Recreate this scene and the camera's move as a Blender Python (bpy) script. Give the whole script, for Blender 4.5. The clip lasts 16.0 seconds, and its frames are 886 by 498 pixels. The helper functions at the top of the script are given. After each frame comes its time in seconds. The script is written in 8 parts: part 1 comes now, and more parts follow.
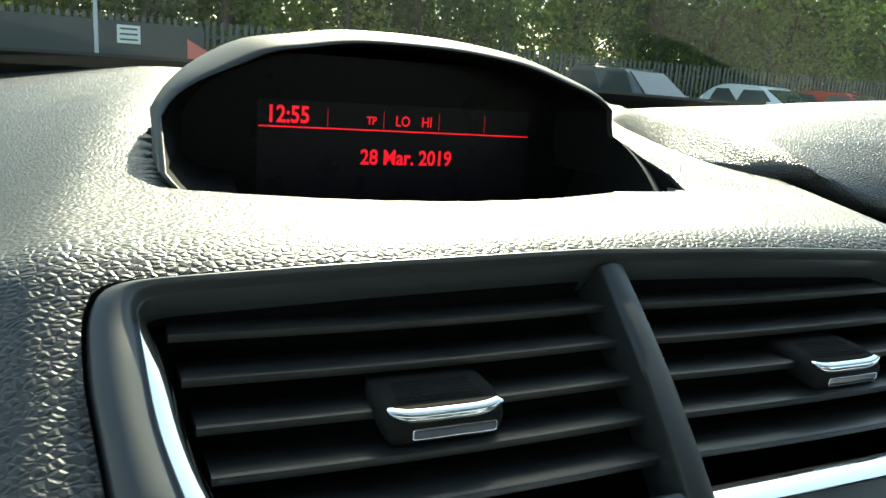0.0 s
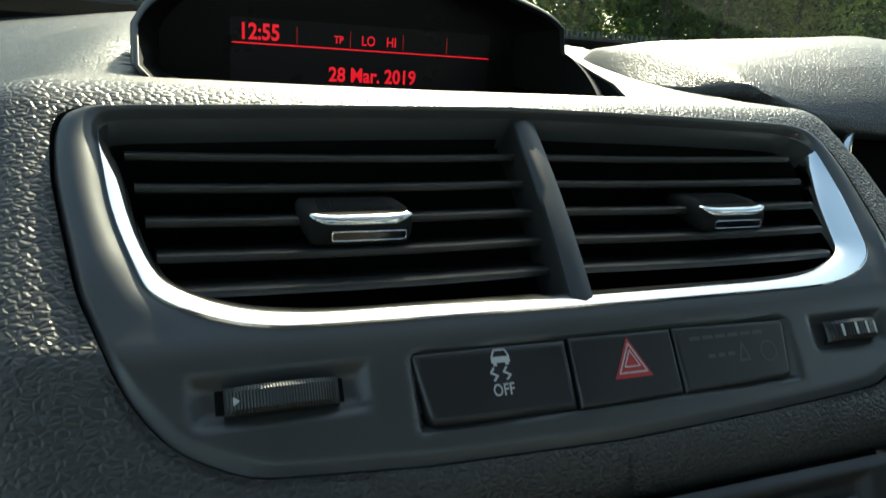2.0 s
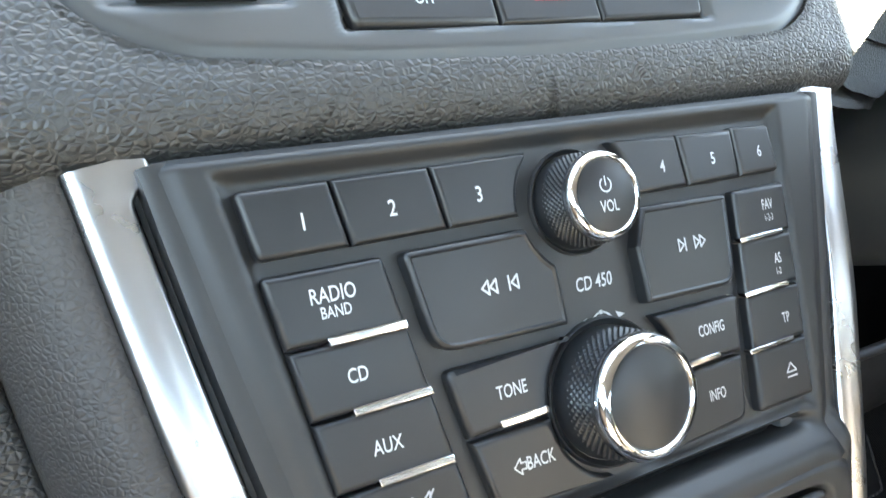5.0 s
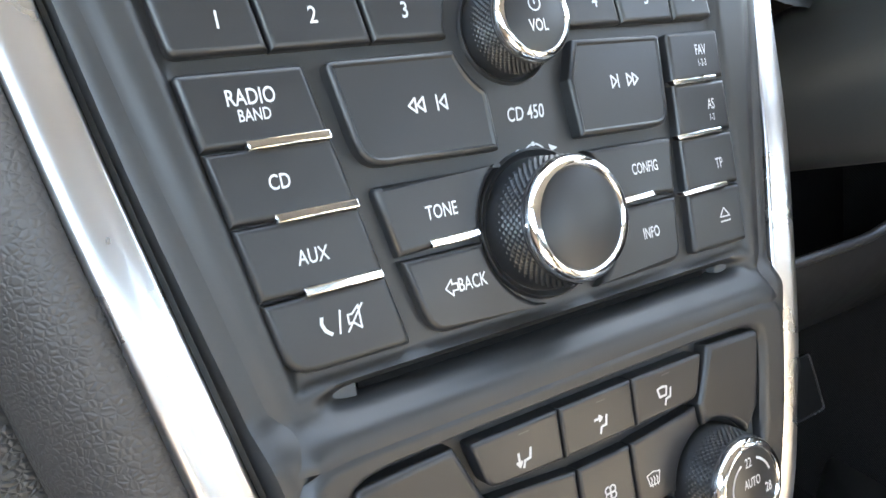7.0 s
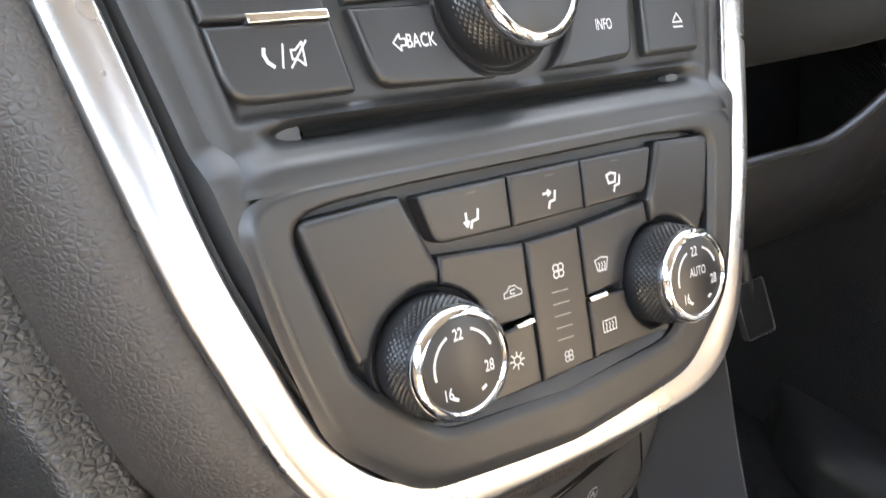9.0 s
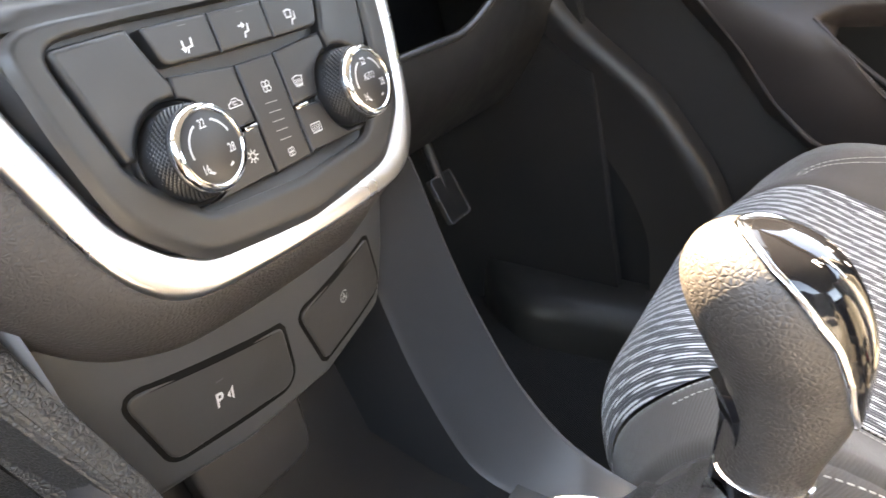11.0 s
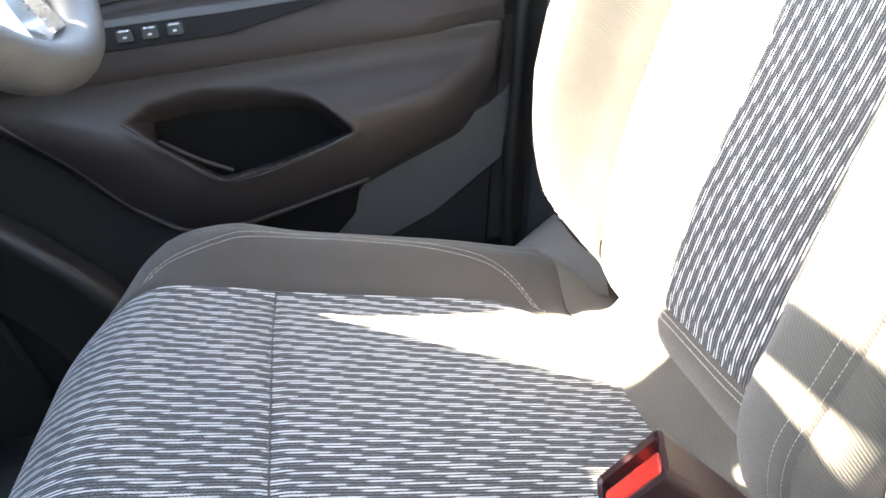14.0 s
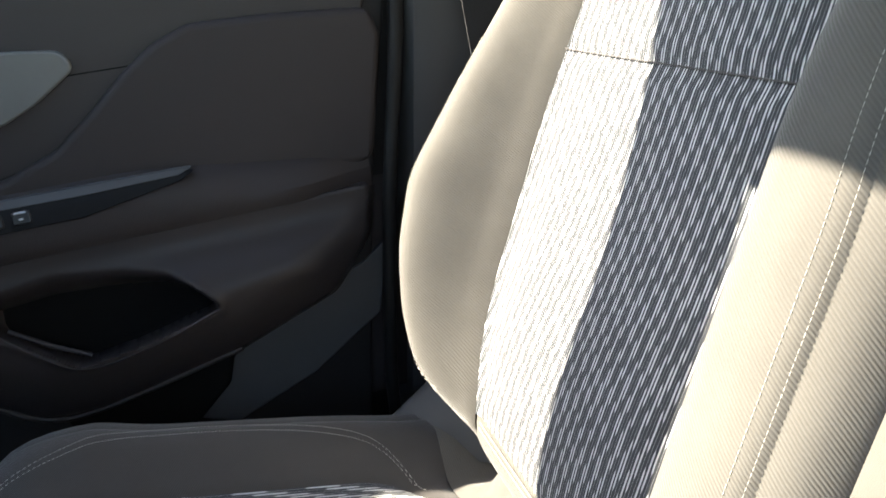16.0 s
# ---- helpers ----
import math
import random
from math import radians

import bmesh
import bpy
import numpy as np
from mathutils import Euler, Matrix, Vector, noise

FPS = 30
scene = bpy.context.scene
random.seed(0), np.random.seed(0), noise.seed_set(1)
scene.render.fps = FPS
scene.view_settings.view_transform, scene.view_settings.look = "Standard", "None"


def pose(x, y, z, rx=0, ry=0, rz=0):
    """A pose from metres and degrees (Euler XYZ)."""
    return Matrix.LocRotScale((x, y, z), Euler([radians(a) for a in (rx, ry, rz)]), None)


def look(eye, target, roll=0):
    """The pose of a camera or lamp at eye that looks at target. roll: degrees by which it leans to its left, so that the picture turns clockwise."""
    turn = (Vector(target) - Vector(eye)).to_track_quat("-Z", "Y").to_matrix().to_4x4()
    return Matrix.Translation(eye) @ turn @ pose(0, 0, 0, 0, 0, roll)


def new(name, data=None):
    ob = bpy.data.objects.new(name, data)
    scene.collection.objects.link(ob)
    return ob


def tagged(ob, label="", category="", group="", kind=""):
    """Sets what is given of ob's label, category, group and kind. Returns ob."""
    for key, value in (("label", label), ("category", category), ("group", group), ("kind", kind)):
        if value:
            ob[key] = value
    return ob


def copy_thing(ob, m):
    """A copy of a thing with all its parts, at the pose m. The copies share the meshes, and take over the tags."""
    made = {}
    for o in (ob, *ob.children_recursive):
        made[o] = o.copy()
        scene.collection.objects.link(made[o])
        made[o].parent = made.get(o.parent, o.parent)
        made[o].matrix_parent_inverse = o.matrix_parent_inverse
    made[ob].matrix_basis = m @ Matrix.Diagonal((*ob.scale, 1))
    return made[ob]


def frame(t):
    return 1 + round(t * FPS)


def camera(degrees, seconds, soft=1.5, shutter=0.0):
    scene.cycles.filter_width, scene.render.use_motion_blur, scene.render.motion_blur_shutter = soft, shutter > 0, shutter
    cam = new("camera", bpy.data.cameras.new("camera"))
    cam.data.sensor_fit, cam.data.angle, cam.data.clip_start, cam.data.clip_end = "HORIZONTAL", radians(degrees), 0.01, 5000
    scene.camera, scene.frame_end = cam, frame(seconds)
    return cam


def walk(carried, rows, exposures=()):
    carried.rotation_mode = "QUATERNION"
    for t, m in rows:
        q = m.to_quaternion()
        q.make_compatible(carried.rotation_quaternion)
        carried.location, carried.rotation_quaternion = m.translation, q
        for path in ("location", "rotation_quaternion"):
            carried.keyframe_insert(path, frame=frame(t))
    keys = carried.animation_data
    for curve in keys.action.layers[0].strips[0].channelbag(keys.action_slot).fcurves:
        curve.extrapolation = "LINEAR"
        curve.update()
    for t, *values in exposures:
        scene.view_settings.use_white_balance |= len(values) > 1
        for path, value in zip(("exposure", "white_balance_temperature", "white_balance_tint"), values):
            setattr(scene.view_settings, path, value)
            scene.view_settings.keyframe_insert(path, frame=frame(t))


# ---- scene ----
cam = camera(61.21, 16.0, shutter=0.3)
PATH = [
    (0, (-0.14111, -0.04894, 1.22938), (0.6482, 1.7304, 0.7701), 4.20),
    (0.5, (-0.13292, -0.05707, 1.22782), (0.6545, 1.7227, 0.7671), 3.89),
    (1, (-0.13050, -0.07297, 1.22210), (0.6412, 1.7096, 0.7455), 3.80),
    (1.5, (-0.12893, -0.08692, 1.21433), (0.6306, 1.6970, 0.7237), 3.74),
    (2, (-0.13053, -0.10114, 1.19609), (0.6389, 1.6725, 0.6843), 3.69),
    (2.5, (-0.13327, -0.11068, 1.18074), (0.6587, 1.6445, 0.6402), 3.13),
    (3, (-0.13654, -0.11333, 1.16505), (0.6927, 1.6141, 0.5922), 2.21),
    (3.5, (-0.13892, -0.11746, 1.15348), (0.7175, 1.5829, 0.5409), 1.96),
    (4, (-0.14249, -0.11783, 1.14155), (0.7433, 1.5466, 0.4745), 1.66),
    (4.5, (-0.14184, -0.12248, 1.13010), (0.7604, 1.5173, 0.4250), 1.16),
    (4.7, (-0.14076, -0.12369, 1.12511), (0.7700, 1.5053, 0.4061), 1.02),
    (6.8, (-0.13601, -0.14099, 1.08198), (0.8419, 1.4132, 0.2892), 0.79),
    (7, (-0.13727, -0.14051, 1.07916), (0.8595, 1.3930, 0.2699), 1.05),
    (7.5, (-0.14059, -0.14708, 1.06571), (0.8664, 1.3791, 0.2553), 0.99),
    (8, (-0.14272, -0.15183, 1.05142), (0.8815, 1.3514, 0.2200), 1.52),
    (8.2, (-0.14139, -0.15284, 1.04587), (0.8838, 1.3440, 0.2043), 1.74),
    (10.3, (-0.19186, -0.18937, 1.00229), (1.0736, 1.0550, 0.0803), 1.41),
    (10.5, (-0.20464, -0.19700, 0.99845), (1.1392, 0.9714, 0.0879), -0.41),
    (10.8, (-0.20450, -0.22150, 0.99250), (1.2715, 0.7855, 0.0930), -2.20),
    (11, (-0.21255, -0.22355, 0.99916), (1.3213, 0.6731, 0.0809), -1.64),
    (11.5, (-0.21819, -0.23581, 1.00440), (1.4041, 0.5036, 0.0980), -2.58),
    (12, (-0.20653, -0.26703, 1.00294), (1.4954, 0.2602, 0.0944), -6.11),
    (12.5, (-0.19899, -0.30186, 1.01603), (1.5506, -0.0267, 0.0868), -8.16),
    (13, (-0.18522, -0.34081, 1.03296), (1.5769, -0.2731, 0.0894), -9.22),
    (13.5, (-0.17349, -0.36772, 1.04078), (1.5875, -0.4763, 0.0989), -7.88),
    (14, (-0.16591, -0.38404, 1.04656), (1.6100, -0.6251, 0.1589), -7.40),
    (14.5, (-0.15290, -0.41357, 1.05913), (1.6370, -0.6963, 0.2128), -8.29),
    (15, (-0.14059, -0.43870, 1.07466), (1.6658, -0.7716, 0.2835), -9.03),
    (15.5, (-0.13378, -0.44655, 1.09600), (1.6715, -0.8534, 0.3375), -7.85),
    (16, (-0.12945, -0.45602, 1.12775), (1.6678, -0.9509, 0.4031), -7.94),
]
walk(cam, [(t, look(eye, target, roll)) for t, eye, target, roll in PATH],
     [(0, 1.9, 7600, -8), (1.5, 1.75, 7600, -8), (2, 1.5, 7600, -6), (2.5, 1.75, 7400, 0), (3, 2.35, 7200, 2), (3.5, 2.95, 7150, 4), (4, 3.8, 7450, 5), (4.5, 4.45, 8100, 6), (7, 4.77, 8700, 10), (7.5, 4.85, 9300, 12), (8.2, 5.0, 9800, 14), (10.3, 5.15, 10200, 15), (11.5, 5.2, 9400, 14), (12.5, 5.0, 8300, 11), (13.5, 4.75, 8000, 10), (14.5, 3.75, 7600, 10), (16, 2.65, 7200, 8)])

# ---- world, sun ----
SUN_AZ, SUN_EL = 25.0, 39.5          # degrees: right of straight ahead, above the horizon
sx = math.sin(radians(SUN_AZ)) * math.cos(radians(SUN_EL))
sy = math.cos(radians(SUN_AZ)) * math.cos(radians(SUN_EL))
sz = math.sin(radians(SUN_EL))
world = bpy.data.worlds.new("sky")
scene.world = world
world.use_nodes = True
wn = world.node_tree.nodes
wn.clear()
sky = wn.new("ShaderNodeTexSky")
sky.sky_type = "NISHITA"
sky.sun_disc = False
sky.sun_elevation = radians(SUN_EL)
sky.sun_rotation = radians(SUN_AZ)
wbg = wn.new("ShaderNodeBackground")
wbg.inputs["Strength"].default_value = 0.14
wout = wn.new("ShaderNodeOutputWorld")
world.node_tree.links.new(sky.outputs[0], wbg.inputs[0])
world.node_tree.links.new(wbg.outputs[0], wout.inputs[0])
sun_data = bpy.data.lights.new("sun", "SUN")
sun_data.energy = 5.0
sun_data.angle = radians(0.53)
sun_data.color = (1.0, 0.95, 0.86)
sun = new("sun", sun_data)
sun.matrix_world = look((sx * 20, sy * 20, sz * 20), (0, 0, 0))


# ---- helpers for meshes ----
BASE = {}


def thing(name, at, label, category, group="", kind=""):
    ob = new(name)
    ob.empty_display_size = 0.05
    ob.location = at
    BASE[ob.name] = Vector(at)
    return tagged(ob, label, category, group, kind)


def finish(me, material, smooth=35):
    if material:
        me.materials.append(material)
    if smooth:
        for p in me.polygons:
            p.use_smooth = True
        at = me.attributes.get("sharp_edge")
        marked = [d.value for d in at.data] if at else []
        me.set_sharp_from_angle(angle=radians(smooth))
        if any(marked):
            at = me.attributes.get("sharp_edge") or me.attributes.new("sharp_edge", "BOOLEAN", "EDGE")
            for d, was in zip(at.data, marked):
                d.value = d.value or was


def part(name, bm, material, parent, label="", smooth=35):
    """Links a bmesh, whose points are in world places, as one mesh under a thing or a part."""
    base = BASE[parent.name]
    bmesh.ops.translate(bm, verts=bm.verts, vec=-base)
    me = bpy.data.meshes.new(name)
    bm.to_mesh(me)
    bm.free()
    finish(me, material, smooth)
    ob = new(name, me)
    ob.parent = parent
    BASE[ob.name] = base
    return tagged(ob, label)


def solid(name, bm, material, label, category, group="", kind="", smooth=35, at=None):
    """Links a bmesh as one top-level mesh; its origin is at its lowest middle."""
    if at is None:
        xs = [v.co for v in bm.verts]
        at = Vector((sum(c.x for c in xs) / len(xs), sum(c.y for c in xs) / len(xs), min(c.z for c in xs)))
    at = Vector(at)
    bmesh.ops.translate(bm, verts=bm.verts, vec=-at)
    me = bpy.data.meshes.new(name)
    bm.to_mesh(me)
    bm.free()
    finish(me, material, smooth)
    ob = new(name, me)
    ob.location = at
    BASE[ob.name] = at
    return tagged(ob, label, category, group, kind)


def rounded(pts, r=2.0, seg=4):
    """A closed outline with its corners rounded. pts: (u, v) or (u, v, radius)."""
    out, n = [], len(pts)
    for i in range(n):
        p = Vector(pts[i][:2])
        rad = pts[i][2] if len(pts[i]) > 2 else r
        a, b = Vector(pts[i - 1][:2]) - p, Vector(pts[(i + 1) % n][:2]) - p
        la, lb = a.length, b.length
        if rad <= 0 or la < 1e-9 or lb < 1e-9:
            out.append((p.x, p.y))
            continue
        a, b = a / la, b / lb
        half = math.acos(max(-1, min(1, a.dot(b)))) / 2
        if half > 1.55:
            out.append((p.x, p.y))
            continue
        d = min(rad / math.tan(half), 0.48 * la, 0.48 * lb)
        p0, p1 = p + a * d, p + b * d
        for k in range(seg + 1):
            t = k / seg
            q = p0 * (1 - t) ** 2 + p * 2 * t * (1 - t) + p1 * t ** 2
            out.append((q.x, q.y))
    return out


def area2(o):
    return sum(o[i - 1][0] * o[i][1] - o[i][0] * o[i - 1][1] for i in range(len(o)))


def inset(o, d):
    """The outline moved inwards by d; corners tighter than d become mitred points."""
    n = len(o)
    sgn = 1 if area2(o) > 0 else -1
    E = []
    for i in range(n):
        a, b = Vector(o[i]), Vector(o[(i + 1) % n])
        if (b - a).length > abs(d) * 0.7 + 1e-9:
            t = (b - a).normalized()
            m = Vector((-t.y, t.x)) * (sgn * d)
            E.append((a + m, b + m, t))
    if len(E) < 3:
        c = sum((Vector(q) for q in o), Vector((0, 0))) / n
        return [tuple(Vector(q) + (c - Vector(q)).normalized() * d) for q in o]
    S = []
    for i in range(len(E)):
        (a0, b0, t0), (a1, b1, t1) = E[i - 1], E[i]
        cr = t0.x * t1.y - t0.y * t1.x
        mid = (b0 + a1) / 2
        if abs(cr) > 0.08:
            k = ((a1 - b0).x * t1.y - (a1 - b0).y * t1.x) / cr
            x = b0 + t0 * k
            S.append(x if (x - mid).length < 4 * abs(d) + 3 else mid)
        else:
            S.append(mid)
    out = []
    for q in o:
        p, best = Vector(q), None
        for i in range(len(S)):
            a, b = S[i], S[(i + 1) % len(S)]
            ab = b - a
            k = max(0.0, min(1.0, (p - a).dot(ab) / (ab.length_squared + 1e-12)))
            c = a + ab * k
            dd = (c - p).length_squared
            if best is None or dd < best[0]:
                best = (dd, c)
        out.append((best[1].x, best[1].y))
    return out


def loft(bm, rings, closed=True, cap0=False, cap1=False):
    vs = [[bm.verts.new(p) for p in ring] for ring in rings]
    n = len(rings[0])
    for a, b in zip(vs, vs[1:]):
        for i in range(n if closed else n - 1):
            j = (i + 1) % n
            try:
                bm.faces.new((a[i], a[j], b[j], b[i]))
            except ValueError:
                pass
    if cap0:
        bm.faces.new(list(reversed(vs[0])))
    if cap1:
        bm.faces.new(vs[-1])
    return vs


def flush(bm):
    bmesh.ops.recalc_face_normals(bm, faces=bm.faces)
    return bm


def bent_cap(bm, place, outline, w):
    """A curved top over an outline, cut into a grid so that it shades smoothly."""
    cb = bmesh.new()
    cb.faces.new([cb.verts.new((u, v, 0)) for u, v in outline])
    for ax in (0, 1):
        lo, hi = min(q[ax] for q in outline), max(q[ax] for q in outline)
        n = max(2, min(14, int((hi - lo) / 6)))
        for k in range(1, n):
            no = (1, 0, 0) if ax == 0 else (0, 1, 0)
            co = lo + (hi - lo) * k / n + 0.0137
            bmesh.ops.bisect_plane(cb, geom=cb.verts[:] + cb.edges[:] + cb.faces[:], dist=1e-5, plane_co=(co, co, 0), plane_no=no)
    made = {v: bm.verts.new(place(v.co.x, v.co.y, w)) for v in cb.verts}
    for f in cb.faces:
        bm.faces.new([made[v] for v in f.verts])
    cb.free()


def slab(place, outline, w0, w1, b=0.6, bm=None, dish=0.0):
    """A plate with rounded upper rim: place(u, v, w) gives the world place; all in millimetres."""
    bm = bm or bmesh.new()
    o = outline if area2(outline) > 0 else list(reversed(outline))
    rings = [(o, w0), (o, w1 - b)]
    for k in ((0.4, 0.8, 1.2, math.pi / 2) if b > 0.8 else (0.785, math.pi / 2)):
        rings.append((inset(o, b * (1 - math.cos(k))), w1 - b * (1 - math.sin(k))))
    if dish:
        rings += [(inset(o, b + abs(dish) * 1.2), w1 - dish)]
    pts = [[place(u, v, w) for u, v in ring] for ring, w in rings]
    top, wt = rings[-1]
    nrm, mid = Vector((0, 0, 0)), sum(pts[-1], Vector((0, 0, 0))) / len(pts[-1])
    for a, c in zip(pts[-1], pts[-1][1:] + pts[-1][:1]):
        nrm += (a - mid).cross(c - mid)
    nrm.normalize()
    bent = max(abs((q - mid).dot(nrm)) for q in pts[-1]) > 0.00004
    vs = loft(bm, pts, True, True, not bent)
    if bent:
        bent_cap(bm, place, top, wt)
    for a, c in zip(vs[-1], vs[-1][1:] + vs[-1][:1]):
        e = bm.edges.get((a, c))
        if e:
            e.smooth = False
    bmesh.ops.remove_doubles(bm, verts=bm.verts, dist=3e-6)
    return bm


def ring_slab(place, outer, inner, w0, w1, b=0.6, bm=None):
    """A frame between two outlines with the same number of points."""
    bm = bm or bmesh.new()
    if area2(outer) < 0:
        outer = list(reversed(outer))
    if area2(inner) < 0:
        inner = list(reversed(inner))
    rings = [(outer, w0), (outer, w1 - b), (inset(outer, b), w1), (inset(inner, -b), w1), (inner, w1 - b), (inner, w0)]
    vs = loft(bm, [[place(u, v, w) for u, v in ring] for ring, w in rings])
    n = len(outer)
    for i in range(n):
        j = (i + 1) % n
        bm.faces.new((vs[-1][i], vs[-1][j], vs[0][j], vs[0][i]))
    return bm


def turned(place, cu, cv, profile, seg=48, bm=None, knurl=0.0):
    """A body of revolution about the panel's normal: profile of (radius, w) in millimetres."""
    bm = bm or bmesh.new()
    rings = []
    for r, w in profile:
        rings.append([place(cu + r * math.cos(a), cv + r * math.sin(a), w) for a in (2 * math.pi * k / seg for k in range(seg))])
    loft(bm, rings, True, True, True)
    return bm


def flat(tilt, oy, oz):
    """place() of a panel that leans back by tilt degrees about the point (0, oy, oz)."""
    a = radians(tilt)
    V, N = Vector((0, math.sin(a), math.cos(a))), Vector((0, -math.cos(a), math.sin(a)))
    O = Vector((0, oy, oz))

    def place(u, v, w=0.0):
        return O + Vector((u / 1000, 0, 0)) + V * (v / 1000) + N * (w / 1000)
    return place


def tube(bm, path, r, seg=10, caps=True):
    """A round bar along a path; r may be a number or a list."""
    path = [Vector(p) for p in path]
    rings, up = [], None
    for i, p in enumerate(path):
        t = (path[min(i + 1, len(path) - 1)] - path[max(i - 1, 0)]).normalized()
        if up is None:
            up = Vector((0, 0, 1)) if abs(t.z) < 0.9 else Vector((1, 0, 0))
        side = t.cross(up).normalized()
        up = side.cross(t).normalized()
        rr = r[i] if isinstance(r, (list, tuple)) else r
        rings.append([p + side * (rr * math.cos(2 * math.pi * k / seg)) + up * (rr * math.sin(2 * math.pi * k / seg)) for k in range(seg)])
    loft(bm, rings, True, caps, caps)
    return bm


def curve_pts(pts, n):
    """n points on a smooth curve through the given points of any dimension, even in length."""
    P = [np.array(p, float) for p in pts]
    P = [2 * P[0] - P[1]] + P + [2 * P[-1] - P[-2]]
    fine = []
    for i in range(1, len(P) - 2):
        a, b, c, d = P[i - 1:i + 3]
        for k in range(24):
            t = k / 24
            fine.append(0.5 * (2 * b + (c - a) * t + (2 * a - 5 * b + 4 * c - d) * t * t + (3 * b - a - 3 * c + d) * t ** 3))
    fine.append(P[-2])
    fine = np.array(fine)
    cum = np.r_[0, np.cumsum(np.linalg.norm(np.diff(fine, axis=0), axis=1))]
    at = np.linspace(0, cum[-1], n)
    return np.stack([np.interp(at, cum, fine[:, k]) for k in range(fine.shape[1])], 1)


def grid(fn, nu, nv, uv=None, bm=None):
    """A sheet of fn(i / nu, j / nv); uv(a, b) gives its texture place in metres."""
    bm = bm or bmesh.new()
    vs = [[bm.verts.new(fn(i / nu, j / nv)) for j in range(nv + 1)] for i in range(nu + 1)]
    lay = bm.loops.layers.uv.verify() if uv else None
    for i in range(nu):
        for j in range(nv):
            f = bm.faces.new((vs[i][j], vs[i + 1][j], vs[i + 1][j + 1], vs[i][j + 1]))
            if uv:
                for lp, (a, b) in zip(f.loops, ((i, j), (i + 1, j), (i + 1, j + 1), (i, j + 1))):
                    lp[lay].uv = uv(a / nu, b / nv)
    return bm


def smooth01(x):
    x = max(0.0, min(1.0, x))
    return x * x * (3 - 2 * x)


def box(bm, c, size, m=None, b=0.0):
    """A box about c; b rounds its edges."""
    made = bmesh.ops.create_cube(bm, size=1.0)
    vs = made["verts"]
    for v in vs:
        v.co = Vector((v.co.x * size[0], v.co.y * size[1], v.co.z * size[2]))
    if b:
        es = list({e for v in vs for e in v.link_edges})
        got = bmesh.ops.bevel(bm, geom=es, offset=b, segments=3, affect="EDGES", profile=0.5)
        vs = list({v for f in got["faces"] for v in f.verts} | {v for v in vs if v.is_valid})
    for v in vs:
        v.co = (m @ v.co if m else v.co) + Vector(c)
    return bm


FONT_CACHE = {}


def letters(text, size, place, cu, cv, w, lift=0.12, squeeze=0.82, shear=0.0, bold=0.010):
    """A bmesh of built-in lettering on a panel, centred at (cu, cv), size in millimetres of cap height."""
    key = (text, shear, bold)
    if key not in FONT_CACHE:
        cd = bpy.data.curves.new("lettering", "FONT")
        cd.body, cd.size, cd.align_x, cd.align_y, cd.shear = text, 1.0, "CENTER", "CENTER", shear
        cd.resolution_u, cd.offset = 3, bold
        ob = bpy.data.objects.new("lettering", cd)
        scene.collection.objects.link(ob)
        dg = bpy.context.evaluated_depsgraph_get()
        me = bpy.data.meshes.new_from_object(ob.evaluated_get(dg))
        FONT_CACHE[key] = ([tuple(v.co) for v in me.vertices], [tuple(p.vertices) for p in me.polygons])
        bpy.data.objects.remove(ob)
        bpy.data.curves.remove(cd)
        bpy.data.meshes.remove(me)
    vs, fs = FONT_CACHE[key]
    k = size / 0.72
    bm = bmesh.new()
    bv = [bm.verts.new(place(cu + x * k * squeeze, cv + y * k, w + lift)) for x, y, _ in vs]
    for f in fs:
        try:
            bm.faces.new([bv[i] for i in f])
        except ValueError:
            pass
    return bm


def strokes(place, lines, width, w, bm=None, lift=0.12):
    """Flat printed strokes: polylines of (u, v), each of the given width."""
    bm = bm or bmesh.new()
    for line in lines:
        for a, b in zip(line, line[1:]):
            a, b = Vector(a), Vector(b)
            d = (b - a)
            if d.length < 1e-6:
                continue
            d = d.normalized()
            n = Vector((-d.y, d.x)) * (width / 2)
            a, b = a - d * width * 0.3, b + d * width * 0.3
            q = [bm.verts.new(place(p.x, p.y, w + lift)) for p in (a - n, b - n, b + n, a + n)]
            bm.faces.new(q)
    return bm


def patch(place, polys, w, bm=None, lift=0.12):
    bm = bm or bmesh.new()
    for poly in polys:
        poly = poly if area2(poly) > 0 else list(reversed(poly))
        bm.faces.new([bm.verts.new(place(u, v, w + lift)) for u, v in poly])
    return bm


# ---- materials ----
def base_mat(name, color, rough=0.5, metal=0.0, spec=0.5):
    m = bpy.data.materials.new(name)
    m.use_nodes = True
    b = m.node_tree.nodes["Principled BSDF"]
    b.inputs["Base Color"].default_value = (*color, 1)
    b.inputs["Roughness"].default_value = rough
    b.inputs["Metallic"].default_value = metal
    b.inputs["Specular IOR Level"].default_value = spec
    return m, m.node_tree.nodes, m.node_tree.links, b


def noise_node(nodes, links, coord, scale, detail=3.0, rough=0.55):
    n = nodes.new("ShaderNodeTexNoise")
    n.inputs["Scale"].default_value = scale
    n.inputs["Detail"].default_value = detail
    n.inputs["Roughness"].default_value = rough
    links.new(coord, n.inputs["Vector"])
    return n


def ramp(nodes, links, value, lo, hi, a, b):
    r = nodes.new("ShaderNodeMapRange")
    r.inputs["From Min"].default_value, r.inputs["From Max"].default_value = lo, hi
    r.inputs["To Min"].default_value, r.inputs["To Max"].default_value = a, b
    links.new(value, r.inputs["Value"])
    return r.outputs[0]


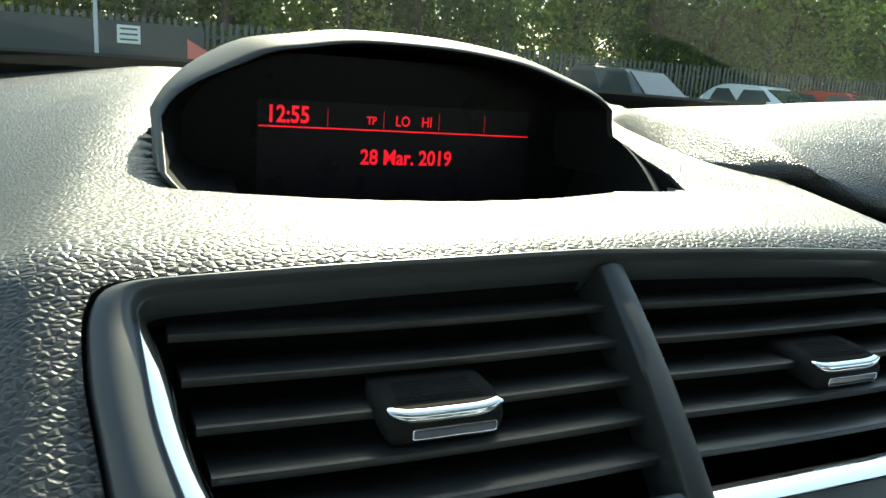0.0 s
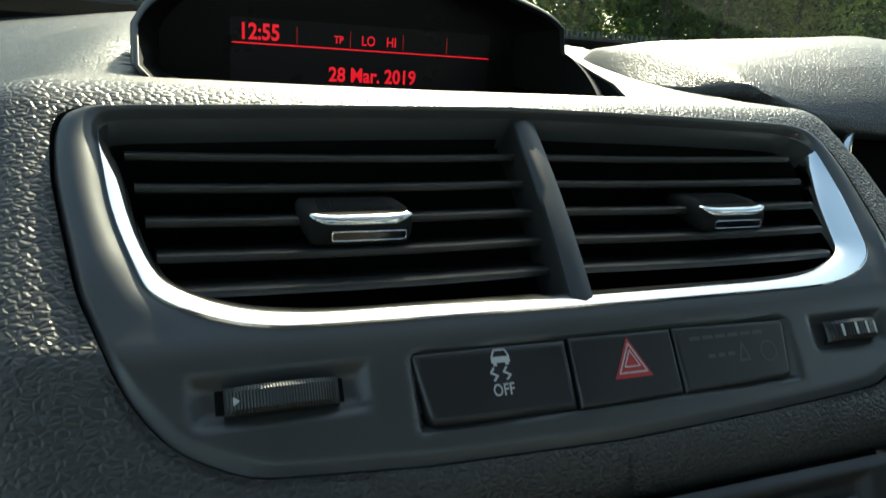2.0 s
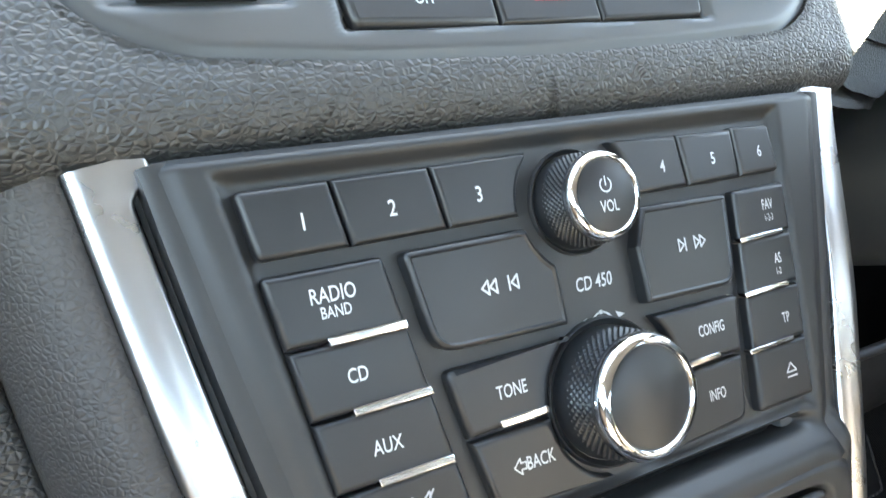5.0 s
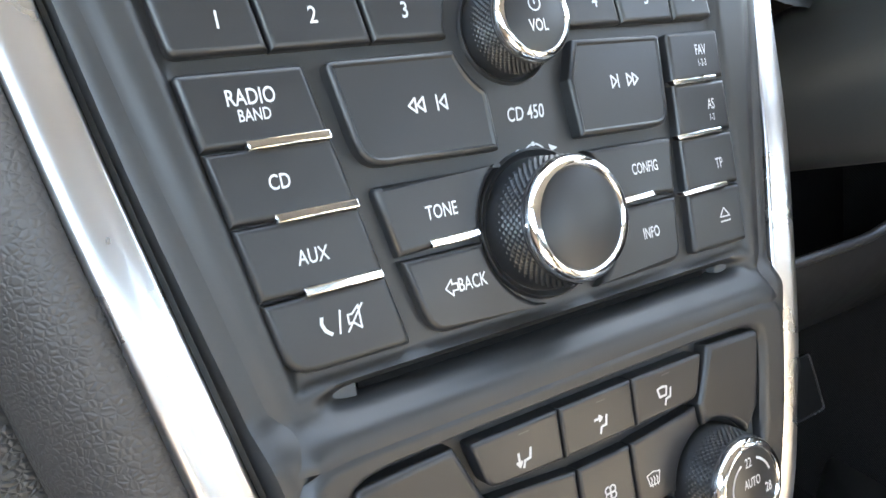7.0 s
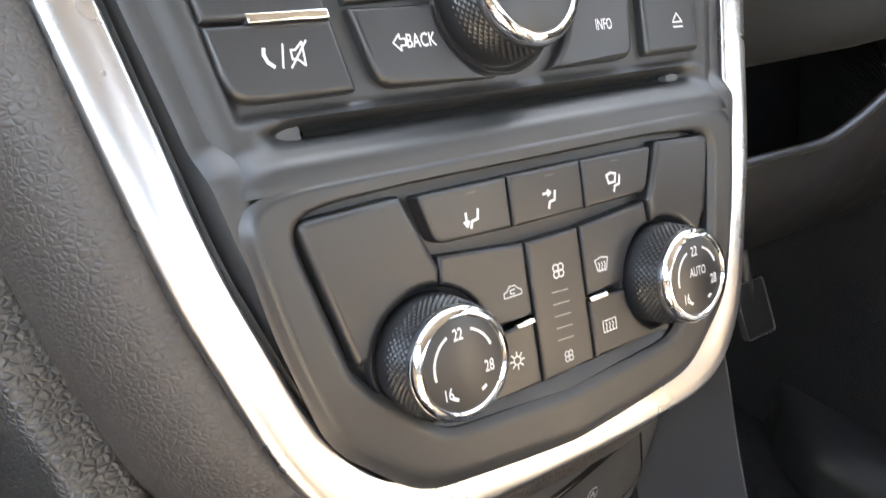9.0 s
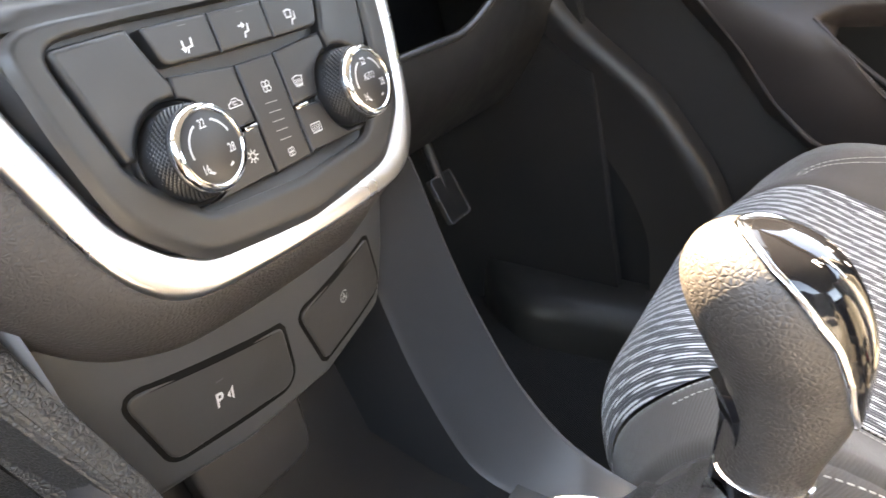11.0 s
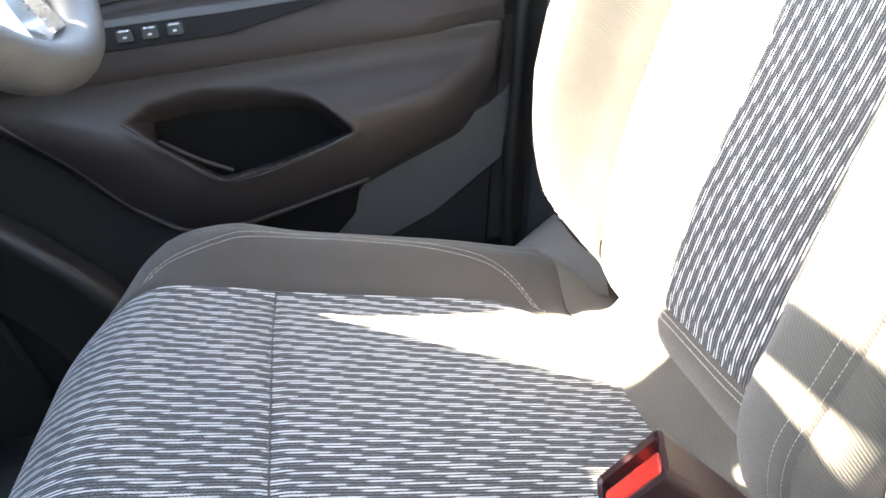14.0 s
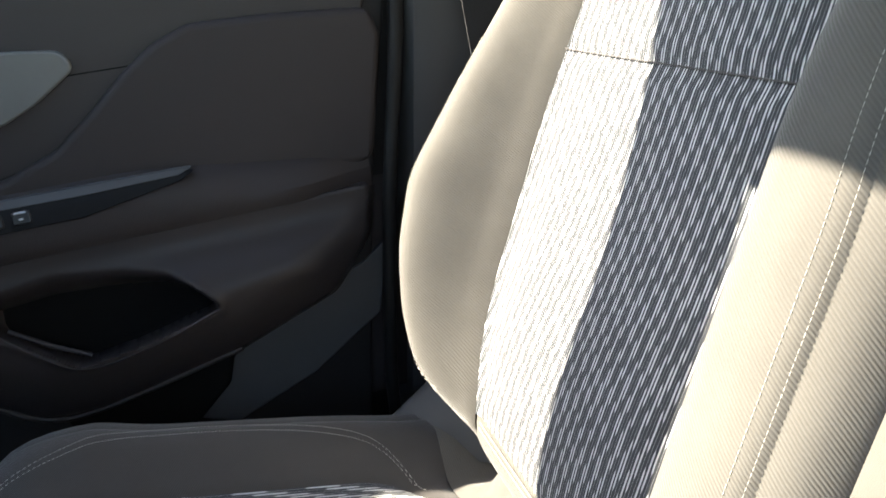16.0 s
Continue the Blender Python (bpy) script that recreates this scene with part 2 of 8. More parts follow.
def vary(nodes, links, bsdf, color, fac, amount):
    """Base colour times 1 +- amount, by fac (0..1)."""
    mx = nodes.new("ShaderNodeMix")
    mx.data_type = "RGBA"
    mx.inputs["A"].default_value = (*[c * (1 - amount) for c in color], 1)
    mx.inputs["B"].default_value = (*[c * (1 + amount) for c in color], 1)
    links.new(fac, mx.inputs["Factor"])
    links.new(mx.outputs["Result"], bsdf.inputs["Base Color"])
    return mx


def bump(nodes, links, bsdf, height, strength, distance, normal=None):
    b = nodes.new("ShaderNodeBump")
    b.inputs["Strength"].default_value = strength
    b.inputs["Distance"].default_value = distance
    links.new(height, b.inputs["Height"])
    if normal:
        links.new(normal, b.inputs["Normal"])
    links.new(b.outputs[0], bsdf.inputs["Normal"])
    return b.outputs[0]


def leathery(name, color, cell, rough, deep=0.00035, spec=0.5, wear=0.18, strength=0.8):
    """Grained plastic or leather: pebbles of about cell metres, with fine grain and dusty patches."""
    m, n, l, b = base_mat(name, color, rough, 0, spec)
    tc = n.new("ShaderNodeTexCoord").outputs["Object"]
    warp = noise_node(n, l, tc, 0.35 / cell, 2)
    add = n.new("ShaderNodeVectorMath")
    add.operation = "MULTIPLY_ADD"
    add.inputs[1].default_value = (cell * 0.9,) * 3
    l.new(warp.outputs["Color"], add.inputs[0])
    l.new(tc, add.inputs[2])
    longer = n.new("ShaderNodeVectorMath")
    longer.operation = "MULTIPLY"
    longer.inputs[1].default_value = (0.72, 1.0, 1.0)
    l.new(add.outputs[0], longer.inputs[0])
    vo = n.new("ShaderNodeTexVoronoi")
    vo.feature = "DISTANCE_TO_EDGE"
    vo.inputs["Scale"].default_value = 1 / cell
    l.new(longer.outputs[0], vo.inputs["Vector"])
    dome = n.new("ShaderNodeMapRange")
    dome.interpolation_type = "SMOOTHSTEP"
    dome.inputs["From Min"].default_value, dome.inputs["From Max"].default_value = -0.02, 0.33
    dome.inputs["To Min"].default_value, dome.inputs["To Max"].default_value = 0.0, 1.0
    l.new(vo.outputs["Distance"], dome.inputs["Value"])
    h1 = dome.outputs[0]
    fine = noise_node(n, l, tc, 2.2 / cell, 3)
    mix = n.new("ShaderNodeMath")
    mix.operation = "MULTIPLY_ADD"
    mix.inputs[1].default_value = 0.16
    l.new(fine.outputs["Fac"], mix.inputs[0])
    l.new(h1, mix.inputs[2])
    bump(n, l, b, mix.outputs[0], strength, deep)
    big = noise_node(n, l, tc, 9, 4)
    vary(n, l, b, color, big.outputs["Fac"], wear)
    l.new(ramp(n, l, big.outputs["Fac"], 0.3, 0.7, rough - 0.05, rough + 0.08), b.inputs["Roughness"])
    return m


def satin(name, color, rough=0.42, spec=0.5, grain=0.00003, wear=0.12):
    """Fine-eroded smooth plastic with faint handling marks."""
    m, n, l, b = base_mat(name, color, rough, 0, spec)
    tc = n.new("ShaderNodeTexCoord").outputs["Object"]
    fine = noise_node(n, l, tc, 2600, 2)
    bump(n, l, b, fine.outputs["Fac"], 0.35, grain)
    big = noise_node(n, l, tc, 28, 5, 0.65)
    vary(n, l, b, color, big.outputs["Fac"], wear)
    l.new(ramp(n, l, big.outputs["Fac"], 0.3, 0.7, rough - 0.06, rough + 0.08), b.inputs["Roughness"])
    return m


def metal(name, color, rough):
    m, n, l, b = base_mat(name, color, rough, 1.0)
    tc = n.new("ShaderNodeTexCoord").outputs["Object"]
    big = noise_node(n, l, tc, 45, 4)
    vary(n, l, b, color, big.outputs["Fac"], 0.02)
    l.new(ramp(n, l, big.outputs["Fac"], 0.3, 0.75, max(0.02, rough - 0.015), rough + 0.02), b.inputs["Roughness"])
    return m


def cloth(name, color, scale, rough=0.9, wear=0.12, deep=0.0003, sheen=0.25, woven=False):
    """Twill or felt: fine slanting ribs over uneven nap."""
    m, n, l, b = base_mat(name, color, rough, 0, 0.25)
    b.inputs["Sheen Weight"].default_value = sheen
    uvn = n.new("ShaderNodeTexCoord")
    tc = uvn.outputs["Object"]
    mp = n.new("ShaderNodeMapping")
    mp.inputs["Rotation"].default_value = (0, 0, 0.9) if woven else (0.5, 0.6, 0.7)
    l.new(uvn.outputs["UV"] if woven else tc, mp.inputs["Vector"])
    wv = n.new("ShaderNodeTexWave")
    wv.inputs["Scale"].default_value = scale
    wv.inputs["Distortion"].default_value = 0.5 if woven else 1.6
    wv.inputs["Detail"].default_value = 2
    l.new(mp.outputs[0], wv.inputs["Vector"])
    fine = noise_node(n, l, tc, 1500, 3)
    mul = n.new("ShaderNodeMath")
    mul.operation = "MULTIPLY_ADD"
    mul.inputs[1].default_value = 0.8
    l.new(fine.outputs["Fac"], mul.inputs[0])
    l.new(wv.outputs["Fac"], mul.inputs[2])
    bump(n, l, b, mul.outputs[0], 0.7, deep)
    big = noise_node(n, l, tc, 14, 5)
    sm = n.new("ShaderNodeMath")
    sm.operation = "MULTIPLY_ADD"
    sm.inputs[1].default_value = 0.45
    l.new(wv.outputs["Fac"], sm.inputs[0])
    l.new(ramp(n, l, big.outputs["Fac"], 0.3, 0.7, 0.1, 0.55), sm.inputs[2])
    vary(n, l, b, color, sm.outputs[0], wear)
    return m


def striped(name, dark, light, pitch=0.0031, dash=0.072, shift=0.285):
    """Woven seat stripes: thin pale lines along the seat that swell into dashes, each row set on from the next."""
    m, n, l, b = base_mat(name, dark, 0.9, 0, 0.2)
    b.inputs["Sheen Weight"].default_value = 0.2
    uv = n.new("ShaderNodeTexCoord").outputs["UV"]
    sep = n.new("ShaderNodeSeparateXYZ")
    wob = noise_node(n, l, uv, 26, 2)
    wmul = n.new("ShaderNodeVectorMath")
    wmul.operation = "MULTIPLY_ADD"
    wmul.inputs[1].default_value = (0.0012, 0.0, 0.0)
    l.new(wob.outputs["Color"], wmul.inputs[0])
    l.new(uv, wmul.inputs[2])
    l.new(wmul.outputs[0], sep.inputs[0])

    def math_node(op, a, bval=None, c=None):
        q = n.new("ShaderNodeMath")
        q.operation = op
        for k, v in enumerate((a, bval, c)):
            if v is None:
                continue
            if isinstance(v, (int, float)):
                q.inputs[k].default_value = v
            else:
                l.new(v, q.inputs[k])
        return q.outputs[0]
    rowf = math_node("DIVIDE", sep.outputs["X"], pitch)
    row = math_node("FLOOR", rowf)
    frac = math_node("FRACT", rowf)
    wn_ = n.new("ShaderNodeTexWhiteNoise")
    wn_.noise_dimensions = "1D"
    l.new(row, wn_.inputs["W"])
    off = math_node("MULTIPLY", row, shift)
    off = math_node("MULTIPLY_ADD", wn_.outputs["Value"], 0.16, off)
    along = math_node("DIVIDE", sep.outputs["Y"], dash)
    ph = math_node("FRACT", math_node("ADD", along, off))
    tri = math_node("SUBTRACT", 1.0, math_node("MULTIPLY", math_node("ABSOLUTE", math_node("SUBTRACT", ph, 0.5)), 2.0))
    swell = n.new("ShaderNodeMapRange")
    swell.interpolation_type = "SMOOTHSTEP"
    swell.inputs["From Min"].default_value, swell.inputs["From Max"].default_value = 0.46, 0.64
    swell.inputs["To Min"].default_value, swell.inputs["To Max"].default_value = 0.05, 0.275
    l.new(tri, swell.inputs["Value"])
    dist = math_node("ABSOLUTE", math_node("SUBTRACT", frac, 0.5))
    lit = n.new("ShaderNodeMapRange")
    lit.interpolation_type = "SMOOTHSTEP"
    lit.inputs["To Min"].default_value, lit.inputs["To Max"].default_value = 1.0, 0.0
    l.new(math_node("SUBTRACT", swell.outputs[0], 0.06), lit.inputs["From Min"])
    l.new(math_node("ADD", swell.outputs[0], 0.04), lit.inputs["From Max"])
    l.new(dist, lit.inputs["Value"])
    weave = noise_node(n, l, uv, 1400, 2)
    mx = n.new("ShaderNodeMix")
    mx.data_type = "RGBA"
    mx.inputs["A"].default_value = (*dark, 1)
    mx.inputs["B"].default_value = (*light, 1)
    # the thin yarn between dashes is greyer than the dashes
    yarn = n.new("ShaderNodeMapRange")
    yarn.inputs["From Min"].default_value, yarn.inputs["From Max"].default_value = 0.06, 0.2
    yarn.inputs["To Min"].default_value, yarn.inputs["To Max"].default_value = 0.55, 1.0
    l.new(swell.outputs[0], yarn.inputs["Value"])
    l.new(math_node("MULTIPLY", lit.outputs[0], yarn.outputs[0]), mx.inputs["Factor"])
    mul = n.new("ShaderNodeMix")
    mul.data_type = "RGBA"
    mul.blend_type = "MULTIPLY"
    mul.inputs["Factor"].default_value = 0.55
    l.new(mx.outputs["Result"], mul.inputs["A"])
    l.new(weave.outputs["Color"], mul.inputs["B"])
    hue = n.new("ShaderNodeHueSaturation")
    hue.inputs["Saturation"].default_value = 0.6
    hue.inputs["Value"].default_value = 1.3
    l.new(mul.outputs["Result"], hue.inputs["Color"])
    l.new(hue.outputs[0], b.inputs["Base Color"])
    hsum = math_node("MULTIPLY_ADD", weave.outputs["Fac"], 0.5, lit.outputs[0])
    bump(n, l, b, hsum, 0.6, 0.0006)
    return m


def glowing(name, color, strength):
    m, n, l, b = base_mat(name, (0.02, 0.0, 0.0), 0.4)
    b.inputs["Emission Color"].default_value = (*color, 1)
    b.inputs["Emission Strength"].default_value = strength
    return m


PAD = leathery("grained dash skin", (0.031, 0.031, 0.031), 0.0018, 0.40, 0.0004, 0.55, 0.15, 0.75)
SIDE = leathery("grained console plastic", (0.035, 0.031, 0.029), 0.0017, 0.5, 0.00022, 0.45, 0.15, 0.7)
LEATHER = leathery("knob leather", (0.045, 0.040, 0.037), 0.0017, 0.42, 0.0002, 0.5, 0.15, 0.7)
SATIN = satin("satin black plastic", (0.044, 0.046, 0.048), 0.36, 0.6)
FACE = satin("radio face plastic", (0.0175, 0.018, 0.019), 0.42)
BUTTON = satin("button plastic", (0.013, 0.0135, 0.015), 0.36)
SLAT = satin("vent slat plastic", (0.014, 0.0145, 0.015), 0.36)
# near-black: the shade of cavities, gaps and pockets is put into the colour
DEEP = satin("cavity plastic with painted shade", (0.006, 0.006, 0.006), 0.75, 0.1)
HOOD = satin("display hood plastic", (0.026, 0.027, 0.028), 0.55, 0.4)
DOOR = satin("door trim plastic", (0.0345, 0.029, 0.029), 0.48, 0.35)
DOORSOFT = leathery("soft door skin", (0.0365, 0.0305, 0.0305), 0.0022, 0.58, 0.0002, 0.3, 0.15, 0.5)
GREYTRIM = satin("grey lower trim", (0.07, 0.072, 0.075), 0.5, 0.35)
CHROME = metal("bright chrome", (0.82, 0.83, 0.85), 0.08)
SATINCHROME = metal("satin silver trim", (0.52, 0.52, 0.53), 0.28)
GLOSS = satin("piano black", (0.006, 0.006, 0.007), 0.05, 0.6, 0.0)
WHITEPRINT = base_mat("white legend print", (0.48, 0.49, 0.50), 0.5)[0]
GREYPRINT = base_mat("grey legend print", (0.055, 0.056, 0.058), 0.5)[0]
LEVELPRINT = base_mat("pale grey legend print", (0.2, 0.2, 0.2), 0.5)[0]
REDPRINT = base_mat("red hazard print", (0.42, 0.03, 0.035), 0.5)[0]
SCREEN = satin("display glass", (0.004, 0.004, 0.004), 0.3, 0.08, 0.0)
REDGLOW = glowing("lit red characters", (1.0, 0.004, 0.03), 0.25)
STRIPE = striped("striped seat weave", (0.045, 0.051, 0.061), (0.6, 0.61, 0.62))
STRIPEFINE = striped("finer striped backrest weave", (0.045, 0.051, 0.061), (0.6, 0.61, 0.62), 0.0031, 0.066)
GREYCLOTH = cloth("grey seat twill", (0.105, 0.098, 0.088), 160, 0.9, 0.2, 0.0004, 0.25, True)
SIDECLOTH = cloth("dark seat side cloth", (0.066, 0.060, 0.056), 175, wear=0.2, woven=True)
THREAD = base_mat("pale thread", (0.48, 0.46, 0.42), 0.85)[0]
CARPET = cloth("black carpet", (0.012, 0.012, 0.013), 150, 0.95, 0.25, 0.0012, 0.05)
RUBBER = satin("black rubber", (0.012, 0.012, 0.012), 0.6, 0.3)
TABPLASTIC = satin("matt tab plastic", (0.010, 0.010, 0.010), 0.8, 0.12)
BELT = cloth("belt webbing", (0.02, 0.02, 0.021), 500)
REDPLASTIC = satin("red release plastic", (0.42, 0.03, 0.022), 0.22)
YELLOW = satin("yellow tag plastic", (0.85, 0.72, 0.02), 0.4)
BOOT = leathery("gaiter leather", (0.034, 0.034, 0.035), 0.0016, 0.3, 0.0002, spec=0.7)


# ---- dashboard skin round the air vents ----
TILTS = ((-62, -95), (-52, -40), (-40, 8), (-30, 33), (3, 33), (11, 52.5), (93, 52.5), (112, 92), (220, 92), (300, 86), (380, 84.3), (760, 84.3))
S_AT = np.arange(-70, 770, 1.0)
ang = np.radians(np.interp(S_AT, [a for a, _ in TILTS], [b for _, b in TILTS]))
Y_AT, Z_AT = np.cumsum(np.sin(ang)) * 0.001, np.cumsum(np.cos(ang)) * 0.001
Y_AT += 0.074 - np.interp(0, S_AT, Y_AT)
Z_AT += 1.116 - np.interp(0, S_AT, Z_AT)


def bend(u, s, w=0.0):
    """The bent face of the vent panel and dash: u across, s up along the face, w out of it, in millimetres."""
    y, z, a = np.interp(s, S_AT, Y_AT), np.interp(s, S_AT, Z_AT), np.interp(s, S_AT, ang)
    return Vector((u / 1000, y - math.cos(a) * w / 1000, z + math.sin(a) * w / 1000))


def dash_drop(u, s):
    d = max(0.0, float(np.interp(s, (-40, 95, 140, 240, 340, 477, 606), (-148, -152, -153, -153, -147, -132, -103))) - u)
    left = float(np.interp(s, (95, 130, 200, 400, 606), (0.46, 0.62, 0.60, 0.36, 0.14))) * (math.sqrt(d * d + 18 ** 2) - 18)
    left = 70 * math.tanh(left / 70)
    u0 = float(np.interp(s, (-60, -12, 14, 40, 70, 96, 112, 225, 306, 406, 495), (140, 140, 150, 158, 160, 157, 156, 236, 283, 325, 374)))
    e = max(0.0, u - u0)
    right = 1.1 * (math.sqrt(e * e + 9 ** 2) - 9)
    y = float(np.interp(s, S_AT, Y_AT))
    yd = 0.230 + 0.032 * min(1.0, ((u + 15) / 103) ** 2)
    dip = 40 * smooth01((y - yd) / 0.012) * smooth01((u + 122) / 8) * (1 - smooth01((u - float(np.interp(y, (0.258, 0.281, 0.312, 0.366), (121, 130, 134, 137)))) / 6)) * (1 - smooth01((y - 0.42) / 0.06))
    # shoulder beside the display pod, falling off to a hollow in front of it
    yb = 0.262 - 0.2 * max(0.0, u / 1000 - 0.125)
    yt = max(yb + 0.004, 0.352 - 2.0 * max(0.0, u / 1000 - 0.152))
    hump = 21 * smooth01((u - 133 - max(0.0, y - 0.262) * 60) / 9) * (1 - smooth01((u - 128) / 84)) * smooth01((y - yb) / (yt - yb)) * (1 - 0.8 * smooth01((y - 0.40) / 0.16))
    return -left - dip + hump - 120 * math.tanh(right / 120)


def radial(outline, c, angles):
    """The outline met by rays from c."""
    out = []
    n = len(outline)
    for a in angles:
        dx, dy = math.cos(a), math.sin(a)
        best = 0
        for i in range(n):
            x0, y0 = outline[i - 1][0] - c[0], outline[i - 1][1] - c[1]
            x1, y1 = outline[i][0] - c[0], outline[i][1] - c[1]
            den = dx * (y1 - y0) - dy * (x1 - x0)
            if abs(den) < 1e-9:
                continue
            t = (x0 * (y1 - y0) - y0 * (x1 - x0)) / den
            k = (x0 * dy - y0 * dx) / den
            if t > 0 and -1e-6 <= k <= 1 + 1e-6:
                best = max(best, t)
        out.append((c[0] + best * dx, c[1] + best * dy))
    return out


BEZ = rounded([(-150.5, 91, 7), (-90, 94.5), (0, 97), (90, 94.5), (150.5, 91, 16), (149, 62), (143, 25), (135, 0), (126, -18, 14), (108, -27), (60, -29.5),
               (0, -31), (-60, -29.5), (-106, -26), (-125, -17, 12), (-135, 0), (-143, 25), (-149, 62)], 8, 5)
OPEN = rounded([(-139, 88, 3), (-70, 91), (0, 93), (70, 91), (142, 87.5, 4), (137, 50), (128, 16, 16), (100, 9.5), (0, 9.5), (-100, 10.5), (-126, 19, 18), (-135, 50)], 6, 6)
CEN = (0, 42)
evn = curve_pts([(*p,) for p in BEZ + BEZ[:1]], 481)[:-1]
ANG = [math.atan2(p[1] - CEN[1], p[0] - CEN[0]) for p in evn]


def even(o, rounds):
    """Evens out small kinks of a closed outline."""
    q = np.array(o)
    for _ in range(rounds):
        q = 0.5 * q + 0.25 * (np.roll(q, 1, 0) + np.roll(q, -1, 0))
    return [tuple(r) for r in q]


BEZ_R, OPEN_R = even(radial(BEZ, CEN, ANG), 34), even(radial(OPEN, CEN, ANG), 27)
if area2(BEZ_R) < 0:
    BEZ_R.reverse(), OPEN_R.reverse(), ANG.reverse()

dash = thing("dashboard", (0, 0.4, 1.0), "black grained soft-touch dashboard lit by the sun", "dashboard")
FAR = radial([(-800, -60), (800, -60), (800, 690), (-800, 690)], CEN, ANG)
rings = []
RINGS = 170
for k in range(RINGS):
    t = k / (RINGS - 1)
    q = t ** 2.1
    lip = -5 + 5.6 * smooth01(k / 4)
    ring = []
    for (u0, s0), (u1, s1) in zip(BEZ_R, FAR):
        u, s = u0 + (u1 - u0) * q, s0 + (s1 - s0) * q
        if k == 0:
            u, s = u0, s0
        elif k < 6:
            d = math.hypot(u0 - CEN[0], s0 - CEN[1])
            g = k * 0.5 / d
            u, s = u0 + (u0 - CEN[0]) * max(g, q), s0 + (s0 - CEN[1]) * max(g, q)
        # the skin's unseen foot is cut away beside the instruments so sun reaches the cushion; the end by the door
        # still blocks it
        s = max(float(np.interp(u, (575, 600, 697, 709), (-60, 110, 110, -60))), s)
        ring.append(bend(u, s, lip + dash_drop(u, s)))
    rings.append(ring)
bm = bmesh.new()
loft(bm, rings)
part("top_pad", flush(bm), PAD, dash, "black grained dash pad", 60)

# ---- vent panel ----
vent = thing("air_vent_panel", (0, 0.1, 1.08), "satin black centre air vent panel with silver trim and switches", "air vent")


def well(u, s):
    """Depth of the dished recesses in the lower strip of the panel."""
    deep = 0.0
    for cu, cs, hu, hs, d, soft in ((-97, -6.5, 24, 7.5, 3.2, 5), (102, -6.8, 19, 7.0, 3.0, 4), (5.5, -10, 68, 11.2, 3.4, 2.2)):
        q = max(abs(u - cu) - hu, abs(s - cs) - hs)
        deep = max(deep, d * (1 - smooth01((q + soft) / soft)))
    return deep


bm = bmesh.new()
rings = [[bend(u, s, -6) for u, s in BEZ_R]]
o1 = inset(BEZ_R, 0.4)
STEPS = 34
for k in range(STEPS + 1):
    t = k / STEPS
    ring = []
    for (u0, s0), (u1, s1) in zip(o1, OPEN_R):
        u, s = u0 + (u1 - u0) * t, s0 + (s1 - s0) * t
        brow = smooth01((s0 - 78) / 13) * (0.8 * min(1.0, t / 0.8) - 3.0 * smooth01((t - 0.8) / 0.2))
        side = smooth01((s0 - 6) / 30)
        ring.append(bend(u, s, 1.2 * smooth01(k / 3) - 1.0 - well(u, s) + brow + side * (2.4 * math.sin(math.pi * min(1.0, t * 1.05)) ** 0.8)))
    rings.append(ring)
rings.append([bend(u, s, -16) for u, s in inset(OPEN_R, 0.8)])
loft(bm, rings)
part("bezel", flush(bm), SATIN, vent, "satin black surround", 42)

# silver trim: down both sides and along the bottom of the opening
n = len(OPEN_R)
opa = np.array(OPEN_R)
tg = np.roll(opa, -1, 0) - np.roll(opa, 1, 0)
tg /= np.linalg.norm(tg, axis=1)[:, None]
inn = np.stack([-tg[:, 1], tg[:, 0]], 1)
inn *= np.sign((inn * (np.array(CEN) - opa)).sum(1))[:, None]
for _ in range(20):
    inn = 0.5 * inn + 0.25 * (np.roll(inn, 1, 0) + np.roll(inn, -1, 0))
inn /= np.linalg.norm(inn, axis=1)[:, None]
keep = [i for i in range(n) if OPEN_R[i][1] < (82 if OPEN_R[i][0] < 0 else 77)]
first = next(i for i in keep if (i - 1) % n not in keep)
order = [(first + k) % n for k in range(len(keep))]
bm = bmesh.new()
lines = []
for frac, extra, w in ((0, -0.4, -1.5), (0, -0.2, 0.7), (0.04, 0, 1.1), (0.12, 0, 0.9), (0.55, 0, -0.6), (0.94, 0, -2.4), (1, 0, -3.2), (1, 0.4, -10)):
    line = []
    for i in order:
        u, s = OPEN_R[i]
        wide = 5.6 + 2.2 * smooth01((40 - s) / 25) + (4.6 * smooth01((u - 60) / 60) * smooth01((s - 4) / 30))
        wide *= 0.25 + 0.75 * smooth01((83 - s) / 16 if u < 0 else (79 - s) / 34)
        d = frac * wide + extra
        line.append((u + inn[i][0] * d, s + inn[i][1] * d))
    q = np.array(line)
    for _ in range(46 if frac > 0.3 else 6):
        q[1:-1] = 0.5 * q[1:-1] + 0.25 * (q[:-2] + q[2:])
    lines.append([bend(u, s, w) for u, s in q])
loft(bm, [list(r) for r in zip(*lines)], False)
trim = part("silver_trim", flush(bm), CHROME, vent, "bright silver trim strip", 50)

# cavity box behind the slats, its inner shade put into the near-black colour
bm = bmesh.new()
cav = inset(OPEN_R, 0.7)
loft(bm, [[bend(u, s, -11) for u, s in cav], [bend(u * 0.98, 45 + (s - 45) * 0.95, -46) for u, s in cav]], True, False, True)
part("cavity", flush(bm), DEEP, vent, "vent cavity painted black for its shade")


def vent_half(u0, u1, lean0, lean1):
    """u-range of a vent at height s."""
    def lim(s):
        t = (s - 12) / 76
        return u0 + lean0 * t, u1 + lean1 * t
    return lim


